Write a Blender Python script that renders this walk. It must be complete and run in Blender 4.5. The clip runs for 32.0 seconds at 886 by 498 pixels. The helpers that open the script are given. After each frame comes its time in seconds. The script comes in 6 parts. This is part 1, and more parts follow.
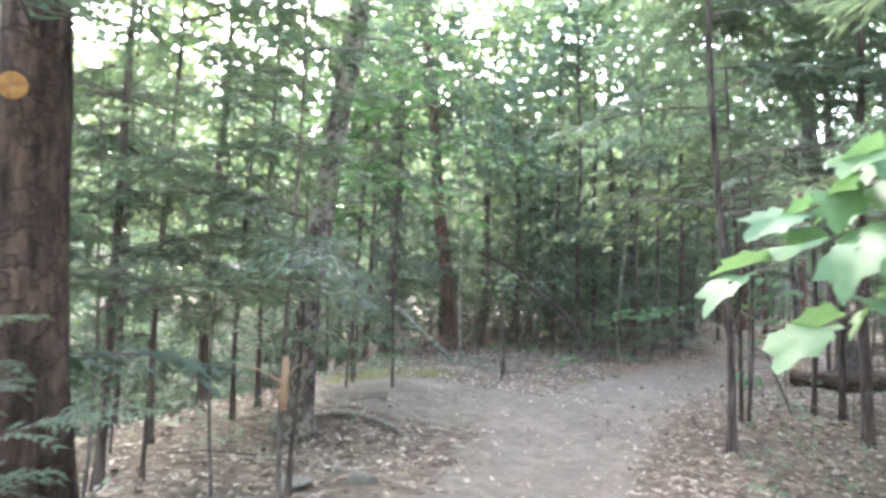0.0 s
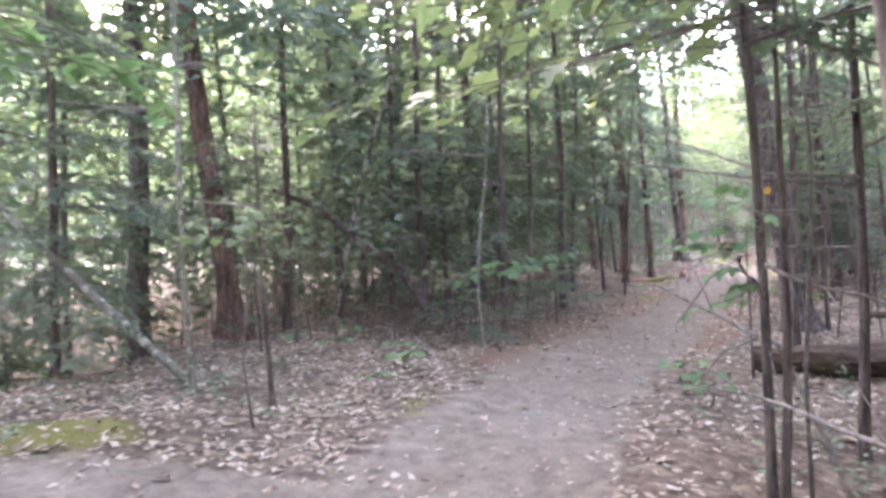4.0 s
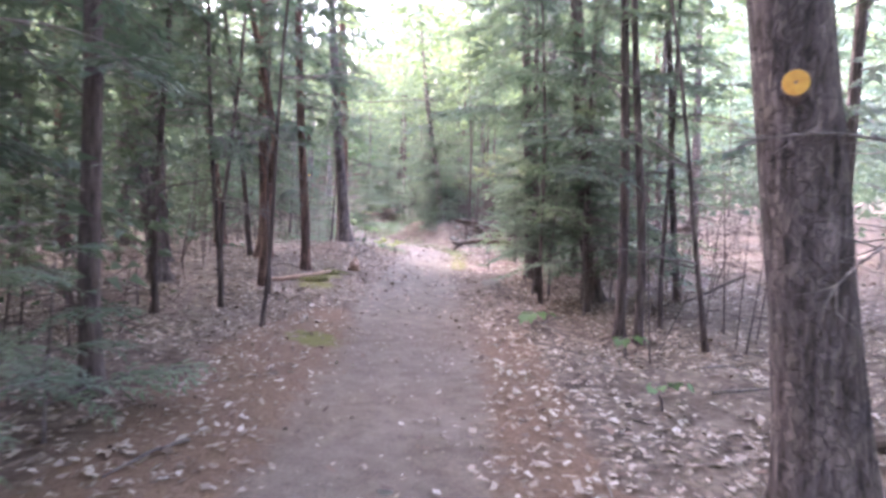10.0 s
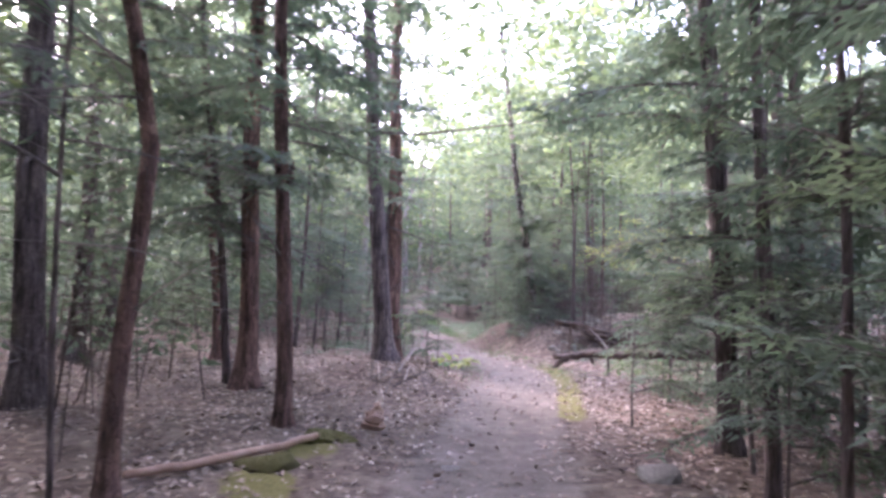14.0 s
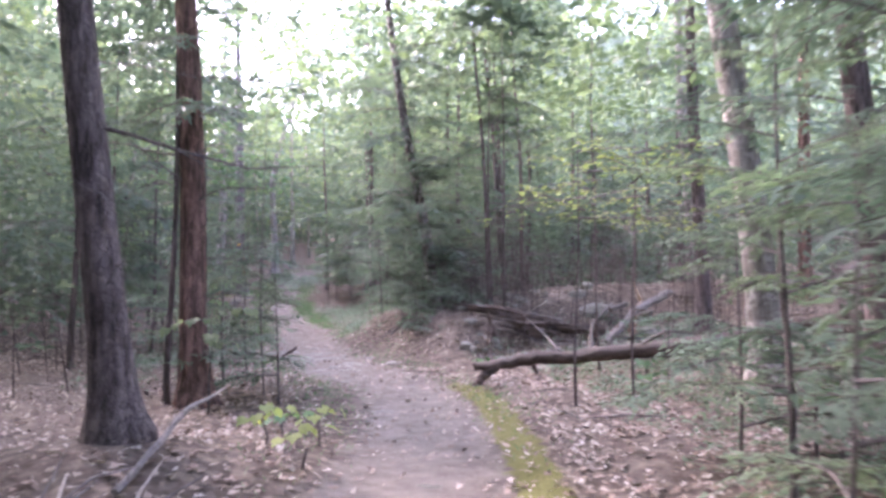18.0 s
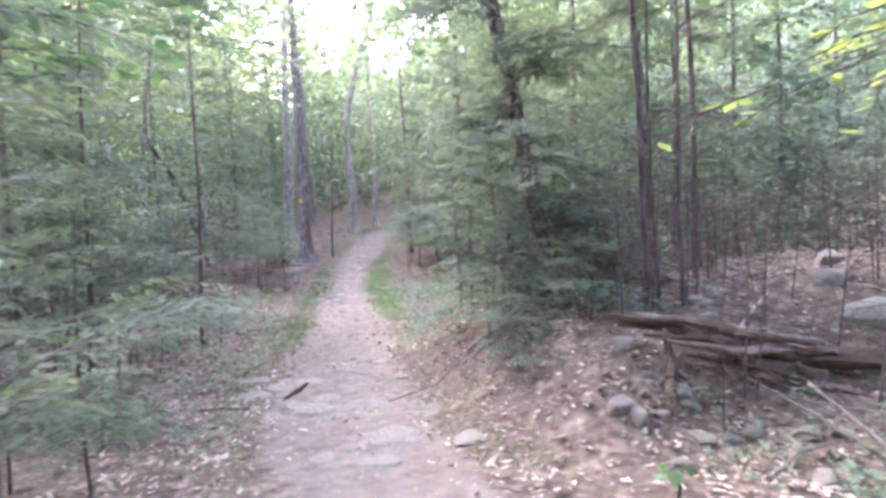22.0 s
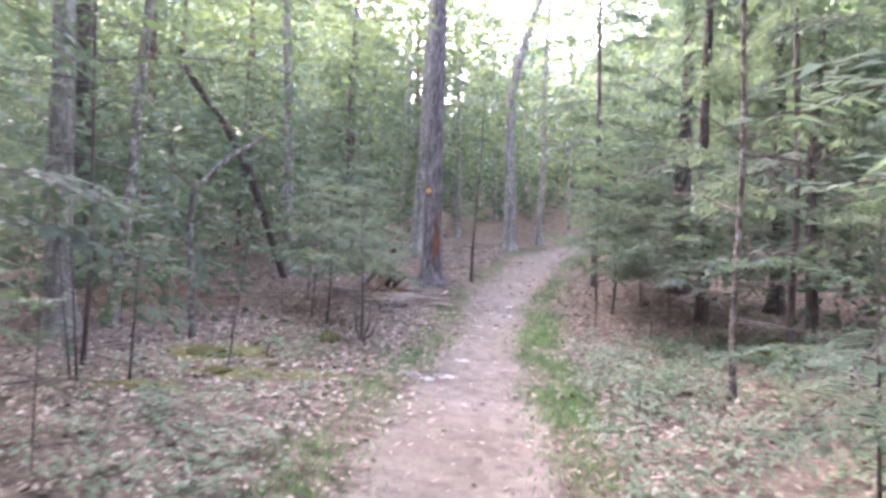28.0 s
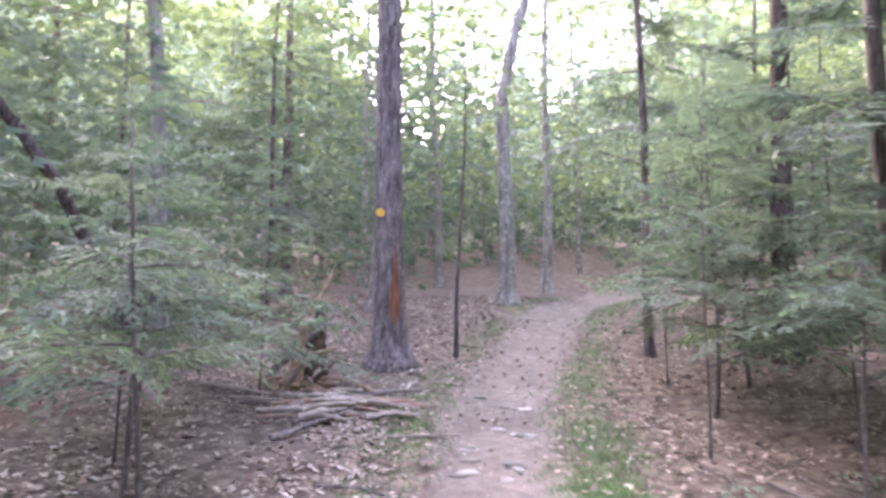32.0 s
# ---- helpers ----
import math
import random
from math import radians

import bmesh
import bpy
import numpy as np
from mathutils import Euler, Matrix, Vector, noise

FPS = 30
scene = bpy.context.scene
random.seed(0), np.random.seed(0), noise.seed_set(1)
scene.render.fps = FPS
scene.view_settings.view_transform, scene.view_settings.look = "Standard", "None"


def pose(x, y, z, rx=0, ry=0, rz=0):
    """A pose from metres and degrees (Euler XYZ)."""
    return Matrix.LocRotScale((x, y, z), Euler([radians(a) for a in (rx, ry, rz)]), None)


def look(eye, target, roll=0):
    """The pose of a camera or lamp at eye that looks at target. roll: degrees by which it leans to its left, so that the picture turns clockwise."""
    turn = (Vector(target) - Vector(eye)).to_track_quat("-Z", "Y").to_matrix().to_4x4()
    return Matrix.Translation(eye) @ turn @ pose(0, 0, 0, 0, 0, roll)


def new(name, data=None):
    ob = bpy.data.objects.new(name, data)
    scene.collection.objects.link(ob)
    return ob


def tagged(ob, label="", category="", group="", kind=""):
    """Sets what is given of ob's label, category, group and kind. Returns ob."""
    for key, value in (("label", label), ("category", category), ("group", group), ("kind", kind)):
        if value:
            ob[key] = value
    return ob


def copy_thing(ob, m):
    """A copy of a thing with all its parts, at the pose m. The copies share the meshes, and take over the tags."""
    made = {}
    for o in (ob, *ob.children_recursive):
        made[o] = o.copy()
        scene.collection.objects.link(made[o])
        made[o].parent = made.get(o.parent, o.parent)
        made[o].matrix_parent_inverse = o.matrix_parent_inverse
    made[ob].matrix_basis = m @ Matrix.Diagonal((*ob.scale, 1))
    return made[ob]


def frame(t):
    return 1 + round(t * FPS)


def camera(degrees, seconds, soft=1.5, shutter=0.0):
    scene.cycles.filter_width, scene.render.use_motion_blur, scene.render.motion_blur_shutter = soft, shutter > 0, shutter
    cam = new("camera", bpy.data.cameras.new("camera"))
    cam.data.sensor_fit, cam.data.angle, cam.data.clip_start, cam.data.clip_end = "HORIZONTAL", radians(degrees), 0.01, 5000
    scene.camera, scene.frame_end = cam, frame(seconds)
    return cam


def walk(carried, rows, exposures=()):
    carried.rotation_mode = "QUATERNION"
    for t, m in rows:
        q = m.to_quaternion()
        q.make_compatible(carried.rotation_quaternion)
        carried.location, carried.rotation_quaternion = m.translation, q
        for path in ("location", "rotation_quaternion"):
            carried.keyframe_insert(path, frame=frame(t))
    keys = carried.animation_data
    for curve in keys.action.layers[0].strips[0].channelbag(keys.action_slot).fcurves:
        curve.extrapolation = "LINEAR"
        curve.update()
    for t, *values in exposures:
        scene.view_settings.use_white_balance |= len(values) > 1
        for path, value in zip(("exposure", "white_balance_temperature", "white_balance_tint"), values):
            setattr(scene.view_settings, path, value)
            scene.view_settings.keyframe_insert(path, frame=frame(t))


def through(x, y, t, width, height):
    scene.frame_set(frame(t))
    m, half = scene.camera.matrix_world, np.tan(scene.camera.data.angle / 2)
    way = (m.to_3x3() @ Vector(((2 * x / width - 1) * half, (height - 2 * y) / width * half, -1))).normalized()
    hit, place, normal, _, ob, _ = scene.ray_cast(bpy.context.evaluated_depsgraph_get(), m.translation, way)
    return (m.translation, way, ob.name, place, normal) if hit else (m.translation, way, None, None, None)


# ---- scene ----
cam = camera(64.6, 32.0, 3.1, 0.5)

PATH = [
    (0, (0.022, -7.292, 1.485), (-0.505, -5.365, 1.576), 2.2),
    (0.5, (-0.013, -6.693, 1.49), (-0.563, -4.773, 1.597), 1.9),
    (1, (-0.112, -5.949, 1.472), (-0.652, -4.025, 1.544), 0.9),
    (1.5, (-0.142, -5.368, 1.457), (-0.649, -3.434, 1.502), -1.0),
    (2, (-0.144, -4.686, 1.453), (-0.563, -2.731, 1.459), -2.4),
    (2.5, (-0.121, -3.947, 1.46), (-0.43, -1.971, 1.466), -1.9),
    (3, (-0.046, -3.238, 1.45), (-0.272, -1.251, 1.444), -3.0),
    (3.5, (-0.026, -2.52, 1.426), (-0.228, -0.531, 1.405), -2.0),
    (5.5, (0.036, -0.024, 1.593), (0.032, 1.961, 1.35), 0.3),
    (6, (-0.093, 0.714, 1.639), (-0.045, 2.686, 1.309), 1.2),
    (6.5, (-0.064, 1.365, 1.596), (0.135, 3.338, 1.343), 3.5),
    (7, (0.004, 2.079, 1.651), (0.295, 4.053, 1.51), 2.4),
    (7.5, (0.178, 2.723, 1.639), (0.646, 4.667, 1.593), 0.5),
    (8, (0.36, 3.43, 1.606), (0.934, 5.345, 1.535), 1.6),
    (8.5, (0.532, 4.109, 1.604), (1.236, 5.978, 1.488), 2.5),
    (9, (0.769, 4.86, 1.496), (1.51, 6.714, 1.382), 3.1),
    (9.5, (1.019, 5.53, 1.467), (1.803, 7.366, 1.341), 3.0),
    (10, (1.383, 6.175, 1.44), (2.213, 7.989, 1.302), 2.7),
    (10.5, (1.837, 6.886, 1.389), (2.595, 8.735, 1.314), 0.9),
    (11, (2.272, 7.581, 1.373), (3.0, 9.443, 1.322), 1.1),
    (11.5, (2.661, 8.307, 1.402), (3.33, 10.192, 1.395), 1.4),
    (12, (2.974, 8.98, 1.42), (3.633, 10.867, 1.364), 0.5),
    (12.5, (3.194, 9.765, 1.417), (3.819, 11.664, 1.469), -0.2),
    (13, (3.39, 10.421, 1.389), (3.969, 12.33, 1.528), 2.6),
    (13.5, (3.594, 11.113, 1.381), (4.158, 13.027, 1.518), 3.8),
    (14, (3.821, 11.814, 1.388), (4.402, 13.723, 1.514), 2.5),
    (14.5, (3.995, 12.462, 1.402), (4.618, 14.36, 1.496), 2.0),
    (16.5, (4.781, 14.975, 1.482), (5.585, 16.804, 1.573), -1.2),
    (17, (5.237, 15.679, 1.492), (6.106, 17.477, 1.599), -2.2),
    (17.5, (5.596, 16.3, 1.456), (6.461, 18.097, 1.603), -2.6),
    (18, (5.979, 17.027, 1.429), (6.857, 18.822, 1.489), -0.4),
    (18.5, (6.364, 17.847, 1.42), (7.129, 19.695, 1.451), -1.7),
    (19, (6.708, 18.559, 1.446), (7.426, 20.426, 1.462), -1.8),
    (19.5, (6.961, 19.356, 1.416), (7.643, 21.236, 1.435), -1.7),
    (20, (7.212, 20.097, 1.402), (7.835, 21.998, 1.415), -1.8),
    (20.5, (7.501, 20.64, 1.477), (8.14, 22.534, 1.411), -2.1),
    (21, (7.784, 21.211, 1.566), (8.367, 23.124, 1.5), -2.6),
    (21.5, (8.108, 21.752, 1.622), (8.679, 23.666, 1.532), -1.0),
    (22, (8.487, 22.456, 1.671), (9.082, 24.364, 1.591), -2.4),
    (22.5, (8.81, 23.173, 1.635), (9.329, 25.102, 1.544), -2.0),
    (23, (9.131, 23.907, 1.618), (9.597, 25.849, 1.516), -1.8),
    (23.5, (9.342, 24.63, 1.61), (9.611, 26.61, 1.523), -0.4),
    (24, (9.41, 25.296, 1.62), (9.469, 27.293, 1.536), 0.1),
    (24.5, (9.327, 26.088, 1.606), (9.057, 28.068, 1.515), 0.9),
    (25, (9.245, 26.744, 1.627), (8.861, 28.705, 1.53), 1.7),
    (25.5, (9.324, 27.519, 1.605), (9.078, 29.502, 1.533), 2.2),
    (26, (9.463, 28.326, 1.537), (9.394, 30.323, 1.462), 1.5),
    (26.5, (9.659, 29.051, 1.42), (9.727, 31.048, 1.329), 4.9),
    (28.5, (10.344, 31.792, 1.34), (10.518, 33.785, 1.375), 2.3),
    (29, (10.552, 32.529, 1.359), (10.752, 34.518, 1.42), 3.8),
    (29.5, (10.795, 33.217, 1.354), (10.996, 35.207, 1.392), 3.6),
    (30, (10.961, 33.875, 1.336), (11.152, 35.865, 1.335), 1.5),
    (30.5, (11.054, 34.664, 1.338), (11.236, 36.655, 1.361), 0.2),
    (31, (11.035, 35.398, 1.384), (11.227, 37.388, 1.458), -0.8),
    (31.5, (11.016, 36.166, 1.41), (11.217, 38.151, 1.552), -1.4),
    (32, (10.947, 36.852, 1.405), (11.131, 38.838, 1.548), 0.4),
]
walk(cam, [(t, look(eye, target, roll)) for t, eye, target, roll in PATH], [(0, 5.05, 6000, 14), (3, 5.1, 6200, 26), (6, 5.28, 6200, 35), (7.5, 5.2, 6050, 35), (9, 5.15, 6000, 38), (10.5, 4.96, 5900, 40), (13, 4.54, 5850, 44), (17, 4.18, 5800, 42), (18.5, 4.3, 5800, 37), (20, 4.5, 5850, 34), (22, 4.74, 5900, 32), (24, 4.84, 6050, 31), (25, 4.76, 6100, 30), (28.5, 4.7, 6100, 36), (30, 4.8, 6120, 40), (32, 4.78, 6080, 39)])


# ---- daylight: a pale sky over the canopy, a low weak sun ahead to the left ----
SUN_UP, SUN_ROUND = 34.0, -28.0
world = bpy.data.worlds.new("world")
scene.world = world
world.use_nodes = True
wn, wl = world.node_tree.nodes, world.node_tree.links
sky = wn.new("ShaderNodeTexSky")
sky.sky_type, sky.sun_disc = "NISHITA", False
sky.sun_elevation, sky.sun_rotation = radians(SUN_UP), radians(SUN_ROUND)
sky.air_density, sky.dust_density, sky.ozone_density = 1.0, 4.0, 1.0
pale = wn.new("ShaderNodeHueSaturation")
pale.inputs["Saturation"].default_value = 0.7
wl.new(sky.outputs[0], pale.inputs["Color"])
wl.new(pale.outputs[0], wn["Background"].inputs["Color"])
wn["Background"].inputs["Strength"].default_value = 0.15
sun = new("sun", bpy.data.lights.new("sun", "SUN"))
sun.data.energy, sun.data.angle, sun.data.color = 1.2, radians(12.0), (1.0, 0.9, 0.74)
sun.matrix_world = look((math.sin(radians(SUN_ROUND)) * 40, math.cos(radians(SUN_ROUND)) * 40, 40 * math.tan(radians(SUN_UP))), (0, 0, 0))


# ---- materials ----
def mat(name):
    m = bpy.data.materials.new(name)
    m.use_nodes = True
    return m, m.node_tree.nodes, m.node_tree.links, m.node_tree.nodes["Principled BSDF"]


def tex(n, l, scale, detail=4.0, rough=0.55, stretch=None, space="Object"):
    """Noise in real-world metres."""
    t = n.new("ShaderNodeTexNoise")
    t.inputs["Scale"].default_value, t.inputs["Detail"].default_value, t.inputs["Roughness"].default_value = scale, detail, rough
    c = n.new("ShaderNodeTexCoord")
    if stretch:
        g = n.new("ShaderNodeMapping")
        g.inputs["Scale"].default_value = stretch
        l.new(c.outputs[space], g.inputs["Vector"])
        l.new(g.outputs[0], t.inputs["Vector"])
    else:
        l.new(c.outputs[space], t.inputs["Vector"])
    return t


def ramp(n, l, source, *stops):
    r = n.new("ShaderNodeValToRGB")
    while len(r.color_ramp.elements) < len(stops):
        r.color_ramp.elements.new(0.5)
    for e, (at, c) in zip(r.color_ramp.elements, stops):
        e.position, e.color = at, (*c, 1) if isinstance(c, tuple) else (c, c, c, 1)
    l.new(source, r.inputs[0])
    return r


def mixed(n, l, fac, a, b, mode="MIX"):
    x = n.new("ShaderNodeMix")
    x.data_type, x.blend_type = "RGBA", mode
    for socket, v in ((x.inputs[0], fac), (x.inputs[6], a), (x.inputs[7], b)):
        if isinstance(v, (int, float)):
            socket.default_value = v
        elif isinstance(v, tuple):
            socket.default_value = (*v, 1)
        else:
            l.new(v, socket)
    return x.outputs[2]


def math_node(n, l, op, a, b):
    x = n.new("ShaderNodeMath")
    x.operation = op
    for socket, v in ((x.inputs[0], a), (x.inputs[1], b)):
        if isinstance(v, (int, float)):
            socket.default_value = v
        else:
            l.new(v, socket)
    return x.outputs[0]


def bump(n, l, source, depth, bsdf, before=None):
    b = n.new("ShaderNodeBump")
    b.inputs["Strength"].default_value, b.inputs["Distance"].default_value = 1.0, depth
    l.new(source, b.inputs["Height"])
    if before:
        l.new(before, b.inputs["Normal"])
    l.new(b.outputs[0], bsdf.inputs["Normal"])
    return b.outputs[0]


def bark(name, dark, light, plates=9.0, patch=None, much=0.54, flakes=0.0):
    """Bark: plates drawn out along the trunk, with lichen or bare patches."""
    m, n, l, b = mat(name)
    ridges = tex(n, l, plates, 6, 0.65, (1.0, 1.0, 0.16))
    fine = tex(n, l, 70, 3, 0.6, (1.0, 1.0, 0.4))
    broad = tex(n, l, 1.7, 3)
    c = ramp(n, l, ridges.outputs[0], (0.32, dark), (0.62, light)).outputs[0]
    c = mixed(n, l, 0.35, c, ramp(n, l, fine.outputs[0], (0.3, 0.45), (0.7, 1.3)).outputs[0], "MULTIPLY")
    lines = ridges.outputs[0]
    if flakes:
        crack, shade = n.new("ShaderNodeTexVoronoi"), n.new("ShaderNodeTexVoronoi")
        crack.feature = "DISTANCE_TO_EDGE"
        at, wobble = n.new("ShaderNodeMapping"), tex(n, l, 9, 3)
        at.inputs["Scale"].default_value = (1.0, 1.0, 0.42)
        l.new(mixed(n, l, 0.2, n.new("ShaderNodeTexCoord").outputs["Object"], wobble.outputs["Color"], "ADD"), at.inputs["Vector"])
        for v in (crack, shade):
            v.inputs["Scale"].default_value = flakes
            l.new(at.outputs[0], v.inputs["Vector"])
        open_crack = ramp(n, l, crack.outputs["Distance"], (0.0, 0.5), (0.10, 1.0)).outputs[0]
        c = mixed(n, l, 0.6, c, ramp(n, l, shade.outputs["Color"], (0.15, (0.6, 0.58, 0.56)), (0.85, (1.45, 1.4, 1.36))).outputs[0], "MULTIPLY")
        c = mixed(n, l, 0.6, c, open_crack, "MULTIPLY")
        lines = math_node(n, l, "ADD", math_node(n, l, "MULTIPLY", open_crack, 0.5), math_node(n, l, "MULTIPLY", ridges.outputs[0], 0.5))
    if patch:
        spots = tex(n, l, 10.0, 6, 0.66)
        c = mixed(n, l, ramp(n, l, spots.outputs[0], (much, 0.0), (much + 0.06, 0.85)).outputs[0], c, patch)
    o = n.new("ShaderNodeObjectInfo")
    c = mixed(n, l, 0.5, c, ramp(n, l, broad.outputs[0], (0.3, 0.7), (0.7, 1.25)).outputs[0], "MULTIPLY")
    c = mixed(n, l, 0.35, c, ramp(n, l, o.outputs["Random"], (0.0, (0.72, 0.7, 0.72)), (1.0, (1.2, 1.15, 1.1))).outputs[0], "MULTIPLY")
    l.new(c, b.inputs["Base Color"])
    b.inputs["Roughness"].default_value, b.inputs["Specular IOR Level"].default_value = 0.9, 0.25
    bump(n, l, fine.outputs[0], 0.004, b, bump(n, l, lines, 0.035, b))
    return m


def leafy(name, deep, bright, through=0.45, gloss=0.5, coarse=False):
    """Leaves and needles: each leaf its own shade, and light comes through."""
    m, n, l, b = mat(name)
    g, o = n.new("ShaderNodeNewGeometry"), n.new("ShaderNodeObjectInfo")
    tuft = tex(n, l, 6, 3)
    shade = math_node(n, l, "ADD", math_node(n, l, "MULTIPLY", g.outputs["Random Per Island"], 0.45), math_node(n, l, "SUBTRACT", math_node(n, l, "MULTIPLY", tuft.outputs[0], 1.6), 0.52))
    c = ramp(n, l, shade, (0.0, deep), (1.0, bright)).outputs[0]
    c = mixed(n, l, 0.7, c, ramp(n, l, o.outputs["Random"], (0.0, (0.72, 0.8, 0.86)), (0.6, (1.0, 1.0, 1.0)), (1.0, (1.12, 1.07, 0.93))).outputs[0], "MULTIPLY")
    v = tex(n, l, 40, 3)
    c = mixed(n, l, 0.3, c, ramp(n, l, v.outputs[0], (0.3, 0.6), (0.7, 1.3)).outputs[0], "MULTIPLY")
    l.new(c, b.inputs["Base Color"])
    b.inputs["Roughness"].default_value, b.inputs["Specular IOR Level"].default_value = gloss, 0.22
    t = n.new("ShaderNodeBsdfTranslucent")
    l.new(mixed(n, l, 1.0, c, (1.03, 1.14, 0.8), "MULTIPLY"), t.inputs["Color"])
    s = n.new("ShaderNodeMixShader")
    s.inputs[0].default_value = through
    l.new(b.outputs[0], s.inputs[1])
    l.new(t.outputs[0], s.inputs[2])
    l.new(s.outputs[0], n["Material Output"].inputs["Surface"])
    return m


def litter_mat(name, *stops):
    m, n, l, b = mat(name)
    g = n.new("ShaderNodeNewGeometry")
    c = ramp(n, l, g.outputs["Random Per Island"], *stops).outputs[0]
    v = tex(n, l, 60, 3)
    c = mixed(n, l, 0.4, c, ramp(n, l, v.outputs[0], (0.3, 0.55), (0.7, 1.3)).outputs[0], "MULTIPLY")
    l.new(c, b.inputs["Base Color"])
    b.inputs["Roughness"].default_value, b.inputs["Specular IOR Level"].default_value = 0.7, 0.3
    return m


def plain(name, deep, light, scale=8.0, depth=0.006, rough=0.85, stretch=None):
    m, n, l, b = mat(name)
    t, f = tex(n, l, scale, 5, 0.6, stretch), tex(n, l, scale * 9, 3)
    c = ramp(n, l, t.outputs[0], (0.3, deep), (0.7, light)).outputs[0]
    c = mixed(n, l, 0.4, c, ramp(n, l, f.outputs[0], (0.3, 0.6), (0.7, 1.25)).outputs[0], "MULTIPLY")
    o = n.new("ShaderNodeObjectInfo")
    c = mixed(n, l, 0.4, c, ramp(n, l, o.outputs["Random"], (0.0, 0.7), (1.0, 1.2)).outputs[0], "MULTIPLY")
    l.new(c, b.inputs["Base Color"])
    b.inputs["Roughness"].default_value, b.inputs["Specular IOR Level"].default_value = rough, 0.3
    bump(n, l, f.outputs[0], depth * 0.4, b, bump(n, l, t.outputs[0], depth, b))
    return m


def log_mat(name, deep, mid, pale):
    """Old fallen wood: dark cracked sides, and a paler colour on surfaces that face up."""
    m, n, l, b = mat(name)
    t, f = tex(n, l, 16, 5, 0.65, (0.3, 1.0, 1.0)), tex(n, l, 60, 3)
    c = ramp(n, l, t.outputs[0], (0.32, deep), (0.66, mid)).outputs[0]
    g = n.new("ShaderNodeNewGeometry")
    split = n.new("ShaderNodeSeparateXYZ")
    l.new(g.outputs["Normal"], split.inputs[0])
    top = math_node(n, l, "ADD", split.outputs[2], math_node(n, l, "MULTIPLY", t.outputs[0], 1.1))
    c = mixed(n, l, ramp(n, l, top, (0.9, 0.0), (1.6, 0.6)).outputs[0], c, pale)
    c = mixed(n, l, 0.45, c, ramp(n, l, f.outputs[0], (0.3, 0.55), (0.7, 1.3)).outputs[0], "MULTIPLY")
    l.new(c, b.inputs["Base Color"])
    b.inputs["Roughness"].default_value, b.inputs["Specular IOR Level"].default_value = 0.95, 0.2
    bump(n, l, f.outputs[0], 0.004, b, bump(n, l, t.outputs[0], 0.02, b))
    return m


def ground_material():
    """Forest floor: brown duff, trodden earth along the trail, moss, red needles, by the cover painted on the sheet."""
    m, n, l, b = mat("forest_floor")
    a = n.new("ShaderNodeAttribute")
    a.attribute_name = "cover"
    split = n.new("ShaderNodeSeparateColor")
    l.new(a.outputs["Color"], split.inputs[0])
    broad, mid, fine = tex(n, l, 0.9, 4), tex(n, l, 6, 6, 0.65), tex(n, l, 45, 5, 0.7)
    cells = n.new("ShaderNodeTexVoronoi")
    cells.inputs["Scale"].default_value = 17
    co = n.new("ShaderNodeTexCoord")
    l.new(co.outputs["Object"], cells.inputs["Vector"])
    duff = ramp(n, l, mid.outputs[0], (0.3, (0.056, 0.043, 0.034)), (0.5, (0.127, 0.102, 0.081)), (0.72, (0.228, 0.19, 0.153))).outputs[0]
    duff = mixed(n, l, 0.55, duff, ramp(n, l, cells.outputs["Color"], (0.1, (0.5, 0.45, 0.42)), (0.9, (1.6, 1.5, 1.45))).outputs[0], "MULTIPLY")
    earth = ramp(n, l, mid.outputs[0], (0.3, (0.132, 0.109, 0.09)), (0.7, (0.25, 0.217, 0.185))).outputs[0]
    earth = mixed(n, l, 0.5, earth, ramp(n, l, fine.outputs[0], (0.3, 0.62), (0.7, 1.3)).outputs[0], "MULTIPLY")
    earth = mixed(n, l, 0.5, earth, ramp(n, l, broad.outputs[0], (0.3, (0.68, 0.62, 0.57)), (0.7, (1.2, 1.2, 1.2))).outputs[0], "MULTIPLY")
    moss = ramp(n, l, fine.outputs[0], (0.3, (0.075, 0.075, 0.022)), (0.7, (0.20, 0.19, 0.065))).outputs[0]
    needle = ramp(n, l, fine.outputs[0], (0.3, (0.095, 0.06, 0.04)), (0.7, (0.235, 0.155, 0.105))).outputs[0]

    def edge(mask, wobble, lo=0.42, hi=0.58):
        return ramp(n, l, math_node(n, l, "ADD", mask, math_node(n, l, "MULTIPLY", math_node(n, l, "SUBTRACT", wobble, 0.5), 0.9)), (lo, 0.0), (hi, 1.0)).outputs[0]

    c = mixed(n, l, edge(split.outputs[2], broad.outputs[0]), duff, needle)
    c = mixed(n, l, edge(split.outputs[0], mid.outputs[0], 0.35, 0.65), c, earth)
    c = mixed(n, l, math_node(n, l, "MULTIPLY", split.outputs[2], 0.55), c, needle)
    c = mixed(n, l, edge(split.outputs[1], mid.outputs[0]), c, moss)
    l.new(c, b.inputs["Base Color"])
    b.inputs["Roughness"].default_value, b.inputs["Specular IOR Level"].default_value = 0.95, 0.2
    bump(n, l, fine.outputs[0], 0.012, b, bump(n, l, mid.outputs[0], 0.03, b))
    return m


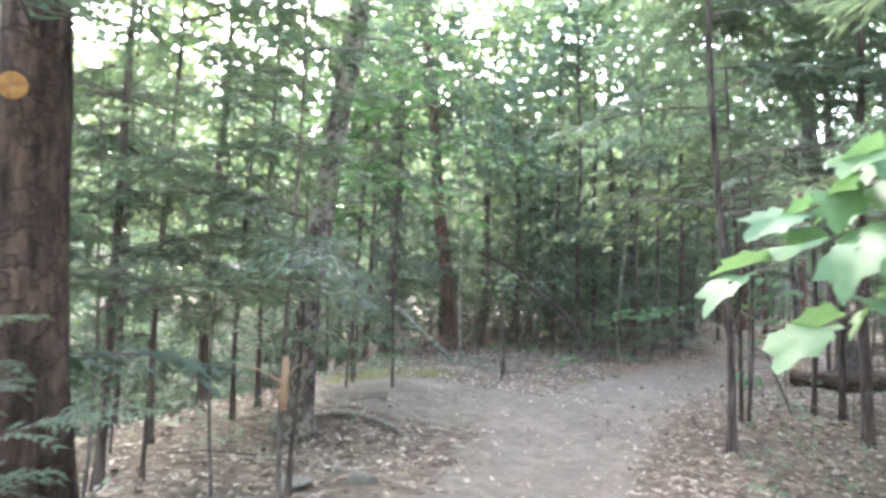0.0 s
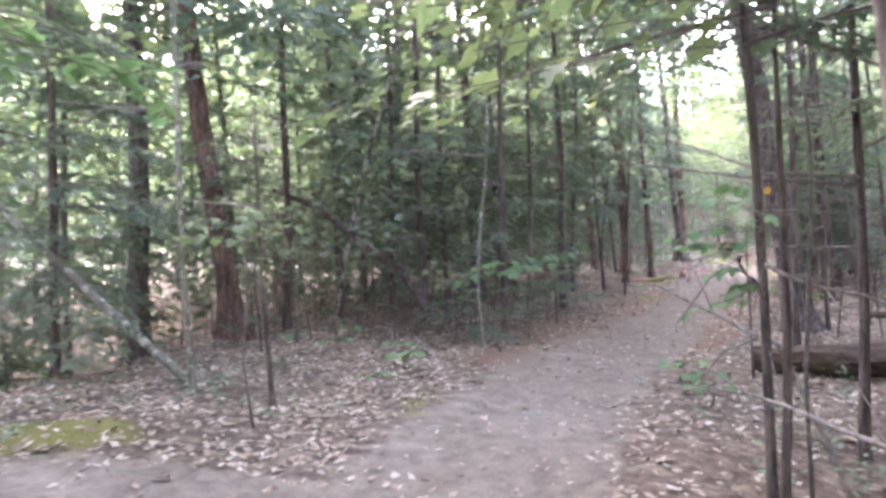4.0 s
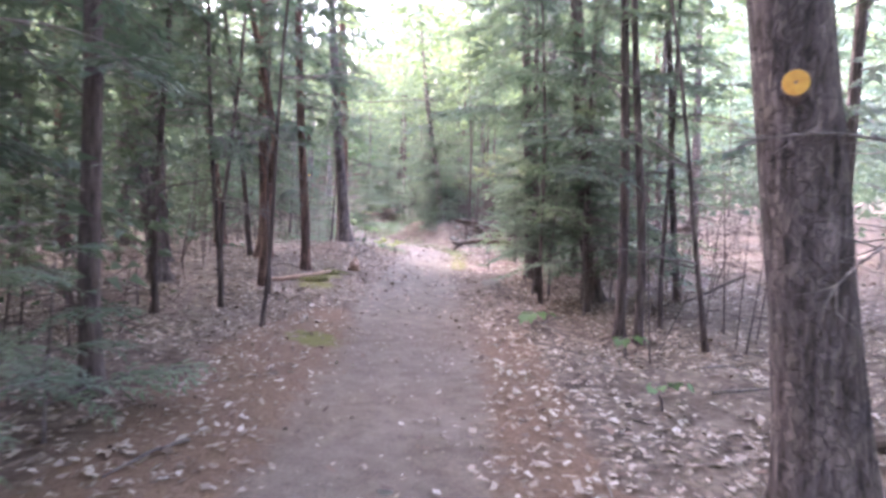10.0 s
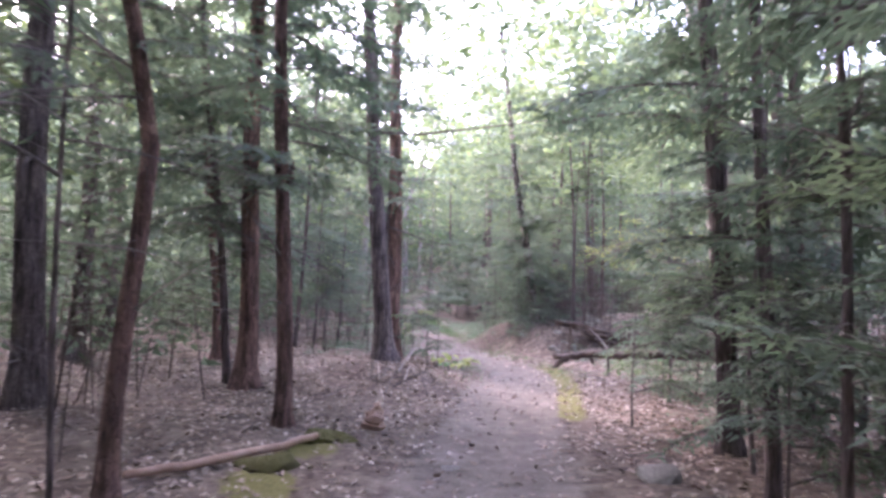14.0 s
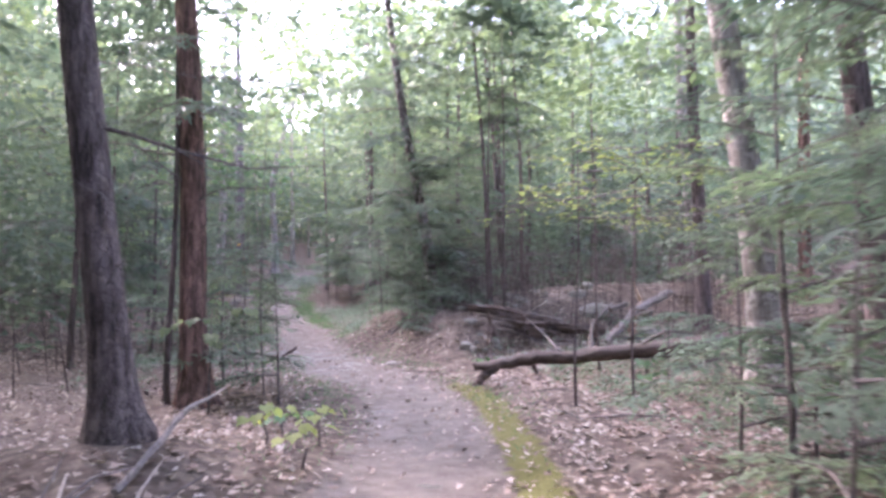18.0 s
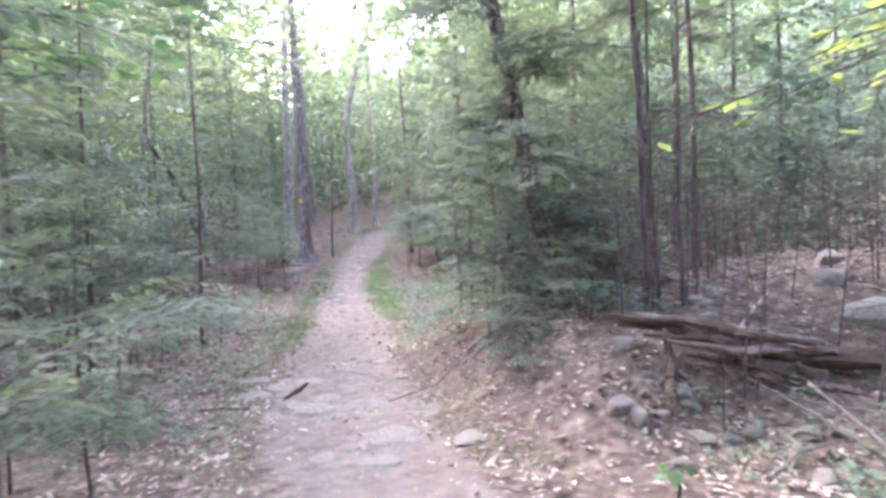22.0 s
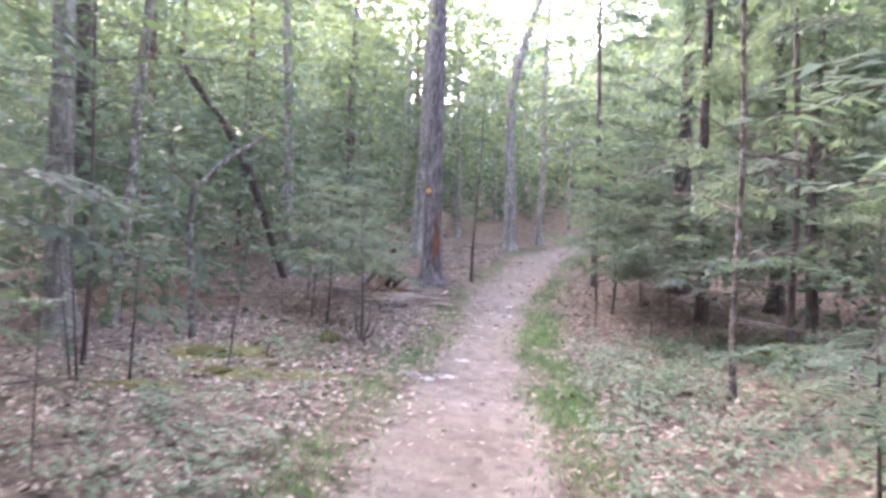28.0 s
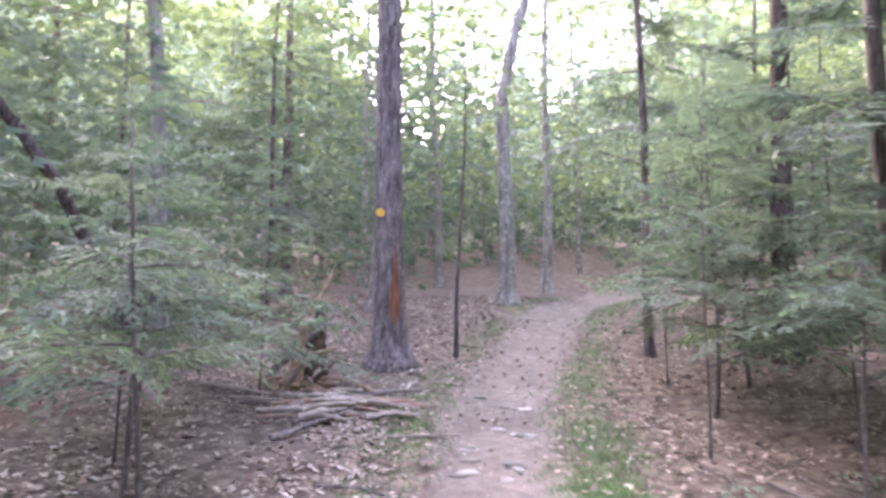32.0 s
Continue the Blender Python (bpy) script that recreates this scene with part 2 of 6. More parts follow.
FLOOR = ground_material()
BARK_PINE = bark("pine_bark", (0.048, 0.04, 0.038), (0.225, 0.188, 0.178), 20, flakes=24)
BARK_GREY = bark("grey_pine_bark", (0.06, 0.053, 0.053), (0.275, 0.243, 0.238), 20, flakes=24)
BARK_RED = bark("red_bark", (0.045, 0.03, 0.026), (0.25, 0.158, 0.13), 17, flakes=19)
BARK_HEMLOCK = bark("hemlock_bark", (0.028, 0.022, 0.021), (0.175, 0.14, 0.13), 24)
BARK_DARK = bark("dark_bark", (0.016, 0.010, 0.008), (0.105, 0.07, 0.056), 15, flakes=17)
BARK_BIRCH = bark("birch_bark", (0.06, 0.055, 0.046), (0.26, 0.245, 0.21), 14, (0.46, 0.45, 0.40))
BARK_PALE = bark("pale_bark", (0.09, 0.08, 0.07), (0.30, 0.28, 0.245), 12, (0.37, 0.355, 0.32))
BARK_SPOT = bark("lichen_bark", (0.03, 0.025, 0.024), (0.22, 0.18, 0.165), 16, (0.34, 0.315, 0.29), 0.5, 20)
LOGWOOD = log_mat("pale_topped_log", (0.04, 0.03, 0.025), (0.13, 0.095, 0.076), (0.22, 0.18, 0.155))
DEADWOOD = plain("dead_wood", (0.10, 0.085, 0.078), (0.30, 0.26, 0.235), 14, 0.004, 0.9, (3, 1, 1))
ROTTEN = plain("rotten_wood", (0.035, 0.026, 0.022), (0.16, 0.115, 0.09), 10, 0.012, 0.95, (0.4, 1, 1))
BARE = plain("bare_wood", (0.28, 0.17, 0.12), (0.46, 0.33, 0.25), 9, 0.004, 0.7, (0.5, 1, 1))
SCAR = plain("torn_inner_bark", (0.1, 0.045, 0.032), (0.3, 0.13, 0.08), 14, 0.006, 0.8, (1, 1, 0.3))
PALE_WOOD = plain("weathered_pale_wood", (0.28, 0.23, 0.19), (0.54, 0.46, 0.39), 10, 0.004, 0.85, (0.5, 1, 1))
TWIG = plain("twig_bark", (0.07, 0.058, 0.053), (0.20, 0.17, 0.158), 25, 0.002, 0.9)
# the same twig bark darkened, the thicket's shade put into its colour
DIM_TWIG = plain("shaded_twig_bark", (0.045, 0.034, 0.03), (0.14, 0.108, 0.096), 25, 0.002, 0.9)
STONE = plain("field_stone", (0.14, 0.13, 0.11), (0.33, 0.308, 0.265), 11, 0.012, 0.9)
PALE_STONE = plain("pale_stone", (0.3, 0.275, 0.245), (0.56, 0.525, 0.475), 11, 0.01, 0.9)
MOSSY = plain("moss", (0.075, 0.072, 0.022), (0.19, 0.185, 0.06), 22, 0.02, 1.0)
SPRAY = leafy("hemlock_needles", (0.088, 0.12, 0.095), (0.18, 0.222, 0.176), 0.48, 0.6)
YOUNG = leafy("young_needles", (0.118, 0.165, 0.122), (0.215, 0.27, 0.195), 0.48, 0.6)
LEAF = leafy("broad_leaf", (0.128, 0.168, 0.095), (0.225, 0.265, 0.15), 0.5, 0.4)
MAPLE = leafy("maple_leaf", (0.12, 0.205, 0.098), (0.175, 0.265, 0.145), 0.4, 0.55)
BEECH = leafy("beech_leaf", (0.19, 0.27, 0.14), (0.29, 0.37, 0.21), 0.45, 0.4)
YELLOW = leafy("yellow_leaf", (0.21, 0.26, 0.09), (0.32, 0.36, 0.14), 0.5, 0.4)
GRASS = leafy("grass_blade", (0.11, 0.19, 0.095), (0.21, 0.315, 0.17), 0.4)
DISTANCE = plain("distant_woods", (0.10, 0.13, 0.095), (0.25, 0.29, 0.21), 0.9, 0.3, 1.0)
HERB = leafy("ground_cover_leaf", (0.105, 0.155, 0.098), (0.22, 0.28, 0.19), 0.35)
DRY = litter_mat("dry_leaf", (0.0, (0.108, 0.074, 0.056)), (0.35, (0.226, 0.168, 0.13)), (0.75, (0.315, 0.256, 0.206)), (1.0, (0.43, 0.37, 0.315)))
OAK = litter_mat("oak_leaf", (0.0, (0.14, 0.085, 0.06)), (0.3, (0.27, 0.196, 0.152)), (0.7, (0.375, 0.306, 0.25)), (1.0, (0.5, 0.44, 0.38)))
DISC, dn, dl, db = mat("yellow_disc")
dl.new(ramp(dn, dl, tex(dn, dl, 30).outputs[0], (0.3, (0.6, 0.28, 0.03)), (0.7, (0.75, 0.42, 0.05))).outputs[0], db.inputs["Base Color"])
db.inputs["Roughness"].default_value = 0.45
# first disc: weathering and the shade it hangs in, both in the colour
WORN_DIM_DISC = plain("weathered_shaded_disc", (0.16, 0.075, 0.03), (0.4, 0.2, 0.06), 30, 0.001, 0.6)


# ---- the lie of the land ----
TRAIL_Y = [-40, -14, -7.3, -5, -2, 0, 1.5, 2.7, 3.4, 4.9, 6.4, 8.4, 10.5, 12.2, 15.4, 17.7, 19.5, 22.5, 23.4, 25.7, 28.7, 32.8, 33.7, 36.5, 40.5, 41.4, 44.6, 47, 48.5, 51.2, 56, 80]
TRAIL_X = [6, 1.6, 0.2, -0.2, -0.7, -0.6, -0.35, -0.15, 0.05, 0.55, 1.1, 2.1, 3.0, 3.85, 5.1, 6.2, 7.0, 8.5, 8.95, 9.5, 9.4, 10.1, 10.4, 10.8, 11.5, 11.7, 12.3, 13.2, 13.7, 14.75, 18.5, 30]


def smooth(a, b, x):
    u = np.clip((x - a) / (b - a), 0.0, 1.0)
    return u * u * (3 - 2 * u)


def trail_x(y):
    """The middle of the trail at y, rounded off."""
    return sum(np.interp(y + o, TRAIL_Y, TRAIL_X) for o in (-0.9, -0.45, 0.0, 0.45, 0.9)) / 5


def trail_half(y):
    """Half the trail's width at y."""
    return np.interp(y, [-20, -6, -3, 2, 7, 9, 15, 20, 23, 25, 28.7, 33, 36.5, 41, 45, 60], [0.8, 0.7, 0.75, 0.85, 0.9, 0.7, 0.72, 0.66, 0.66, 0.62, 0.8, 0.76, 0.66, 0.5, 0.6, 0.65])


def off_trail(x, y):
    """Metres sideways from the trail's middle: right of it positive."""
    slope = (trail_x(y + 0.3) - trail_x(y - 0.3)) / 0.6
    return (x - trail_x(y)) / np.sqrt(1 + slope**2)


def height(x, y):
    """The ground's height."""
    x, y = np.asarray(x, float), np.asarray(y, float)
    s = off_trail(x, y)
    z = sum(np.interp(y + o, [-60, 10, 16, 20, 24, 30, 34, 38, 41, 43, 45, 47, 51, 60, 120], [0, 0, 0.08, 0.08, 0.0, -0.15, -0.1, 0.0, 0.08, 0.2, 0.42, 0.65, 1.25, 2.2, 7.0]) for o in (-1.0, -0.5, 0, 0.5, 1.0)) / 5
    z = z + 0.12 * np.clip(s - 2.2, 0, 22) * smooth(1.5, 9, y) * (1 - 0.6 * smooth(30, 36, y))
    z = z - 0.38 * np.clip(-4.4 - x + 0.25 * np.sin(y), 0, 12) * (1 - smooth(7, 15, y)) * smooth(-9, -4, y)
    z = z + 0.10 * smooth(-5.2, -3.4, x) * (1 - smooth(-3.0, -1.6, x)) * (1 - smooth(4, 7, y)) * smooth(-2, 1, y)
    z = z + 0.3 * np.exp(-((x - 5.9) ** 2 + (y - 21.9) ** 2) / 1.6) + 0.75 * smooth(10.3, 11.6, x) * (1 - smooth(15, 21, x)) * smooth(26.4, 28.3, y) * (1 - smooth(30.6, 33.0, y))
    z = z - 0.16 * np.exp(-(((x + 2.5) / 0.95) ** 2 + ((y + 1.5) / 0.55) ** 2)) * (1 - smooth(-1.15, -0.8, y - 0.25 * np.sin(1.8 * x)))
    far = np.hypot(x - 5, y - 18)
    z = z + 0.10 * np.clip(far - 38, 0, 70)
    wild = smooth(0.6, 2.2, np.abs(s))
    z = z + wild * (0.045 * np.sin(1.3 * x + 0.7 * y) * np.sin(0.9 * y - 0.5 * x + 1) + 0.03 * np.sin(3.1 * x - 1.2 * y) * np.sin(2.7 * y + 0.4 * x))
    z = z + 0.012 * np.sin(5.3 * x + 1.7 * y) * np.sin(4.1 * y - 1.1 * x) - 0.05 * (1 - smooth(0.2, 1.2, np.abs(s)))
    return z


# ---- shaping helpers ----
rng = np.random.default_rng(7)


def on_ground(x, y, sink=0.0):
    return float(height(x, y)) - sink


def link(name, mesh, parent=None, label="", at=None):
    ob = new(name, mesh)
    ob.parent = parent
    if at is not None:
        ob.matrix_basis = at
    if label:
        ob["label"] = label
    return ob


def thing(name, at, label, category, group="", kind=""):
    """An empty at a thing's base, which carries its parts."""
    ob = new(name)
    ob.empty_display_size = 0.1
    ob.matrix_basis = at
    return tagged(ob, label, category, group, kind)


def mesh_of(name, verts, faces, *materials, slots=None, soft=True):
    me = bpy.data.meshes.new(name)
    me.from_pydata([tuple(v) for v in verts], [], faces)
    for m in materials:
        me.materials.append(m)
    if slots is not None:
        me.polygons.foreach_set("material_index", slots)
    if soft:
        me.polygons.foreach_set("use_smooth", [True] * len(me.polygons))
    me.update()
    return me


def quad_mesh(name, quads, material):
    """A mesh of loose faces, an array (n, corners, 3)."""
    n, c = quads.shape[:2]
    me = bpy.data.meshes.new(name)
    me.vertices.add(c * n), me.loops.add(c * n), me.polygons.add(n)
    me.vertices.foreach_set("co", np.ascontiguousarray(quads, dtype=np.float32).ravel())
    me.loops.foreach_set("vertex_index", np.arange(c * n, dtype=np.int32))
    me.polygons.foreach_set("loop_start", np.arange(0, c * n, c, dtype=np.int32))
    me.polygons.foreach_set("loop_total", np.full(n, c, dtype=np.int32))
    me.materials.append(material)
    me.update(), me.validate()
    return me


def tube(points, radii, sides=8, rough=0.0, cap=True, first=0):
    """Verts and faces of a tapered tube along points."""
    points = np.asarray(points, float)
    verts, faces = [], []
    along = np.gradient(points, axis=0)
    for i, (p, r, a) in enumerate(zip(points, radii, along)):
        a = a / (np.linalg.norm(a) + 1e-9)
        u = np.cross(a, (0.0, 0.0, 1.0) if abs(a[2]) < 0.9 else (1.0, 0.0, 0.0))
        u /= np.linalg.norm(u)
        w = np.cross(a, u)
        for k in range(sides):
            q = 2 * math.pi * k / sides
            s = r * (1 + rough * rng.uniform(-1, 1))
            verts.append(p + s * (math.cos(q) * u + math.sin(q) * w))
    for i in range(len(points) - 1):
        for k in range(sides):
            j = (k + 1) % sides
            faces.append((first + i * sides + k, first + i * sides + j, first + (i + 1) * sides + j, first + (i + 1) * sides + k))
    if cap:
        faces.append(tuple(first + k for k in reversed(range(sides))))
        faces.append(tuple(first + (len(points) - 1) * sides + k for k in range(sides)))
    return verts, faces


def tubes(name, some, *materials, slots=None):
    """One mesh of several tubes, each (points, radii, sides, rough)."""
    verts, faces, index = [], [], []
    for n, (points, radii, sides, rough) in enumerate(some):
        v, f = tube(points, radii, sides, rough, True, len(verts))
        verts += v
        faces += f
        index += [slots[n] if slots else 0] * len(f)
    return mesh_of(name, verts, faces, *materials, slots=index)


def blades(base, way, up, length, width, belly=0.45):
    """Lozenge leaves: arrays of base points, directions, normals, lengths and widths -> quads."""
    way = way / np.linalg.norm(way, axis=1, keepdims=True)
    side = np.cross(way, up)
    side /= np.linalg.norm(side, axis=1, keepdims=True) + 1e-9
    mid = base + way * (length * belly)[:, None]
    return np.stack([base, mid + side * (width / 2)[:, None], base + way * length[:, None], mid - side * (width / 2)[:, None]], 1)


def spikes(base, way, up, length, width):
    """Narrow pointed sprigs, one triangle each."""
    way = way / np.linalg.norm(way, axis=1, keepdims=True)
    side = np.cross(way, up)
    side /= np.linalg.norm(side, axis=1, keepdims=True) + 1e-9
    low = base + way * (length * 0.12)[:, None]
    return np.stack([low + side * (width / 2)[:, None], base + way * length[:, None], low - side * (width / 2)[:, None]], 1)


def join_wood(quads, wood, name, leaf, wood_material):
    """One mesh of leaf quads and thin wood tubes."""
    v, f, slots = [], [], []
    for points, radii, sides in wood:
        a, b = tube(points, radii, sides, 0.0, False, len(v))
        v += a
        f += b
        slots += [1] * len(b)
    n = len(v)
    q = quads.reshape(-1, 3)
    c = quads.shape[1]
    faces = f + [tuple(range(n + c * i, n + c * i + c)) for i in range(len(quads))]
    return mesh_of(name, list(v) + list(q), faces, leaf, wood_material, slots=slots + [0] * len(quads), soft=False)


def bough_mesh(seed, leaf=None, spread=0.66, step=0.09, sprig=0.15, fat=0.052, name="bough"):
    """A hemlock bough 1.5 m long, along +x: layered sprays that droop to their tips."""
    r = np.random.default_rng(seed)
    L = 1.5
    sway, sag = r.uniform(-0.15, 0.15), r.uniform(0.14, 0.34)
    spine = lambda s: np.array([L * s, sway * math.sin(2.5 * s), 0.2 * s - sag * s * s * 1.6])  # noqa: E731
    wood = [([spine(s) for s in (0, 0.25, 0.5, 0.75, 1.0)], [0.013, 0.010, 0.007, 0.005, 0.002], 4)]
    base, way, up, size, wide = [], [], [], [], []
    s = 0.12
    while s < 1.0:
        p = spine(s)
        for hand in (-1, 1):
            if r.random() < 0.1:
                continue
            out = spread * (1.1 - s) ** 0.7 * r.uniform(0.6, 1.15) * min(1.0, 0.5 + s * 1.6)
            yaw = hand * radians(r.uniform(42, 68))
            lift = r.uniform(-0.35, 0.28)
            side_tilt = hand * r.uniform(0.2, 1.4)
            d = np.array([math.cos(yaw), math.sin(yaw), lift])
            u = 0.03
            while u < out:
                q = p + d * u + np.array([0, 0, -0.55 * u * u])
                for k in (-1, 1):
                    a = yaw + k * radians(r.uniform(28, 60))
                    base.append(q)
                    way.append((math.cos(a), math.sin(a), lift - 1.0 * u + r.uniform(-0.35, 0.1)))
                    up.append((0.3 * math.sin(9 * s) + r.normal(0, 0.22), r.normal(0, 0.22) + 0.25 * side_tilt, 1.0))
                    size.append(sprig * r.uniform(0.6, 1.3))
                    wide.append(fat * r.uniform(0.65, 1.3))
                u += step * r.uniform(0.75, 1.2)
            wood.append(([p, p + d * out * 0.5 + np.array([0, 0, -0.14 * out * out]), p + d * out + np.array([0, 0, -0.55 * out * out])], [0.005, 0.003, 0.0015], 3))
        s += r.uniform(0.05, 0.075) * (step / 0.08)
    q = spikes(np.array(base), np.array(way), np.array(up), np.array(size), np.array(wide))
    return join_wood(q, wood, name, leaf or SPRAY, TWIG)


def leafy_bough_mesh(seed, leaf=None, count=70, size=0.085, L=1.5, flat=0.35, name="leafy_branch"):
    """A broad-leaved branch: forked twigs, leaves held flat along them."""
    r = np.random.default_rng(seed)
    wood, base, way, up, long, wide = [], [], [], [], [], []
    main = [np.array([L * s, 0.16 * math.sin(3 * s + seed), 0.2 * s - 0.18 * s * s]) for s in np.linspace(0, 1, 6)]
    wood.append((main, [0.012, 0.01, 0.008, 0.006, 0.004, 0.002], 4))
    twigs = [main]
    for k in range(9):
        p = main[1 + k % 5] + r.normal(0, 0.03, 3)
        yaw = (-1) ** k * radians(r.uniform(30, 65))
        n = r.uniform(0.25, 0.6)
        d = np.array([math.cos(yaw), math.sin(yaw), r.uniform(-flat, flat)])
        line = [p + d * n * s + np.array([0, 0, -0.12 * s * s]) for s in (0, 0.5, 1)]
        wood.append((line, [0.005, 0.004, 0.002], 3))
        twigs.append(line)
    for k in range(count):
        line = twigs[k % len(twigs)]
        i = r.integers(0, len(line) - 1)
        base.append(line[i] + (line[i + 1] - line[i]) * r.random())
        a = r.uniform(-math.pi, math.pi) * 0.6
        way.append((math.cos(a), math.sin(a), r.uniform(-0.6, 0.15)))
        up.append((r.uniform(-0.4, 0.4), r.uniform(-0.4, 0.4), 1.0))
        n = size * r.uniform(0.7, 1.3)
        long.append(n)
        wide.append(n * r.uniform(0.5, 0.65))
    q = blades(np.array(base), np.array(way), np.array(up), np.array(long), np.array(wide))
    return join_wood(q, wood, name, leaf or LEAF, TWIG)


def dead_limb_mesh(seed):
    """A bare limb 1.2 m long with crooked side twigs."""
    r = np.random.default_rng(seed)
    some = []
    line = [np.zeros(3)]
    d = np.array([1.0, 0, r.uniform(-0.1, 0.35)])
    for k in range(6):
        d = d + np.array([0, r.uniform(-0.18, 0.18), r.uniform(-0.2, 0.12)])
        line.append(line[-1] + 0.2 * d / np.linalg.norm(d))
    some.append((line, list(np.linspace(0.013, 0.003, 7)), 5, 0.1))
    for k in range(r.integers(9, 15)):
        p = line[1 + k % 5]
        e = np.array([r.uniform(0.3, 0.8), r.uniform(-0.9, 0.9), r.uniform(-0.6, 0.3)])
        n = r.uniform(0.15, 0.5)
        some.append(([p, p + e * n * 0.5, p + e * n + r.normal(0, 0.04, 3)], [0.005, 0.0035, 0.0015], 3, 0.1))
    return tubes("dead_limb", some, TWIG if seed % 3 else DEADWOOD)


def crown_mesh(seed, leaf=None, boughs=64, per=34, sprig=0.27, fat=0.10, full=1.0):
    """The upper crown of a tree, a unit high and with boughs up to 1 m long times full: layered tiers with gaps."""
    r = np.random.default_rng(seed)
    z = np.repeat(r.random(boughs) ** 0.85, per)
    az = np.repeat(r.uniform(0, 2 * math.pi, boughs), per)
    reach = np.repeat(r.uniform(0.65, 1.1, boughs), per) * (0.25 + 0.95 * (1 - z)) * full
    s = r.uniform(0.15, 1.0, boughs * per)
    off = r.normal(0, 0.20, boughs * per) * (1.15 - s)
    x = reach * s
    base = np.stack([np.cos(az) * x - np.sin(az) * off, np.sin(az) * x + np.cos(az) * off, z + 0.0 * s], 1)
    turn = az + r.uniform(-1.1, 1.1, boughs * per)
    way = np.stack([np.cos(turn), np.sin(turn), r.uniform(-0.6, 0.2, boughs * per)], 1)
    up = np.stack([r.normal(0, 0.6, boughs * per), r.normal(0, 0.6, boughs * per), np.ones(boughs * per)], 1)
    n = boughs * per
    return base, way, up, sprig * r.uniform(0.6, 1.3, n), fat * r.uniform(0.6, 1.3, n), s


def crown(seed, tall, reach, leaf=None, boughs=52, per=26, sprig=0.30, fat=0.115):
    base, way, up, length, width, s = crown_mesh(seed, leaf, boughs, per, sprig, fat, reach)
    base = base * np.array([1, 1, tall])
    base[:, 2] -= 0.22 * reach * s * s
    return quad_mesh("crown", (blades if leaf else spikes)(base, way, up, length, width), leaf or SPRAY)


BOUGHS = [bough_mesh(100 + k) for k in range(9)]
YOUNG_BOUGHS = [bough_mesh(170 + k, YOUNG, 0.66, 0.08, 0.13, 0.04) for k in range(7)]
ROUGH_BOUGHS = [bough_mesh(150 + k, None, 0.72, 0.155, 0.22, 0.085) for k in range(6)]
LEAFY = [leafy_bough_mesh(200 + k) for k in range(5)]
GOLD = [leafy_bough_mesh(230 + k, YELLOW, 60, 0.08, flat=0.15) for k in range(3)]
DEAD = [dead_limb_mesh(300 + k) for k in range(7)]
CROWNS = [crown(400 + k, 1.0 * t, rch) for k, (t, rch) in enumerate(((6, 2.0), (8, 2.4), (5, 1.7), (7, 2.2)))]
LEAF_CROWNS = [crown(420 + k, t, rch, LEAF, 44, 24, 0.20, 0.12) for k, (t, rch) in enumerate(((6, 2.3), (5, 2.0)))]


def trunk_mesh(d, tall, lean, seed, bark_material, wobble=0.03, flare=1.5, top=0.22, kink=None):
    """A tapered, slightly crooked trunk with a root flare, leaning (dx, dy) per metre. kink: (height, dx, dy) added to the lean above it."""
    r = np.random.default_rng(seed)
    zs = np.array([-0.15, 0.0, 0.12, 0.3, 0.6, 1.0, 1.5, 2.1, 2.8, 3.6, 4.6, 6.0, 8.0, 11.0, 15.0, 20.0])
    zs = np.append(zs[zs < tall - 0.3], tall)
    pts, radii = [], []
    a, b = r.uniform(0, 6, 2)
    for z in zs:
        x, y = lean[0] * z, lean[1] * z
        if kink and z > kink[0]:
            x, y = x + kink[1] * (z - kink[0]), y + kink[2] * (z - kink[0])
        w = wobble * min(1.0, max(z, 0) / 0.8)
        pts.append((x + w * math.sin(1.1 * z + a), y + w * math.cos(0.9 * z + b), z))
        rad = d / 2 * (1 - (1 - top) * max(z, 0) / tall)
        radii.append(rad * (1 + (flare - 1 + (0.35 if d > 0.2 else 0.0)) * math.exp(-max(z, 0) / (0.2 if d > 0.2 else 0.13))))
    sides = 14 if d > 0.2 else 10 if d > 0.09 else 7
    v, f = tube(pts, radii, sides, 0.05 if d > 0.09 else 0.03)
    return mesh_of("trunk", v, f, bark_material), np.array(pts)


def along(pts, z):
    """The trunk's middle at height z."""
    return np.array([np.interp(z, pts[:, 2], pts[:, 0]), np.interp(z, pts[:, 2], pts[:, 1]), z])


def bough_pose(pts, z, az, size, droop=0.0):
    p = along(pts, z)
    return Matrix.Translation(p) @ Matrix.Rotation(az, 4, "Z") @ Matrix.Rotation(droop, 4, "Y") @ Matrix.Scale(size, 4)


def over_trail(root, m):
    """Whether a bough at the pose m on root would hang into the walker's way."""
    for u in (0.3, 0.7, 1.1, 1.5):
        p = root.matrix_basis @ m @ Vector((u, 0, 0))
        if abs(float(off_trail(np.array(p.x), np.array(p.y)))) < 0.95 and p.z - on_ground(p.x, p.y) < 2.7:
            return True
    return False


TREE_WORDS = {
    "pine": ("straight pine trunk with rough dark plated bark", BARK_PINE),
    "red": ("reddish-brown conifer trunk with flaking bark", BARK_RED),
    "hemlock": ("dark hemlock with drooping flat green sprays", BARK_HEMLOCK),
    "dark": ("big conifer with dark chocolate-brown bark", BARK_DARK),
    "grey": ("straight pine trunk with plated grey bark", BARK_GREY),
    "pole": ("thin shaded conifer pole with dead grey twigs", BARK_HEMLOCK),
    "birch": ("slender birch with mottled pale bark", BARK_BIRCH),
    "pale": ("tall broadleaf tree with smooth pale grey bark", BARK_PALE),
    "spot": ("leaning tree with dark bark and pale lichen blotches", BARK_SPOT),
}


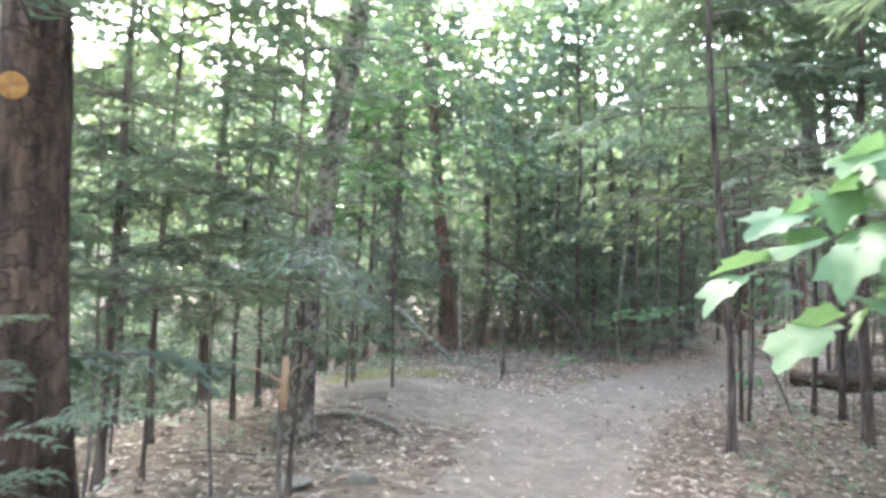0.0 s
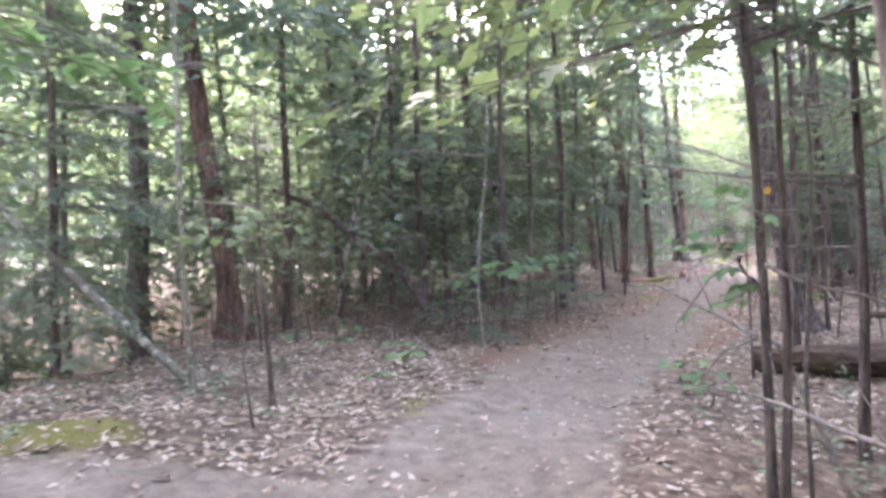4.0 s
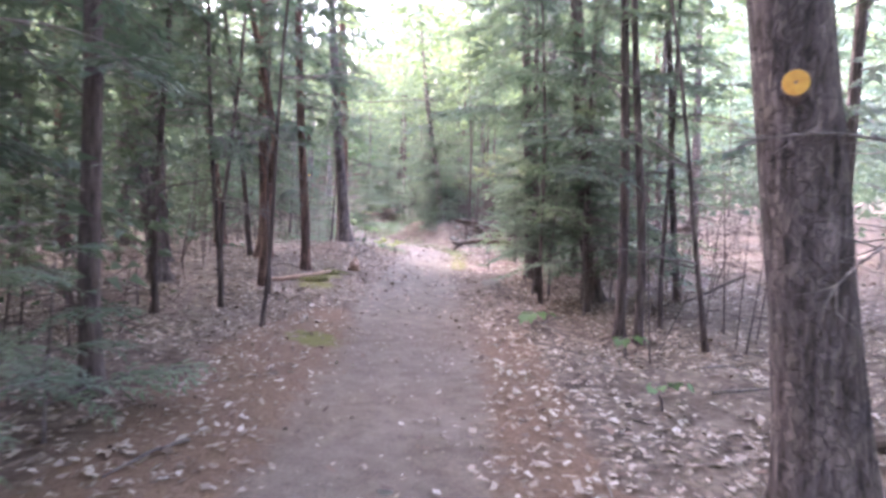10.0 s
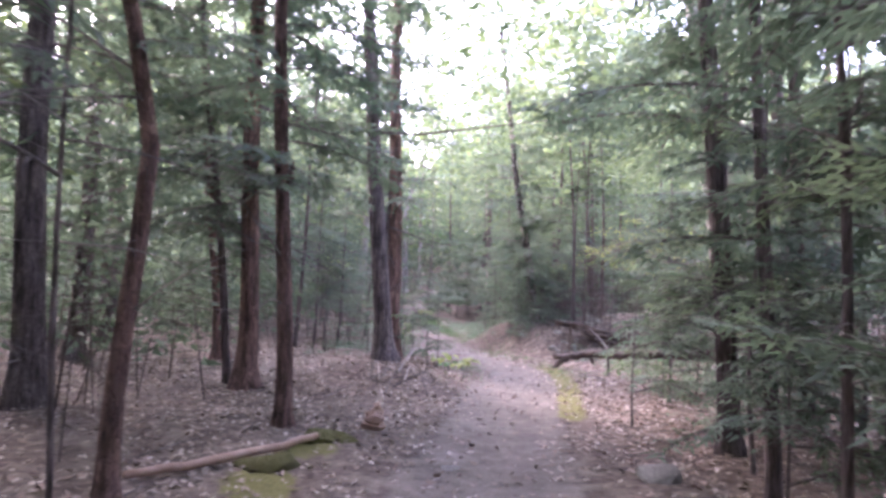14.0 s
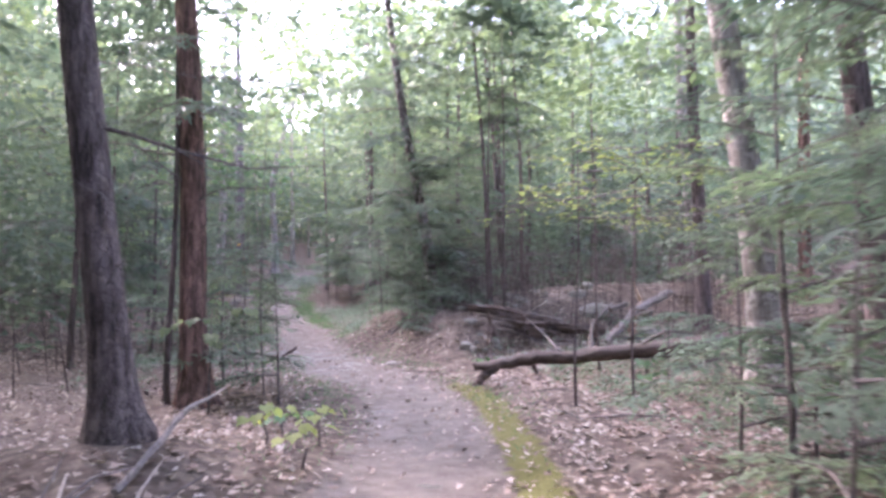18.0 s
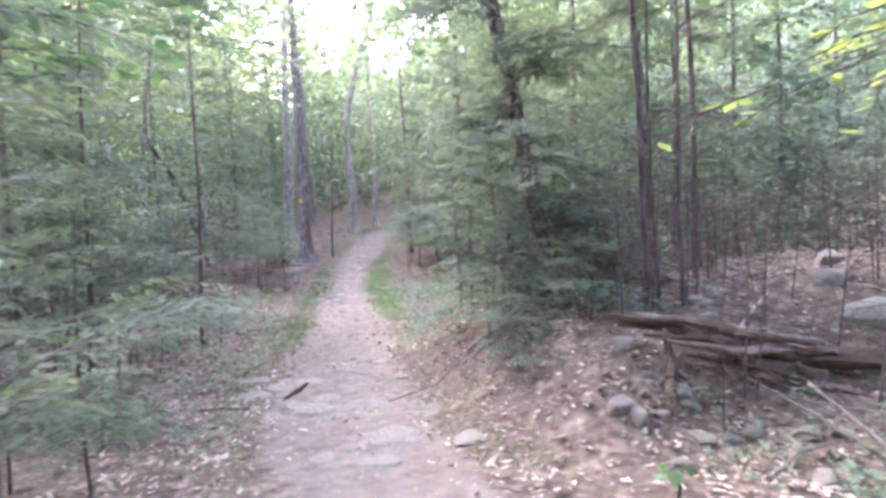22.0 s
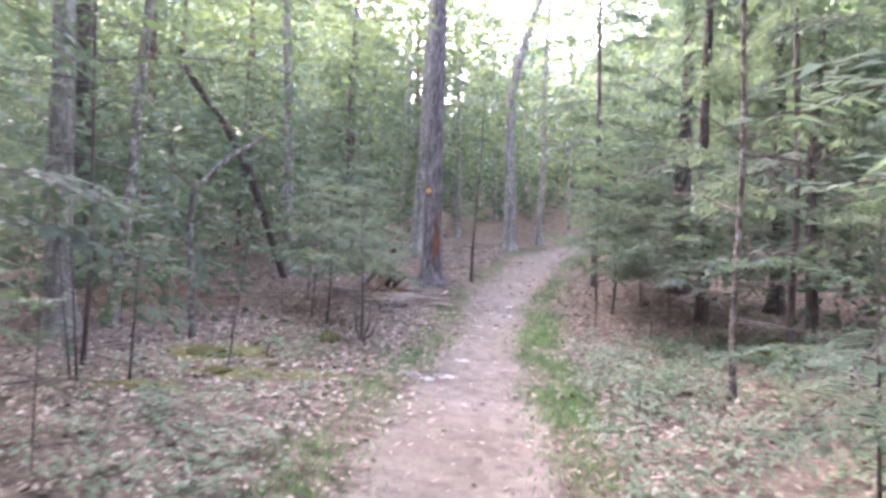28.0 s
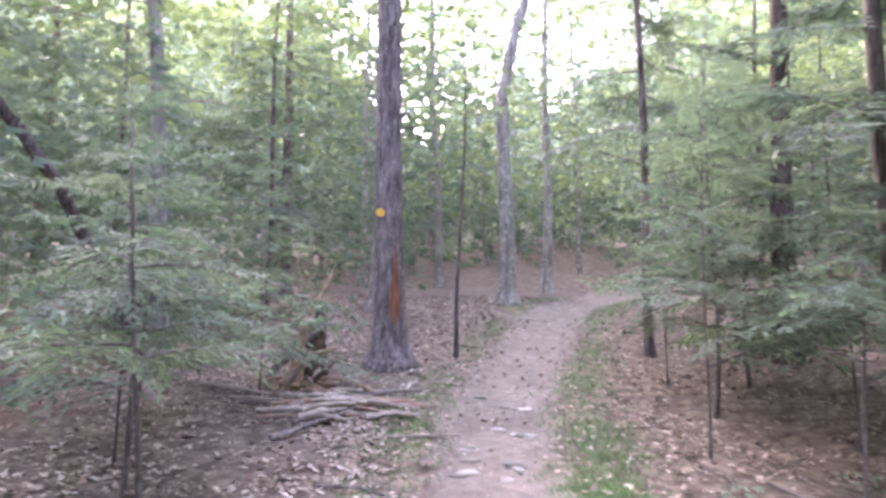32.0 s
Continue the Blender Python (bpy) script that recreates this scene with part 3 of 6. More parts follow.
def tree(kind, x, y, d, lx=0.0, ly=0.0, tall=11.0, low=1.6, boughs=10, dead=4, top=5.0, size=1.0, label="", name="tree", kink=None, crowned=True, leaf=None, group="", wobble=0.03, face=None):
    """A standing tree: trunk, its lower boughs one by one between low and top, dead limbs, and the crown above. face: (yaw, width) that its boughs keep to."""
    words, material = TREE_WORDS[kind]
    seed = int(abs(x * 131 + y * 977)) + 1
    r = np.random.default_rng(seed)
    root = thing(name, pose(x, y, on_ground(x, y)), label or words, "tree", group)
    me, pts = trunk_mesh(d, tall, (lx, ly), seed, material, wobble, kink=kink)
    link("trunk", me, root)
    kinds = leaf or BOUGHS
    for k in range(boughs):
        z = low + (top - low) * (k + r.random()) / boughs
        az = r.uniform(0, 2 * math.pi) if face is None else radians(face[0]) + r.uniform(-1, 1) * radians(face[1])
        s = size * r.uniform(0.65, 1.15) * (1.0 if z > 1.2 else 0.8)
        m = bough_pose(pts, z, az, s, radians(r.uniform(-8, 14)))
        which = kinds[r.integers(len(kinds))]
        if not over_trail(root, m):
            link("bough", which, root, "", m)
    for k in range(dead):
        z = r.uniform(0.7, max(low + 1.2, 2.8))
        m = bough_pose(pts, z, r.uniform(0, 2 * math.pi), r.uniform(0.45, 0.95 if z < 1.7 else 1.25), radians(r.uniform(-25, 12)))
        which = DEAD[r.integers(len(DEAD))]
        if not over_trail(root, m):
            link("dead_limb", which, root, "bare grey twigs", m)
    if crowned and tall > top:
        some = LEAF_CROWNS if leaf is not None else CROWNS
        me = some[r.integers(len(some))]
        base = along(pts, top)
        stretch = (tall - top + 0.6) / 6.5
        link("crown", me, root, "", Matrix.Translation(base) @ Matrix.Rotation(r.uniform(0, 6.28), 4, "Z") @ Matrix.Diagonal((0.95 * size, 0.95 * size, stretch, 1)))
    return root


def sapling(x, y, tall, wide=1.0, d=0.03, label="young hemlock with soft layered green sprays", lx=0.0, ly=0.0, low=0.15, count=None, leaf=None):
    """A young hemlock, green almost to the ground."""
    seed = int(abs(x * 311 + y * 773)) + 3
    r = np.random.default_rng(seed)
    root = thing("young_hemlock" if leaf is None else "shrub", pose(x, y, on_ground(x, y)), label, "young tree", "young trees by the trail")
    me, pts = trunk_mesh(d * 0.85, tall, (lx, ly), seed, TWIG, 0.045, 1.2, 0.15)
    link("trunk", me, root)
    n = count or int(7 + 3.9 * tall)
    kinds = leaf or YOUNG_BOUGHS
    for k in range(n):
        z = low * tall + (tall * 0.98 - low * tall) * (k + r.random()) / n
        s = wide * 0.78 * (1.08 - z / tall) ** 0.75 * r.uniform(0.75, 1.2)
        m = bough_pose(pts, z, k * 2.4 + r.uniform(-0.5, 0.5), s, radians(r.uniform(-22, 6)))
        which = kinds[r.integers(len(kinds))]
        if not over_trail(root, m):
            link("bough", which, root, "", m)
    return root


# ---- the ground: one sheet out to the horizon ----
def blob(x, y, cx, cy, rx, ry):
    return np.exp(-(((x - cx) / rx) ** 2 + ((y - cy) / ry) ** 2))


def cover(x, y):
    """Trodden earth, moss and red needles at a place, each 0 to 1."""
    s = off_trail(x, y)
    half = trail_half(y)
    earth = 1 - smooth(half - 0.45, half + 0.4, np.abs(s))
    earth = np.maximum(earth, smooth(0.35, 0.6, blob(x, y, -2.1, 1.0, 2.6, 1.5)))
    moss = 0.95 * blob(x, y, -3.2, 2.7, 0.9, 0.45) + 0.8 * blob(x, y, -3.8, 2.0, 0.6, 0.5) + 0.5 * blob(x, y, -0.75, 4.2, 0.4, 1.1)
    moss = moss + 0.8 * blob(x, y, 3.1, 12.9, 0.35, 0.5) + 0.9 * blob(x, y, 4.1, 16.7, 0.3, 0.7) + 0.8 * blob(x, y, 4.6, 17.8, 0.3, 0.5) + 0.7 * blob(x, y, 8.2, 39.2, 0.8, 0.6)
    moss = moss + 0.8 * blob(x, y, 8.42, 39.14, 0.35, 0.25) + 0.8 * blob(x, y, 8.5, 38.2, 0.45, 0.3) + 0.7 * blob(x, y, 9.5, 38.2, 0.7, 0.3) + 0.65 * blob(x, y, 8.0, 37.4, 0.8, 0.4) + 0.45 * blob(x, y, -0.2, 5.4, 0.3, 0.8)
    edge = np.where(y < 22, trail_x(y) + 0.85, trail_x(y) + 0.8)
    moss = moss + 0.85 * smooth(18.3, 19.2, y) * (1 - smooth(24.8, 26.0, y)) * np.exp(-(((x - edge) / 0.24) ** 2))
    needles = 0.62 * smooth(5.5, 7.5, y) * (1 - smooth(12.5, 15, y)) * (np.abs(s) < 1.3) + 0.75 * smooth(-2.6, -1.0, s) * (1 - smooth(-0.9, -0.4, s)) * smooth(5, 7, y) * (1 - smooth(13, 16, y)) + 0.8 * blob(x, y, 6.2, 43.5, 1.8, 1.6) + 0.5 * blob(x, y, 1.2, 5.6, 2.0, 1.0)
    return np.clip(earth, 0, 1), np.clip(moss, 0, 1), np.clip(needles, 0, 1)


def spread(lo, hi, step, end):
    """Even steps from lo to hi, then ever longer ones out to end."""
    out, v, g = [], hi, step
    while v < end:
        g *= 1.28
        v += g
        out.append(v)
    back, v, g = [], lo, step
    while v > -end:
        g *= 1.28
        v -= g
        back.append(v)
    return np.array(back[::-1] + list(np.arange(lo, hi + 1e-6, step)) + out)


gx, gy = spread(-7, 19, 0.16, 420), spread(-10, 54, 0.16, 420)
GX, GY = np.meshgrid(gx, gy)
GZ = height(GX, GY)
nx, ny = len(gx), len(gy)
corner = (np.arange(ny - 1)[:, None] * nx + np.arange(nx - 1)[None, :]).ravel()
ground_mesh = bpy.data.meshes.new("ground")
count = len(corner)
ground_mesh.vertices.add(nx * ny), ground_mesh.loops.add(4 * count), ground_mesh.polygons.add(count)
ground_mesh.vertices.foreach_set("co", np.stack([GX, GY, GZ], -1).astype(np.float32).ravel())
ground_mesh.loops.foreach_set("vertex_index", np.stack([corner, corner + 1, corner + nx + 1, corner + nx], 1).astype(np.int32).ravel())
ground_mesh.polygons.foreach_set("loop_start", np.arange(0, 4 * count, 4, dtype=np.int32))
ground_mesh.polygons.foreach_set("loop_total", np.full(count, 4, dtype=np.int32))
ground_mesh.polygons.foreach_set("use_smooth", np.ones(count, dtype=bool))
ground_mesh.update()
kinds_of_cover = ground_mesh.color_attributes.new("cover", "FLOAT_COLOR", "POINT")
e, m, n = cover(GX, GY)
kinds_of_cover.data.foreach_set("color", np.stack([e, m, n, np.ones_like(e)], -1).astype(np.float32).ravel())
ground_mesh.materials.append(FLOOR)
ground = tagged(new("ground", ground_mesh), "forest floor of trodden earth, brown leaf litter and moss", "ground", kind="structure")


# ---- the trees along the trail, from its start to its end ----
tree("dark", -2.13, -5.03, 0.30, -0.07, -0.02, 13, 0.9, 12, 6, 5.5, 0.9, "big dark-brown conifer beside the trail with a marker disc", face=(60, 150))
tree("pole", -2.21, -2.89, 0.035, 0.01, 0.0, 2.6, 1.1, 8, 3, 2.4, 0.55, "thin black sapling over the leafy hollow", crowned=False)
tree("pole", -3.31, -2.97, 0.03, 0.01, 0.0, 3.0, 1.0, 8, 3, 2.8, 0.55, "thin black sapling over the leafy hollow", crowned=False)
tree("pole", -3.75, -1.1, 0.05, 0.01, 0.0, 5, 1.5, 9, 4, 4.5, 0.7)
tree("pole", -3.85, -0.45, 0.06, 0.0, 0.0, 7, 1.5, 9, 5, 4.5, 0.8)
tree("spot", -3.09, -1.08, 0.26, 0.097, 0.025, 12, 3.4, 6, 3, 5.5, 0.9, "pale mottled birch at the edge of the clearing", leaf=LEAFY)
tree("red", -3.9, 8.1, 0.34, -0.12, 0.0, 13, 2.2, 13, 5, 6, 1.0, "leaning red-barked pine above the slope")
tree("birch", -2.7, 4.05, 0.05, -0.03, 0.0, 9, 3.2, 6, 2, 6, 0.7, leaf=LEAFY)
tree("pole", 0.93, -0.31, 0.08, -0.065, -0.007, 9, 2.5, 17, 12, 5.5, 1.1, "thin conifer pole bristling with dead grey twigs")
tree("pole", 1.26, 1.48, 0.05, -0.055, -0.006, 8, 2.3, 13, 10, 5, 1.0)
tree("pole", -1.95, 3.95, 0.05, -0.04, 0.0, 2.6, 1.2, 7, 2, 2.5, 0.5, "thin black sapling on the mossy bank", crowned=False, leaf=LEAFY)
tree("pole", 2.3, 0.6, 0.11, -0.03, 0.0, 9, 2.2, 17, 9, 5.5, 1.15)
tree("pole", 2.6, 2.6, 0.09, -0.05, 0.0, 9, 2.0, 12, 8, 5, 0.9)
tree("hemlock", 2.3, -3.2, 0.13, -0.02, 0.0, 10, 1.8, 19, 6, 6, 1.0)
tree("pole", 1.7, -3.6, 0.07, 0.02, 0.0, 8, 2.2, 12, 5, 5, 0.8)
tree("hemlock", 3.3, -1.0, 0.15, 0.0, 0.0, 11, 1.6, 19, 6, 6, 1.0)
tree("pine", 4.15, 8.12, 0.37, -0.15, 0.05, 15, 5.5, 3, 7, 6.5, 1.0, "big leaning pine with a round yellow marker disc", wobble=0.015)
tree("pole", -3.4, 9.12, 0.137, 0.01, 0.0, 11, 2.4, 13, 6, 6, 0.9)
tree("pole", -2.73, 10.28, 0.16, -0.04, 0.0, 11, 2.4, 13, 6, 6, 0.9)
tree("spot", -2.42, 7.99, 0.07, 0.249, 0.0, 6, 5.0, 0, 2, 5.6, 0.8, "pale dead pole leaning in the thicket", crowned=False, wobble=0.06)
tree("pole", -2.79, 12.44, 0.15, -0.01, 0.0, 11, 1.8, 16, 6, 6, 1.0)
tree("birch", -0.2, 7.05, 0.034, -0.045, 0.0, 8, 4.0, 4, 1, 7, 0.7, "thin crooked white birch stem in the thicket", kink=(1.35, 0.095, 0.0), wobble=0.075, leaf=LEAFY)
tree("hemlock", -1.13, 8.97, 0.13, -0.03, 0.0, 10, 1.3, 11, 9, 6, 0.95)
tree("hemlock", -0.84, 9.6, 0.11, -0.024, 0.0, 9, 1.4, 11, 9, 6, 0.95)
tree("hemlock", 0.08, 8.9, 0.10, 0.0, 0.0, 9, 1.4, 11, 9, 6, 0.95)
tree("hemlock", 0.5, 10.2, 0.09, 0.02, 0.0, 9, 1.4, 11, 9, 6, 0.95)
tree("hemlock", 1.21, 11.32, 0.15, -0.02, 0.0, 10, 1.4, 12, 8, 6, 0.95)
tree("hemlock", -1.9, 10.6, 0.12, 0.0, 0.0, 10, 1.3, 12, 8, 6, 1.0)
tree("pole", 3.34, 6.27, 0.085, -0.025, 0.0, 9, 2.6, 4, 16, 5.5, 0.8, "thin pole with whorls of dead grey limbs")
tree("hemlock", -0.45, 13.78, 0.26, -0.05, 0.02, 13, 1.6, 24, 8, 6.5, 1.1)
tree("hemlock", 0.14, 13.33, 0.15, -0.07, 0.027, 11, 1.6, 17, 5, 6, 1.0)
tree("pole", 4.42, 7.92, 0.055, -0.04, 0.0, 8, 3.2, 3, 14, 6, 0.7, "slim dead-limbed pole behind the marked pine", wobble=0.05)
tree("pole", 8.23, 13.43, 0.10, -0.096, 0.038, 9, 2.6, 7, 8, 6, 0.9, crowned=False)
tree("hemlock", 7.56, 14.38, 0.22, -0.12, 0.05, 12, 1.2, 12, 6, 6, 1.0, crowned=False)
tree("pole", 2.71, 13.52, 0.046, 0.053, -0.021, 7, 2.4, 6, 4, 5, 0.7)
tree("pole", 2.43, 14.61, 0.062, -0.059, 0.023, 8, 1.9, 14, 8, 5, 0.8)
tree("pole", 1.7, 14.34, 0.079, 0.022, -0.009, 9, 1.7, 16, 9, 5, 0.9)
tree("pine", 1.87, 17.22, 0.24, -0.155, 0.06, 13, 1.8, 22, 12, 6, 1.0)
tree("hemlock", 6.28, 12.19, 0.115, -0.037, 0.014, 10, 1.5, 14, 9, 6, 0.8, crowned=False)
tree("pole", 6.31, 11.92, 0.095, -0.063, 0.024, 10, 2.0, 9, 10, 6, 0.8, crowned=False)
tree("pole", 7.12, 12.5, 0.057, -0.01, 0.004, 8, 2.2, 6, 8, 6, 0.8)
tree("pole", 6.55, 11.22, 0.056, -0.16, 0.063, 6, 3.0, 3, 7, 5.5, 0.7, "crooked bare sapling with dead twigs", wobble=0.09)
tree("hemlock", 6.98, 13.72, 0.084, -0.041, 0.016, 9, 0.8, 20, 6, 6, 0.9, crowned=False)
tree("hemlock", 7.46, 15.78, 0.105, -0.049, 0.019, 10, 0.7, 17, 8, 6, 1.0, crowned=False)
tree("hemlock", 6.72, 14.47, 0.06, -0.047, 0.014, 7, 0.5, 20, 4, 5, 0.85, crowned=False)
tree("hemlock", 8.1, 17.0, 0.20, -0.07, 0.02, 12, 0.7, 20, 9, 6, 1.1, "broad hemlock hanging over the trail", crowned=False)
tree("hemlock", 9.3, 17.4, 0.15, -0.03, 0.01, 11, 0.9, 14, 8, 6, 1.1, crowned=False)
tree("pole", 9.9, 19.2, 0.10, -0.03, 0.01, 10, 1.6, 13, 7, 6, 1.0)
tree("pole", 2.52, 15.33, 0.062, 0.038, -0.011, 7, 2.6, 4, 5, 6, 0.8, wobble=0.06)
tree("pole", 3.13, 15.35, 0.033, -0.026, 0.008, 5, 2.0, 4, 4, 4.5, 0.6)
tree("red", 3.22, 16.35, 0.125, 0.03, -0.009, 9, 2.5, 12, 6, 6, 0.8, "crooked red-barked tree on the leafy bank", kink=(2.1, -0.22, 0.06), wobble=0.05)
tree("red", 4.41, 18.75, 0.165, -0.056, 0.017, 12, 2.2, 20, 12, 6, 1.0, "slim red-barked trunk with a dark snag", wobble=0.02)
tree("pine", 1.25, 29.45, 0.40, 0.0, 0.0, 15, 4, 7, 4, 7, 1.2)
tree("red", 3.78, 25.8, 0.26, -0.11, 0.034, 13, 1.9, 22, 9, 6.5, 1.1)
tree("pole", 3.9, 21.7, 0.11, -0.12, 0.038, 11, 1.8, 20, 10, 6, 1.0)
tree("red", 4.11, 21.3, 0.26, -0.023, 0.008, 14, 1.9, 26, 12, 6.5, 1.1)
tree("hemlock", 13.0, 21.4, 0.30, -0.07, 0.02, 13, 1.6, 19, 6, 6.5, 1.2)
tree("pole", 13.9, 20.3, 0.17, -0.03, 0.01, 11, 2.0, 12, 6, 6, 1.1)
tree("pine", 6.08, 21.95, 0.255, -0.088, 0.035, 14, 2.9, 6, 8, 6, 1.0, "dark straight pine on a low mound by the trail", wobble=0.015)
tree("red", 6.92, 24.98, 0.30, -0.025, 0.04, 14, 2.9, 9, 7, 6.5, 1.0, "thick pine with flaking red-grey bark plates", wobble=0.03)
tree("pole", 6.62, 25.1, 0.065, 0.03, 0.0, 10, 2.6, 8, 8, 6, 1.0)
tree("pole", 5.55, 29.97, 0.105, 0.03, -0.011, 10, 2.0, 13, 5, 6, 1.0)
tree("spot", 12.2, 30.1, 0.225, -0.15, 0.04, 12, 0.7, 24, 8, 5.5, 1.0, "leaning dark tree with pale lichen on a low bank")
tree("pole", 12.8, 28.9, 0.08, -0.045, 0.017, 11, 1.8, 12, 8, 6, 1.0)
tree("pale", 19.5, 30.2, 0.36, -0.04, 0.015, 15, 5.5, 5, 4, 8, 1.2, leaf=LEAFY)
tree("pole", 15.0, 25.6, 0.25, -0.03, 0.01, 11, 2.6, 9, 8, 6, 1.0)
tree("pale", 12.24, 22.1, 0.35, -0.1, 0.047, 15, 4.5, 4, 4, 7, 1.0, "tall pale-barked tree leaning over the hillside", leaf=LEAFY)
tree("pole", 15.4, 32.5, 0.18, -0.08, 0.02, 10, 2.0, 10, 11, 6, 1.0)
tree("pole", 15.9, 33.4, 0.14, -0.04, 0.01, 10, 2.0, 10, 11, 6, 1.0)
tree("pole", 14.4, 30.2, 0.095, -0.03, 0.007, 9, 2.0, 7, 14, 6, 0.9)
tree("pole", 6.19, 31.44, 0.075, 0.01, 0.0, 8, 1.5, 12, 14, 5.0, 0.9, "dark slim conifer with long rising limbs")
tree("hemlock", 6.88, 31.69, 0.07, 0.03, 0.0, 6, 0.9, 16, 3, 4.5, 0.8)
tree("pale", 6.1, 40.3, 0.34, -0.045, 0.004, 15, 4.5, 4, 3, 7, 1.0, "pale standing trunk with a torn orange patch of bark", leaf=LEAFY)
tree("birch", 6.5, 40.8, 0.17, 0.085, -0.007, 12, 3.8, 5, 2, 6.5, 1.0, leaf=LEAFY)
tree("hemlock", 4.49, 44.65, 0.46, -0.042, 0.004, 14, 2.5, 16, 6, 7, 1.2)
tree("hemlock", 1.1, 41.6, 0.38, -0.037, 0.0, 14, 2.2, 16, 5, 7, 1.2)
great_pine = tree("grey", 11.12, 46.12, 0.43, -0.015, 0.001, 16, 7, 2, 7, 8, 1.0, "big straight pine with a round yellow marker disc", wobble=0.015)
tree("pale", 13.74, 51.82, 0.36, -0.02, 0.002, 14, 6.5, 3, 2, 8, 1.0, "pale bare trunk with a crooked top", kink=(5.2, 0.33, 0.0), leaf=LEAFY)
tree("pale", 11.0, 50.8, 0.42, 0.02, 0.0, 16, 7, 4, 3, 9, 1.2, leaf=LEAFY)
tree("pole", 12.05, 46.61, 0.065, 0.022, -0.002, 4.5, 1.4, 12, 2, 4.2, 0.5, crowned=False)
tree("spot", 13.5, 37.5, 0.065, -0.025, 0.002, 9, 1.6, 12, 26, 5.5, 0.8, "slim grey conifer pole with bare twigs beside the trail")
tree("hemlock", 16.6, 46.1, 0.34, -0.01, 0.0, 13, 0.9, 25, 6, 6.5, 1.2)
tree("pole", 8.09, 33.85, 0.06, 0.016, 0.001, 5.5, 0.8, 15, 2, 4.5, 0.75, "dark thin sapling with sparse green sprays")

tree("pole", 2.3, 2.75, 0.07, -0.02, 0.0, 8, 2.6, 6, 9, 6, 0.8, "dead conifer pole with long bare limbs")

tree("hemlock", -3.4, -3.3, 0.07, 0.02, 0.0, 10, 1.3, 14, 5, 5.5, 1.15, leaf=YOUNG_BOUGHS)
tree("hemlock", -4.0, -2.0, 0.06, 0.02, 0.0, 9, 2.1, 14, 5, 5.5, 1.3, leaf=YOUNG_BOUGHS)
tree("hemlock", -4.7, -0.2, 0.12, 0.02, 0.0, 10, 0.8, 16, 5, 5.5, 1.2)
tree("hemlock", -5.0, 5.6, 0.12, 0.02, 0.0, 10, 1.0, 20, 5, 5.5, 1.2)

# young hemlocks
sapling(7.4, 26.3, 2.7, 1.15, d=0.04)
sapling(9.3, 41.75, 2.5, 1.3, low=0.3, count=22, d=0.05)
sapling(8.8, 43.5, 2.6, 1.2, low=0.25, count=20)
sapling(9.7, 44.6, 2.7, 1.2, low=0.15, count=28)
sapling(14.4, 45.0, 2.6, 1.3)
sapling(14.8, 42.2, 2.4, 1.3, low=0.35)
sapling(14.1, 41.2, 2.0, 1.2, low=0.38)
sapling(12.6, 34.3, 1.9, 1.2)
sapling(12.2, 32.9, 1.3, 1.0)
sapling(13.4, 31.5, 2.0, 1.2)
sapling(7.7, 14.6, 2.4, 1.3)
sapling(7.1, 15.3, 1.7, 1.1)
sapling(6.2, 33.2, 2.6, 1.2, low=0.33)
sapling(7.0, 35.6, 2.2, 1.1, low=0.35)
sapling(7.9, 37.6, 1.7, 0.9, low=0.4)
sapling(-2.9, -4.0, 3.3, 1.25, low=0.36, count=19)
sapling(-3.9, -2.6, 3.4, 1.3, low=0.34, count=17)
sapling(-2.6, -3.2, 3.5, 1.35, low=0.38, count=21)
sapling(-3.4, 0.9, 1.8, 0.9)
# orange sleeve and twigs: sunlight on the stem, put into the colour
sunlit = sapling(-2.0, -3.42, 4.4, 1.35, low=0.32, count=22, d=0.045, label="young hemlock with sunlight painted as an orange patch on its thin stem")
v, f = tube([(0.0, 0, 0.7), (0.004, 0, 0.8), (0.006, 0, 0.92), (0.004, 0, 1.02)], [0.024, 0.027, 0.026, 0.02], 9)
link("bare_patch", mesh_of("bare_patch", v, f, BARE), sunlit, "sunlit stretch of bark, painted orange")
for tip in ((-0.3, -0.12, 0.98), (-0.22, 0.1, 0.75), (0.16, -0.05, 1.0)):
    v, f = tube([(0.0, 0, 0.86), (tip[0] * 0.5, tip[1] * 0.5, tip[2] - 0.04), tip], [0.008, 0.006, 0.002], 5)
    link("twig", mesh_of("twig", v, f, BARE), sunlit)
sapling(-1.95, -5.55, 1.35, 0.8, low=0.45, count=9)
forked = sapling(9.87, 40.25, 2.4, 1.15, lx=-0.02, low=0.34, count=20, d=0.045)
for tip in ((0.12, 0.02, 0.5), (-0.1, 0.05, 0.45), (0.2, -0.06, 0.32)):
    v, f = tube([(0.0, 0, 0.02), (tip[0] * 0.7, tip[1] * 0.7, tip[2] * 0.4), tip], [0.014, 0.012, 0.004], 6)
    link("fork", mesh_of("fork", v, f, TWIG), forked)
sapling(13.6, 42.3, 3.4, 1.35, low=0.2, count=27)
sapling(14.3, 43.6, 4.3, 1.6, low=0.24, count=26, d=0.06)
sapling(15.2, 44.6, 4.0, 1.5, low=0.24, count=24, d=0.06)
sapling(9.0, 42.4, 2.2, 1.0, low=0.3)
sapling(7.7, 25.32, 3.7, 1.05, low=0.2, count=22)
sapling(7.75, 26.6, 2.7, 0.9, low=0.25, count=16)
sapling(7.0, 27.9, 2.3, 0.8, low=0.3, count=12)
sapling(7.72, 24.67, 1.7, 1.1, low=0.12, count=20)
sapling(7.3, 32.6, 2.0, 1.0, low=0.35)
sapling(6.4, 30.6, 2.8, 1.2, low=0.33)
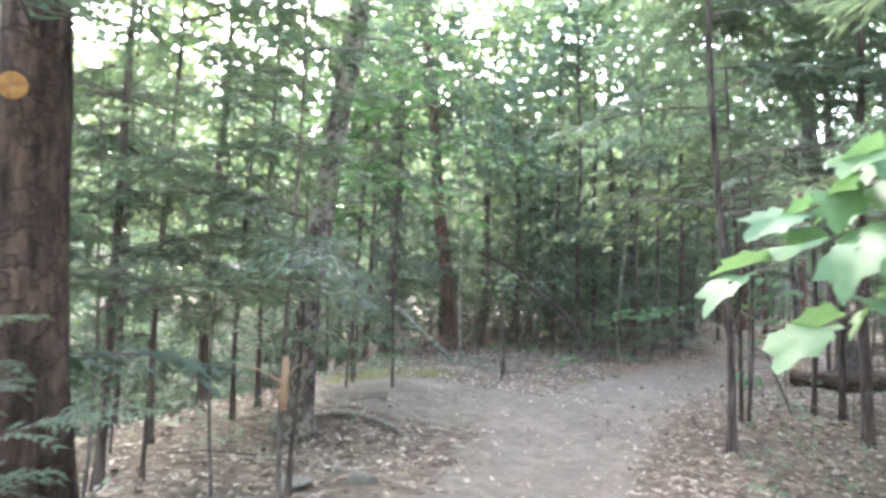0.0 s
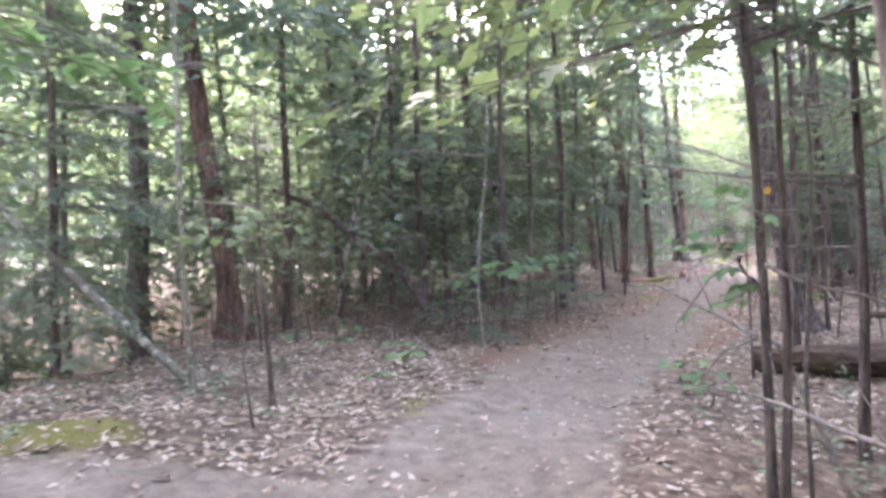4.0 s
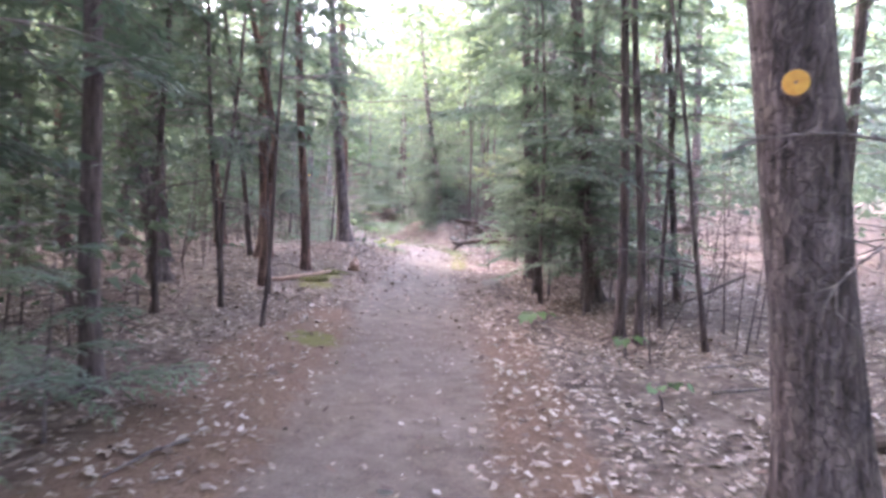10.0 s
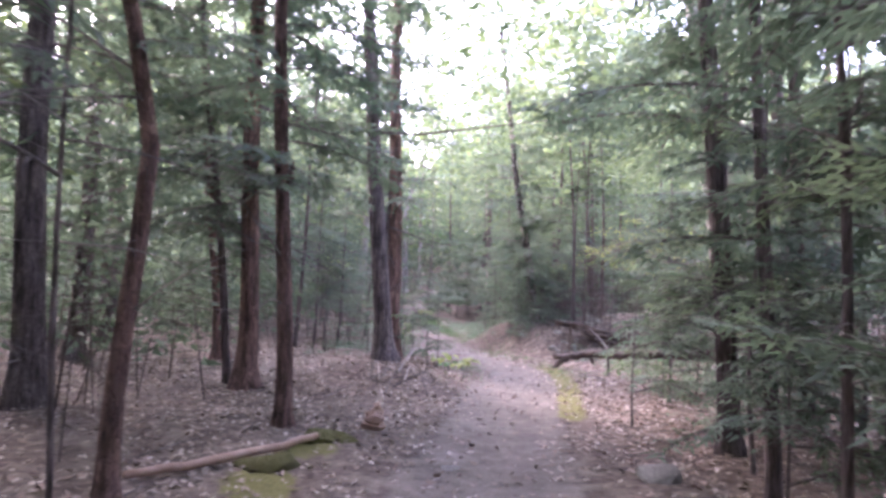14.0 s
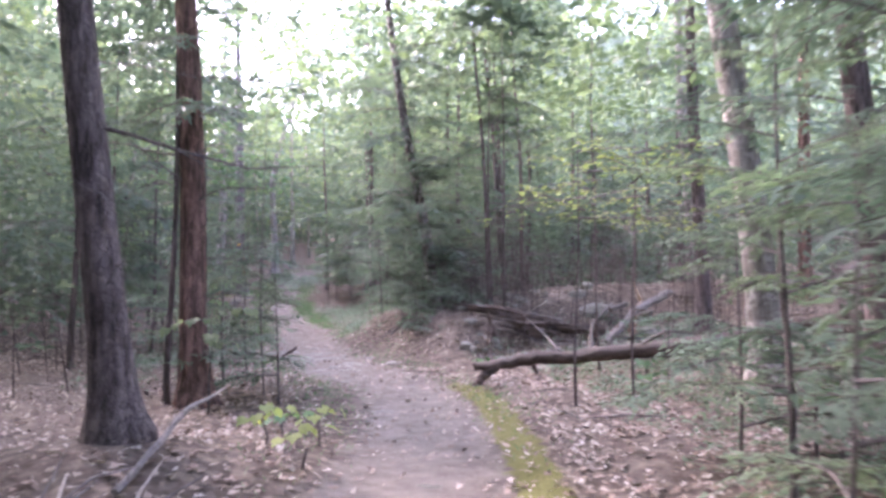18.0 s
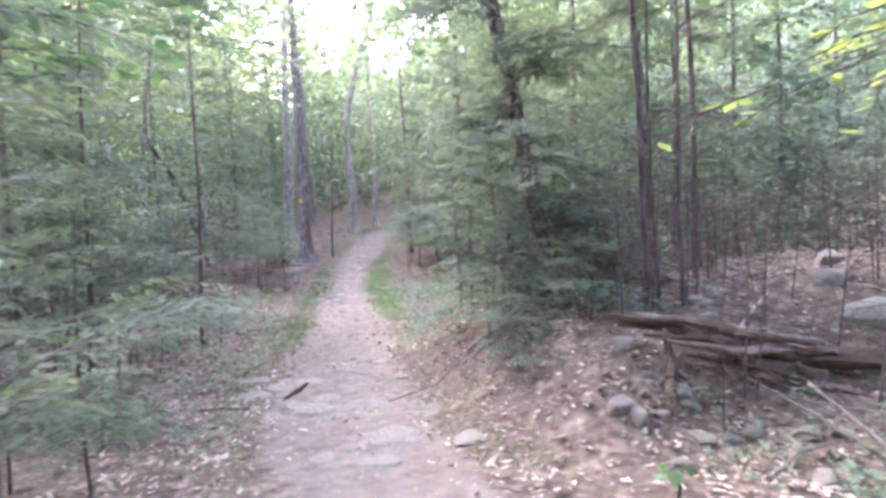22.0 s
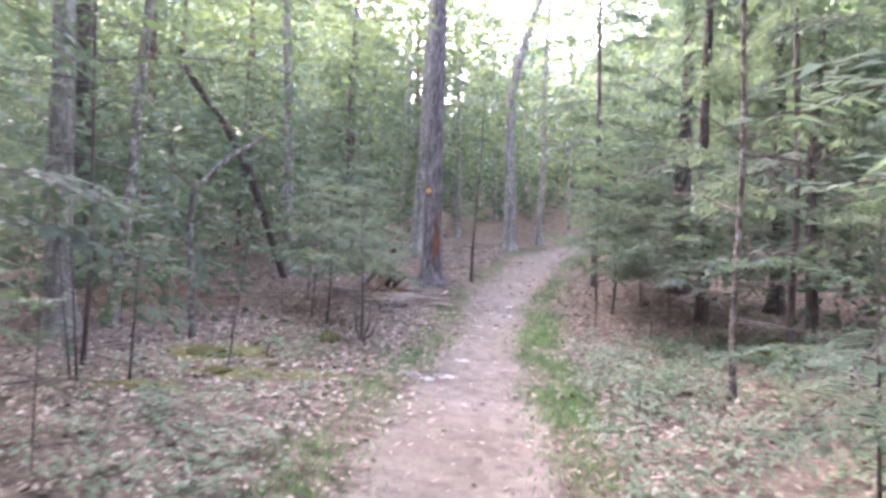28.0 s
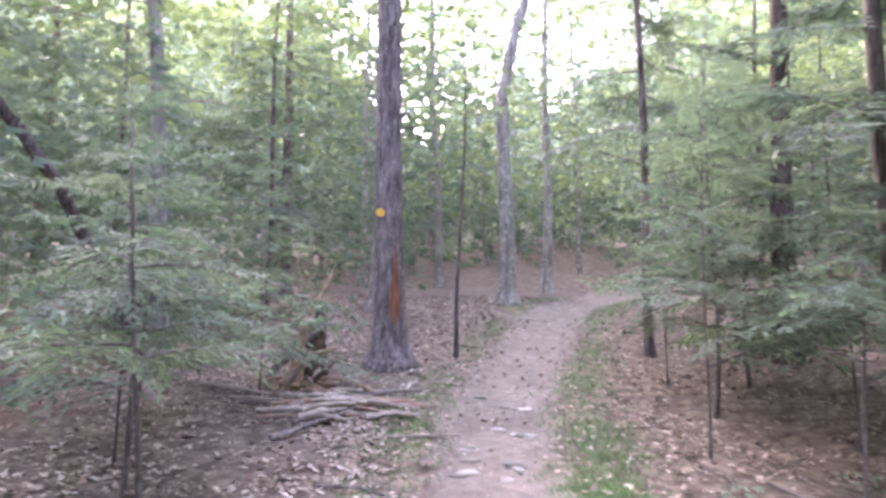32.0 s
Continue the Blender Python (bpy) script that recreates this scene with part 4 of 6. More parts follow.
sapling(14.6, 40.4, 2.8, 1.3, low=0.35)
sapling(12.6, 30.6, 1.9, 1.0)
sapling(8.7, 16.0, 2.2, 1.3)
sapling(8.0, 18.4, 1.8, 1.2)
sapling(9.6, 20.2, 1.9, 1.2)
sapling(0.4, 7.8, 1.5, 0.8)
sapling(0.9, 9.2, 1.6, 0.8)
sapling(1.0, 10.5, 1.4, 0.8)
sapling(-0.6, 7.6, 1.2, 0.8)
for x, y, tall, wide in ((-5.4, 5.4, 1.7, 1.4), (-6.3, 6.2, 2.0, 1.5), (-7.0, 7.3, 2.4, 1.6), (-6.4, 4.4, 1.2, 1.2), (-7.7, 5.6, 2.2, 1.6), (-8.4, 7.6, 2.6, 1.7), (-7.4, 3.2, 2.0, 1.5), (-6.2, 1.8, 2.2, 1.5)):
    sapling(x, y, tall, wide, low=0.1)
sapling(11.75, 29.7, 3.6, 1.35, count=17, low=0.3)
sapling(10.95, 28.9, 1.0, 0.95, count=16, low=0.12)
sapling(11.35, 29.5, 1.3, 1.15, count=18, low=0.1)
sapling(11.9, 28.7, 0.9, 0.9, count=14, low=0.12)
sapling(11.5, 30.2, 3.2, 1.2, count=12, low=0.15)
sapling(12.5, 30.6, 4.2, 1.4, count=15, low=0.2)
sapling(6.75, 13.5, 3.4, 1.3, count=18, low=0.15)
sapling(7.3, 13.1, 3.0, 1.1, count=13, low=0.2)
tree("pole", 12.55, 28.4, 0.045, -0.01, 0.0, 6, 3.0, 4, 13, 5, 0.8)
tree("pole", 12.79, 28.34, 0.05, 0.0, 0.0, 6, 3.2, 4, 13, 5, 0.8)
tree("birch", -4.66, 3.4, 0.03, 0.0, -0.02, 3.2, 1.7, 5, 1, 3.0, 0.5, "thin crooked pale birch sapling on the slope", kink=(0.9, -0.12, 0.0), wobble=0.05, crowned=False, leaf=LEAFY)
tree("birch", -4.40, 3.35, 0.028, -0.1, 0.02, 3.0, 1.7, 5, 1, 2.9, 0.5, "thin crooked pale birch sapling on the slope", wobble=0.05, crowned=False, leaf=LEAFY)
tree("birch", -5.3, 2.5, 0.03, 0.0, 0.0, 3.4, 1.8, 5, 1, 3.2, 0.5, "thin crooked pale birch sapling on the slope", kink=(1.0, 0.12, 0.0), wobble=0.06, crowned=False, leaf=LEAFY)

for x, y, tall, wide, low, count in ((6.95, 13.76, 4.2, 1.2, 0.14, 15), (7.85, 16.43, 4.6, 1.4, 0.14, 19), (7.2, 15.0, 3.6, 1.2, 0.14, 16), (8.55, 17.75, 4.2, 1.4, 0.14, 24), (9.3, 19.6, 3.0, 1.2, 0.14, 18), (9.3, 16.75, 5.0, 1.6, 0.14, 22)):
    sapling(x, y, tall, wide, 0.05, low=low, count=count)
# beyond the bend: hemlocks closing in on both sides
for x, y, tall, wide, low, count in ((11.5, 31.4, 2.6, 1.0, 0.14, 20), (11.9, 32.0, 4.4, 1.4, 0.14, 26), (12.9, 33.0, 4.8, 1.6, 0.15, 32), (13.6, 32.0, 4.6, 1.6, 0.12, 30)):
    sapling(x, y, tall, wide, 0.05, low=low, count=count)
# the dim stand beside the last stretch
for x, y, d, tall, low, boughs, dead in ((15.6, 42.8, 0.2, 12, 0.9, 26, 14), (16.4, 40.9, 0.18, 12, 0.9, 18, 18), (15.3, 39.6, 0.1, 10, 0.9, 14, 18), (17.4, 43.6, 0.26, 13, 1.0, 24, 10), (16.9, 38.6, 0.16, 11, 0.8, 22, 14), (14.9, 46.8, 0.14, 11, 0.9, 24, 8)):
    tree("hemlock", x, y, d, -0.02, 0.0, tall, low, boughs, dead, 6.5, 1.15, "shaded hemlock with drooping sprays and bare grey twigs")

# the big pine: stubs of broken limbs and a torn patch of orange inner bark
r = np.random.default_rng(4)
for k in range(11):
    z, a = r.uniform(2.0, 4.6), radians(r.uniform(150, 390))
    n = r.uniform(0.08, 0.2)
    d = np.array([math.cos(a), math.sin(a), r.uniform(-0.1, 0.35)])
    c = np.array([-0.015 * z, 0.001 * z, z])
    v, f = tube([c + d * 0.15, c + d * (0.2 + n * 0.5), c + d * (0.2 + n)], [0.016, 0.012, 0.006], 5, 0.15)
    link("limb_stub", mesh_of("limb_stub", v, f, TWIG), great_pine)
rows = [(0.3, 0.03), (0.55, 0.07), (0.78, 0.09), (1.0, 0.075), (1.25, 0.04), (1.55, 0.014)]
v = [(0.216 * (1 - 0.045 * z) * math.sin(0.35 + w / 0.216) - 0.015 * z, -0.222 * (1 - 0.045 * z) * math.cos(0.35 + w / 0.216), z) for z, half in rows for w in (-half, 0.0, half)]
link("bark_scar", mesh_of("bark_scar", v, [(3 * i + j, 3 * i + j + 1, 3 * i + j + 4, 3 * i + j + 3) for i in range(5) for j in range(2)], SCAR), great_pine, "torn orange patch of bare wood")


# ---- the woods behind: a few grown trees, repeated with other turns and sizes ----
def template(kind, low, boughs, dead, top, size, tall, d, leaf=None):
    return tree(kind, -300.0 - 10 * low, -300.0 - boughs - 3 * dead, d, 0.0, 0.0, tall, low, boughs, dead, top, size, leaf=leaf or ROUGH_BOUGHS, group="trees of the wood")


PATTERNS = {
    "low": [template("hemlock", 0.5, 10, 4, 5.5, 1.15, 9, 0.11), template("hemlock", 0.7, 10, 4, 5.0, 1.25, 11, 0.16)],
    "mid": [template("hemlock", 1.4, 11, 3, 6.0, 1.2, 11, 0.15), template("pole", 1.7, 10, 4, 6.0, 1.15, 10, 0.10)],
    "high": [template("red", 2.7, 8, 3, 6.0, 1.25, 13, 0.22), template("pine", 3.0, 8, 3, 6.5, 1.2, 14, 0.28)],
    "leaf": [template("birch", 2.4, 9, 3, 6.5, 1.2, 11, 0.13, LEAFY), template("pale", 3.2, 8, 3, 7.0, 1.3, 13, 0.22, LEAFY)],
}
NEAR_PATTERNS = {
    "low": [template("hemlock", 0.55, 11, 5, 5.5, 1.1, 9, 0.11, BOUGHS), template("hemlock", 0.75, 11, 5, 5.0, 1.15, 11, 0.15, BOUGHS)],
    "mid": [template("hemlock", 1.45, 12, 5, 6.0, 1.15, 11, 0.14, BOUGHS), template("pole", 1.75, 11, 7, 6.0, 1.1, 10, 0.10, BOUGHS)],
}
WORDS = {"low": "hemlock green nearly to the ground in the wood", "mid": "slim hemlock among others in the wood", "high": "tall bare-stemmed conifer in the wood", "leaf": "light-green broadleaf tree in the wood"}


def stand(x, y, sort, near=False):
    """One more tree of the wood, with finer sprays where it stands near the trail."""
    r = rng
    ob = (NEAR_PATTERNS if near and sort in NEAR_PATTERNS else PATTERNS)[sort][r.integers(2)]
    s = r.uniform(0.8, 1.25)
    m = Matrix.Translation((x, y, on_ground(x, y, 0.02))) @ Matrix.Rotation(r.uniform(0, 6.28), 4, "Z") @ Matrix.Rotation(radians(r.uniform(-3, 3)), 4, "X") @ Matrix.Scale(s, 4)
    made = copy_thing(ob, m)
    made["label"] = WORDS[sort]
    return made


def sort_at(s, y, r):
    """Which trees grow at s metres aside of the trail at y, and how closely."""
    if s < 0:
        if y < 4:
            return ("low", "leaf", "mid")[int(r.random() * 3)], 3.4, 2.1
        if y < 15:
            return ("mid", "low", "mid", "high")[int(r.random() * 4)], 2.7, 1.5
        if y < 26:
            return ("high", "mid", "high")[int(r.random() * 3)], 3.6, 2.2
        if y < 39:
            return ("low", "leaf", "mid", "low")[int(r.random() * 4)], 3.6, 2.6
        return ("mid", "low", "leaf", "high")[int(r.random() * 4)], 4.2, 2.2
    if y < 5:
        return ("mid", "mid", "low")[int(r.random() * 3)], 2.9, 1.7
    if y < 20:
        return ("mid", "high", "leaf", "mid")[int(r.random() * 4)], 4.8, 3.4
    if y < 31:
        return ("mid", "high", "leaf")[int(r.random() * 3)], 5.2, 2.6
    return ("low", "mid", "low")[int(r.random() * 3)], 3.6, 2.4


standing = [(o.matrix_basis.translation.x, o.matrix_basis.translation.y) for o in scene.objects if o.parent is None and o.get("category") in ("tree", "young tree")]
tries = np.random.default_rng(21)
for k in range(5200):
    x, y = tries.uniform(-17, 32), tries.uniform(-12, 70)
    s = float(off_trail(np.array(x), np.array(y)))
    sort, near, gap = sort_at(s, y, tries)
    wide = gap * (1.0 if abs(s) < 10 else 1.35)
    if abs(s) < near or abs(s) > 15 or any((x - a) ** 2 + (y - b) ** 2 < wide**2 for a, b in standing):
        continue
    if (s < 0 and y < 6 and -4.6 < x < 0) or (y > 50 and abs(x - 15 - 0.27 * (y - 51)) < 5.0):
        continue
    standing.append((x, y))
    stand(x, y, sort if abs(s) < 11 else ("low", "low", "leaf", "mid")[k % 4], abs(s) < 5.2)

for x, y in ((12.6, 55.5), (15.2, 54.2), (17.0, 57.4), (14.4, 59.0), (19.3, 55.8), (16.2, 62.5), (20.8, 60.2), (12.9, 62.0), (18.4, 64.6), (10.9, 58.3)):
    stand(x, y, "leaf")

for x, y, sort in ((8.3, 10.3, "leaf"), (9.5, 12.1, "mid"), (9.2, 9.0, "leaf")):
    stand(x, y, sort, True)

# the understorey and the far wood: clumps of sprays, too thick to count
thick = np.random.default_rng(5)


def clumps(name, places, per, size, reach, label, material, flat=0.6):
    """Layered clumps of foliage at places (x, y, low, high)."""
    places = np.repeat(places, per, axis=0)
    n = len(places)
    wide = np.repeat(thick.uniform(0.6, 1.25, n // per), per) * reach
    h = thick.random(n)
    layer = (np.floor(h * 7) + 0.55 * thick.random(n)) / 7
    az, far = thick.uniform(0, 2 * math.pi, n), np.sqrt(thick.random(n)) * wide * (1.12 - 0.75 * layer)
    x, y = places[:, 0] + np.cos(az) * far, places[:, 1] + np.sin(az) * far
    z = height(places[:, 0], places[:, 1]) + places[:, 2] + layer * (places[:, 3] - places[:, 2]) - 0.25 * far
    turn = az + thick.uniform(-1.2, 1.2, n)
    way = np.stack([np.cos(turn), np.sin(turn), thick.uniform(-0.7, 0.2, n)], 1)
    up = np.stack([thick.normal(0, 1, n), thick.normal(0, 1, n), flat * np.ones(n)], 1)
    q = (blades if material is LEAF else spikes)(np.stack([x, y, z], 1), way, up, size * thick.uniform(0.6, 1.35, n), size * 0.45 * thick.uniform(0.6, 1.3, n))
    return tagged(new(name, quad_mesh(name, q, material)), label, "foliage", kind="stuff")


def wood_places(n, lo, hi, low, high, open_right=0.0, open_left=0.0):
    x, y = thick.uniform(-32, 50, n), thick.uniform(-26, 84, n)
    s = off_trail(x, y)
    least = np.where((s > 0) & (y > 5) & (y < 31), np.maximum(lo, open_right), lo)
    least = np.where((s < 0) & (y > 14) & (y < 26), np.maximum(lo, open_left), least)
    keep = ((np.abs(s) > least) | (y > 57)) & (np.abs(s) < hi) & ~((x > -5.5) & (s < 0) & (y > -4) & (y < 6))
    x, y = x[keep], y[keep]
    return np.stack([x, y, thick.uniform(0.1, low, len(x)), thick.uniform(0.5, 1, len(x)) * high], 1)


def open_sky(x, y):
    """Where the canopy stands open: over the trail beyond the bend, at its far end, and down the slope beside it."""
    s = np.abs(off_trail(x, y))
    return ((y > 15) & (y < 54) & (s < 1.8 + 0.05 * np.clip(y - 18, 0, 40))) | ((y > 50) & (np.abs(x - 15 - 0.27 * (y - 51)) < 6.0)) | ((y > 35) & (y < 62) & (np.abs((9.2 - x) / (y - 26.7 + 1e-6) - 0.72) < 0.24))


def parted(places, share=0.45):
    """Growth with only a share of its clumps left where the sky stands open, and lower at the far end."""
    wide = open_sky(places[:, 0], places[:, 1])
    far = wide & (places[:, 1] > 50) & (places[:, 0] > 7)
    places[far, 2], places[far, 3] = 0.5 * places[far, 2], 0.25 * places[far, 2] + 0.62 * places[far, 3]
    return places[~wide | far | (np.arange(len(places)) * 0.618 % 1.0 < share)]


def lowered(places):
    """The same growth, but mostly low where the sky stands open."""
    places[:, 3] = np.where(open_sky(places[:, 0], places[:, 1]) & (np.arange(len(places)) % 5 > 2), np.minimum(places[:, 3], 7.0), places[:, 3])
    return places


clumps("understorey", wood_places(3000, 4.6, 15, 1.0, 4.8, 8.0, 5.6), 150, 0.27, 1.25, "green hemlock understorey between the trunks", SPRAY)
x, y = thick.uniform(-9, 3, 300), thick.uniform(4.5, 14.5, 300)
close = np.stack([x, y, thick.uniform(0.8, 1.6, 300), thick.uniform(2.5, 5.5, 300)], 1)[(off_trail(x, y) < -2.6) & (off_trail(x, y) > -9)]
x, y = thick.uniform(-9, 2, 100), thick.uniform(8.5, 16, 100)
lowest = np.stack([x, y, thick.uniform(0.1, 0.5, 100), thick.uniform(1.6, 3.0, 100)], 1)[(off_trail(x, y) < -3.4) & (off_trail(x, y) > -10)]
close = np.concatenate([close, lowest])
close = close[~((close[:, 0] < -2.0) & (close[:, 1] < 9.0))]
clumps("thicket", close, 85, 0.17, 0.8, "dim hemlock thicket of fine twigs and needles", SPRAY, 0.7)
x, y = thick.uniform(-10, 6, 240), thick.uniform(13.5, 36, 240)
close = np.stack([x, y, thick.uniform(0.4, 1.2, 240), thick.uniform(4.0, 7.0, 240)], 1)[(off_trail(x, y) < -5.0) & (off_trail(x, y) > -12)]
x, y = thick.uniform(-3, 20, 300), thick.uniform(36, 54, 300)
s = off_trail(x, y)
more = np.stack([x, y, thick.uniform(0.4, 1.2, 300), thick.uniform(4.0, 7.5, 300)], 1)[((s < -4.2) & (s > -11)) | ((s > 4.2) & (s < 9))]
close = np.concatenate([close, more])
clumps("dim_thicket", close, 150, 0.22, 1.1, "dim grey-green hemlock growth between the trunks", SPRAY, 0.7)
clumps("far_wood", lowered(wood_places(1700, 14, 34, 1.5, 12.0)), 130, 0.55, 2.2, "dense green foliage of the distant forest", SPRAY, 0.3)
clumps("far_leaves", lowered(wood_places(420, 12, 32, 3.0, 12.0)), 80, 0.36, 2.2, "light-green broadleaf foliage of the distant forest", LEAF, 0.3)

x, y = thick.uniform(-24, -7, 150), thick.uniform(2, 36, 150)
behind = np.stack([x, y, thick.uniform(2.0, 5.0, 150), thick.uniform(7, 13, 150)], 1)
x, y = thick.uniform(-12, 1.5, 70), thick.uniform(18, 27, 70)
behind = np.concatenate([behind, np.stack([x, y, thick.uniform(3.0, 5.5, 70), thick.uniform(7, 12, 70)], 1)[off_trail(x, y) < -6]])
clumps("leaves_behind", behind, 170, 0.2, 2.0, "light-green foliage filling the wood behind the thicket", LEAF, 0.4)
x, y = thick.uniform(-16, 28, 420), thick.uniform(-12, 66, 420)
over = np.stack([x, y, thick.uniform(5.5, 8.5, 420), thick.uniform(9, 14, 420)], 1)[np.abs(off_trail(x, y)) < 10]
clumps("canopy", parted(over), 130, 0.30, 1.7, "green canopy of branches high over the trail", SPRAY, 0.6)
x, y = thick.uniform(-12, 6, 260), thick.uniform(-5, 35, 260)
s = off_trail(x, y)
over = np.stack([x, y, thick.uniform(3.0, 5.0, 260), thick.uniform(6, 9, 260)], 1)[(s < -3.2) & (s > -12) & (y > 11) & ((y < 25) | (s < -5))]
x, y = thick.uniform(-6, 3.5, 12), thick.uniform(5, 10, 12)
over = np.concatenate([over, np.stack([x, y, thick.uniform(3.3, 4.2, 12), thick.uniform(5.5, 7.5, 12)], 1)])
# unseen clumps behind and over the start, added to block the sky's light
x, y = thick.uniform(-8, 7, 42), thick.uniform(-15, -6.8, 42)
over = np.concatenate([over, np.stack([x, y, thick.uniform(3.2, 4.5, 42), thick.uniform(6, 9, 42)], 1)])
x, y = thick.uniform(-4, 5, 18), thick.uniform(-8, -3, 18)
over = np.concatenate([over, np.stack([x, y, thick.uniform(4.8, 5.6, 18), thick.uniform(7, 9, 18)], 1)])
clumps("shade_canopy", over, 140, 0.24, 1.5, "dim hemlock boughs closing the view upward, with unseen ones added to shade the start", SPRAY, 0.6)
x, y = thick.uniform(-16, 26, 560), thick.uniform(2, 40, 560)
over = np.stack([x, y, np.where(np.abs(off_trail(x, y)) > 3, thick.uniform(3.2, 5.5, 560), thick.uniform(5.2, 6.5, 560)), thick.uniform(8, 12, 560)], 1)[(np.abs(off_trail(x, y)) < 13) & ~((x > 3.5) & (y > 8) & (y < 21) & (off_trail(x, y) > 1)) & ~((off_trail(x, y) < -3) & (y > 15) & (y < 36)) & ~((x < -0.5) & (y < 6))]
x, y = thick.uniform(-8, 5, 60), thick.uniform(7, 17, 60)
over = np.concatenate([over, np.stack([x, y, thick.uniform(5.2, 6.5, 60), thick.uniform(8, 10, 60)], 1)])
clumps("high_leaves", parted(over, 0.6), 130, 0.24, 1.9, "light-green broadleaf boughs in the high canopy", LEAF, 0.5)
x, y = thick.uniform(-14, 34, 420), thick.uniform(34, 66, 420)
over = np.stack([x, y, np.where((np.abs(off_trail(x, y)) > 3) | (y > 55), thick.uniform(3.5, 7.0, 420), thick.uniform(5.0, 6.5, 420)), thick.uniform(8, 15, 420)], 1)
s = off_trail(x, y)
over = over[(np.abs(s) > 3) | (y > 55) | (np.arange(len(s)) % 3 == 0)]
over = parted(over, 0.6)
s = off_trail(over[:, 0], over[:, 1])
dark = (s > 3) & (over[:, 1] < 50)
clumps("far_needles", over[dark], 150, 0.26, 1.9, "dark hemlock canopy beside the far trail", SPRAY, 0.5)
over = over[~dark]
clumps("far_canopy", over, 150, 0.26, 1.9, "light-green broadleaf canopy closing the far end of the trail", LEAF, 0.4)

broken = np.random.default_rng(91)
y = broken.uniform(21, 36, 26)
over = np.stack([trail_x(y) + broken.uniform(-2.6, 2.2, 26), y, broken.uniform(5.0, 7.5, 26), broken.uniform(8, 10, 26)], 1)
x, y = broken.uniform(-0.5, 3.4, 30), broken.uniform(19, 28, 30)
dim = np.stack([x, y, broken.uniform(2.5, 4.0, 30), broken.uniform(6, 8.5, 30)], 1)[off_trail(x, y) < -4.5]
clumps("dim_boughs", dim, 130, 0.2, 1.3, "dim hemlock boughs hanging between the farther trunks", SPRAY, 0.6)
clumps("thin_canopy", over, 90, 0.2, 1.5, "thin broadleaf twigs breaking the open sky over the trail", LEAF, 0.5)


def dead_stems(places):
    """Thin dead stems in the shade, bristling with bare grey twigs; places (x, y, height)."""
    r, out = np.random.default_rng(77), []

    def prongs(base, tip, wide):
        a = tip - base
        u = np.cross(a, r.normal(0, 1, a.shape))
        u *= (wide / (np.linalg.norm(u, axis=1) + 1e-9))[:, None]
        w = np.cross(a, u)
        w *= (wide / (np.linalg.norm(w, axis=1) + 1e-9))[:, None]
        c = [base + u, base - 0.5 * u + 0.87 * w, base - 0.5 * u - 0.87 * w]
        for i in range(3):
            out.append(np.stack([c[i], c[(i + 1) % 3], tip], 1))

    foot = np.stack([places[:, 0], places[:, 1], height(places[:, 0], places[:, 1]) - 0.03], 1)
    lean = np.concatenate([r.normal(0, 0.10, (len(foot), 2)), np.ones((len(foot), 1))], 1)
    head = foot + lean * places[:, 2:3]
    prongs(foot, head, r.uniform(0.006, 0.015, len(foot)))
    n = 26
    f, h = np.repeat(foot, n, axis=0), np.repeat(head, n, axis=0)
    s, az = r.uniform(0.12, 0.95, len(f))[:, None], r.uniform(0, 2 * math.pi, len(f))
    long = r.uniform(0.2, 0.75, len(f)) * (1.1 - 0.6 * s[:, 0])
    base = f + (h - f) * s
    way = np.stack([np.cos(az), np.sin(az), r.uniform(-0.35, 0.35, len(f))], 1)
    tip = base + way * long[:, None]
    prongs(base, tip, r.uniform(0.003, 0.005, len(f)))
    for k in range(3):
        start = base + (tip - base) * r.uniform(0.3, 0.8, len(f))[:, None]
        prongs(start, start + (way + r.normal(0, 0.5, way.shape)) * (long * r.uniform(0.25, 0.5, len(f)))[:, None], np.full(len(f), 0.0025))
    return np.concatenate(out)


def stem_places(n, x0, x1, y0, y1, lo, hi, tall):
    x, y = thick.uniform(x0, x1, n), thick.uniform(y0, y1, n)
    s = off_trail(x, y)
    keep = (s > lo) & (s < hi)
    return np.stack([x, y, thick.uniform(0.5, 1.0, n) * tall], 1)[keep]


dry = np.concatenate([
    stem_places(200, -8, 3, 6.5, 15, -8, -2.4, 2.8),
    stem_places(75, 0, 8, -4, 5, 2.6, 7.0, 3.2),
    stem_places(80, 2, 12, 6, 16, 2.2, 7.0, 2.8),
    stem_places(120, -6, 5, 15, 26, -9, -3.0, 2.6),
    stem_places(150, 9, 20, 16, 37, 2.4, 8.0, 3.0),
    stem_places(60, 2, 9, 25, 40, -6, -2.0, 2.4),
    stem_places(95, 11.8, 17, 26.5, 32, 2.3, 8.0, 1.8)])
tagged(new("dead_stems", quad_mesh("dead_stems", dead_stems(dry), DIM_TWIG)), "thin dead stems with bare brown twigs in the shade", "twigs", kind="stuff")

# the last of the distance: a ring of dark woodland with a ragged top
ring = 300
verts, faces = [], []
for k in range(ring):
    a = 2 * math.pi * k / ring
    for z in (-8, 6, 20 + 3.5 * math.sin(5 * a) * math.sin(11 * a + 1) + 2.2 * math.sin(29 * a) + 1.6 * math.sin(83 * a + 2 * math.sin(13 * a))):
        verts.append((6 + 62 * math.cos(a), 22 + 66 * math.sin(a), z + (4 if a < math.pi else 0) - (9 * math.exp(-(((a - 1.36) / 0.17) ** 2)) if z > 8 else 0)))
for k in range(ring):
    j = (k + 1) % ring
    for i in range(2):
        faces.append((3 * k + i, 3 * k + i + 1, 3 * j + i + 1, 3 * j + i))
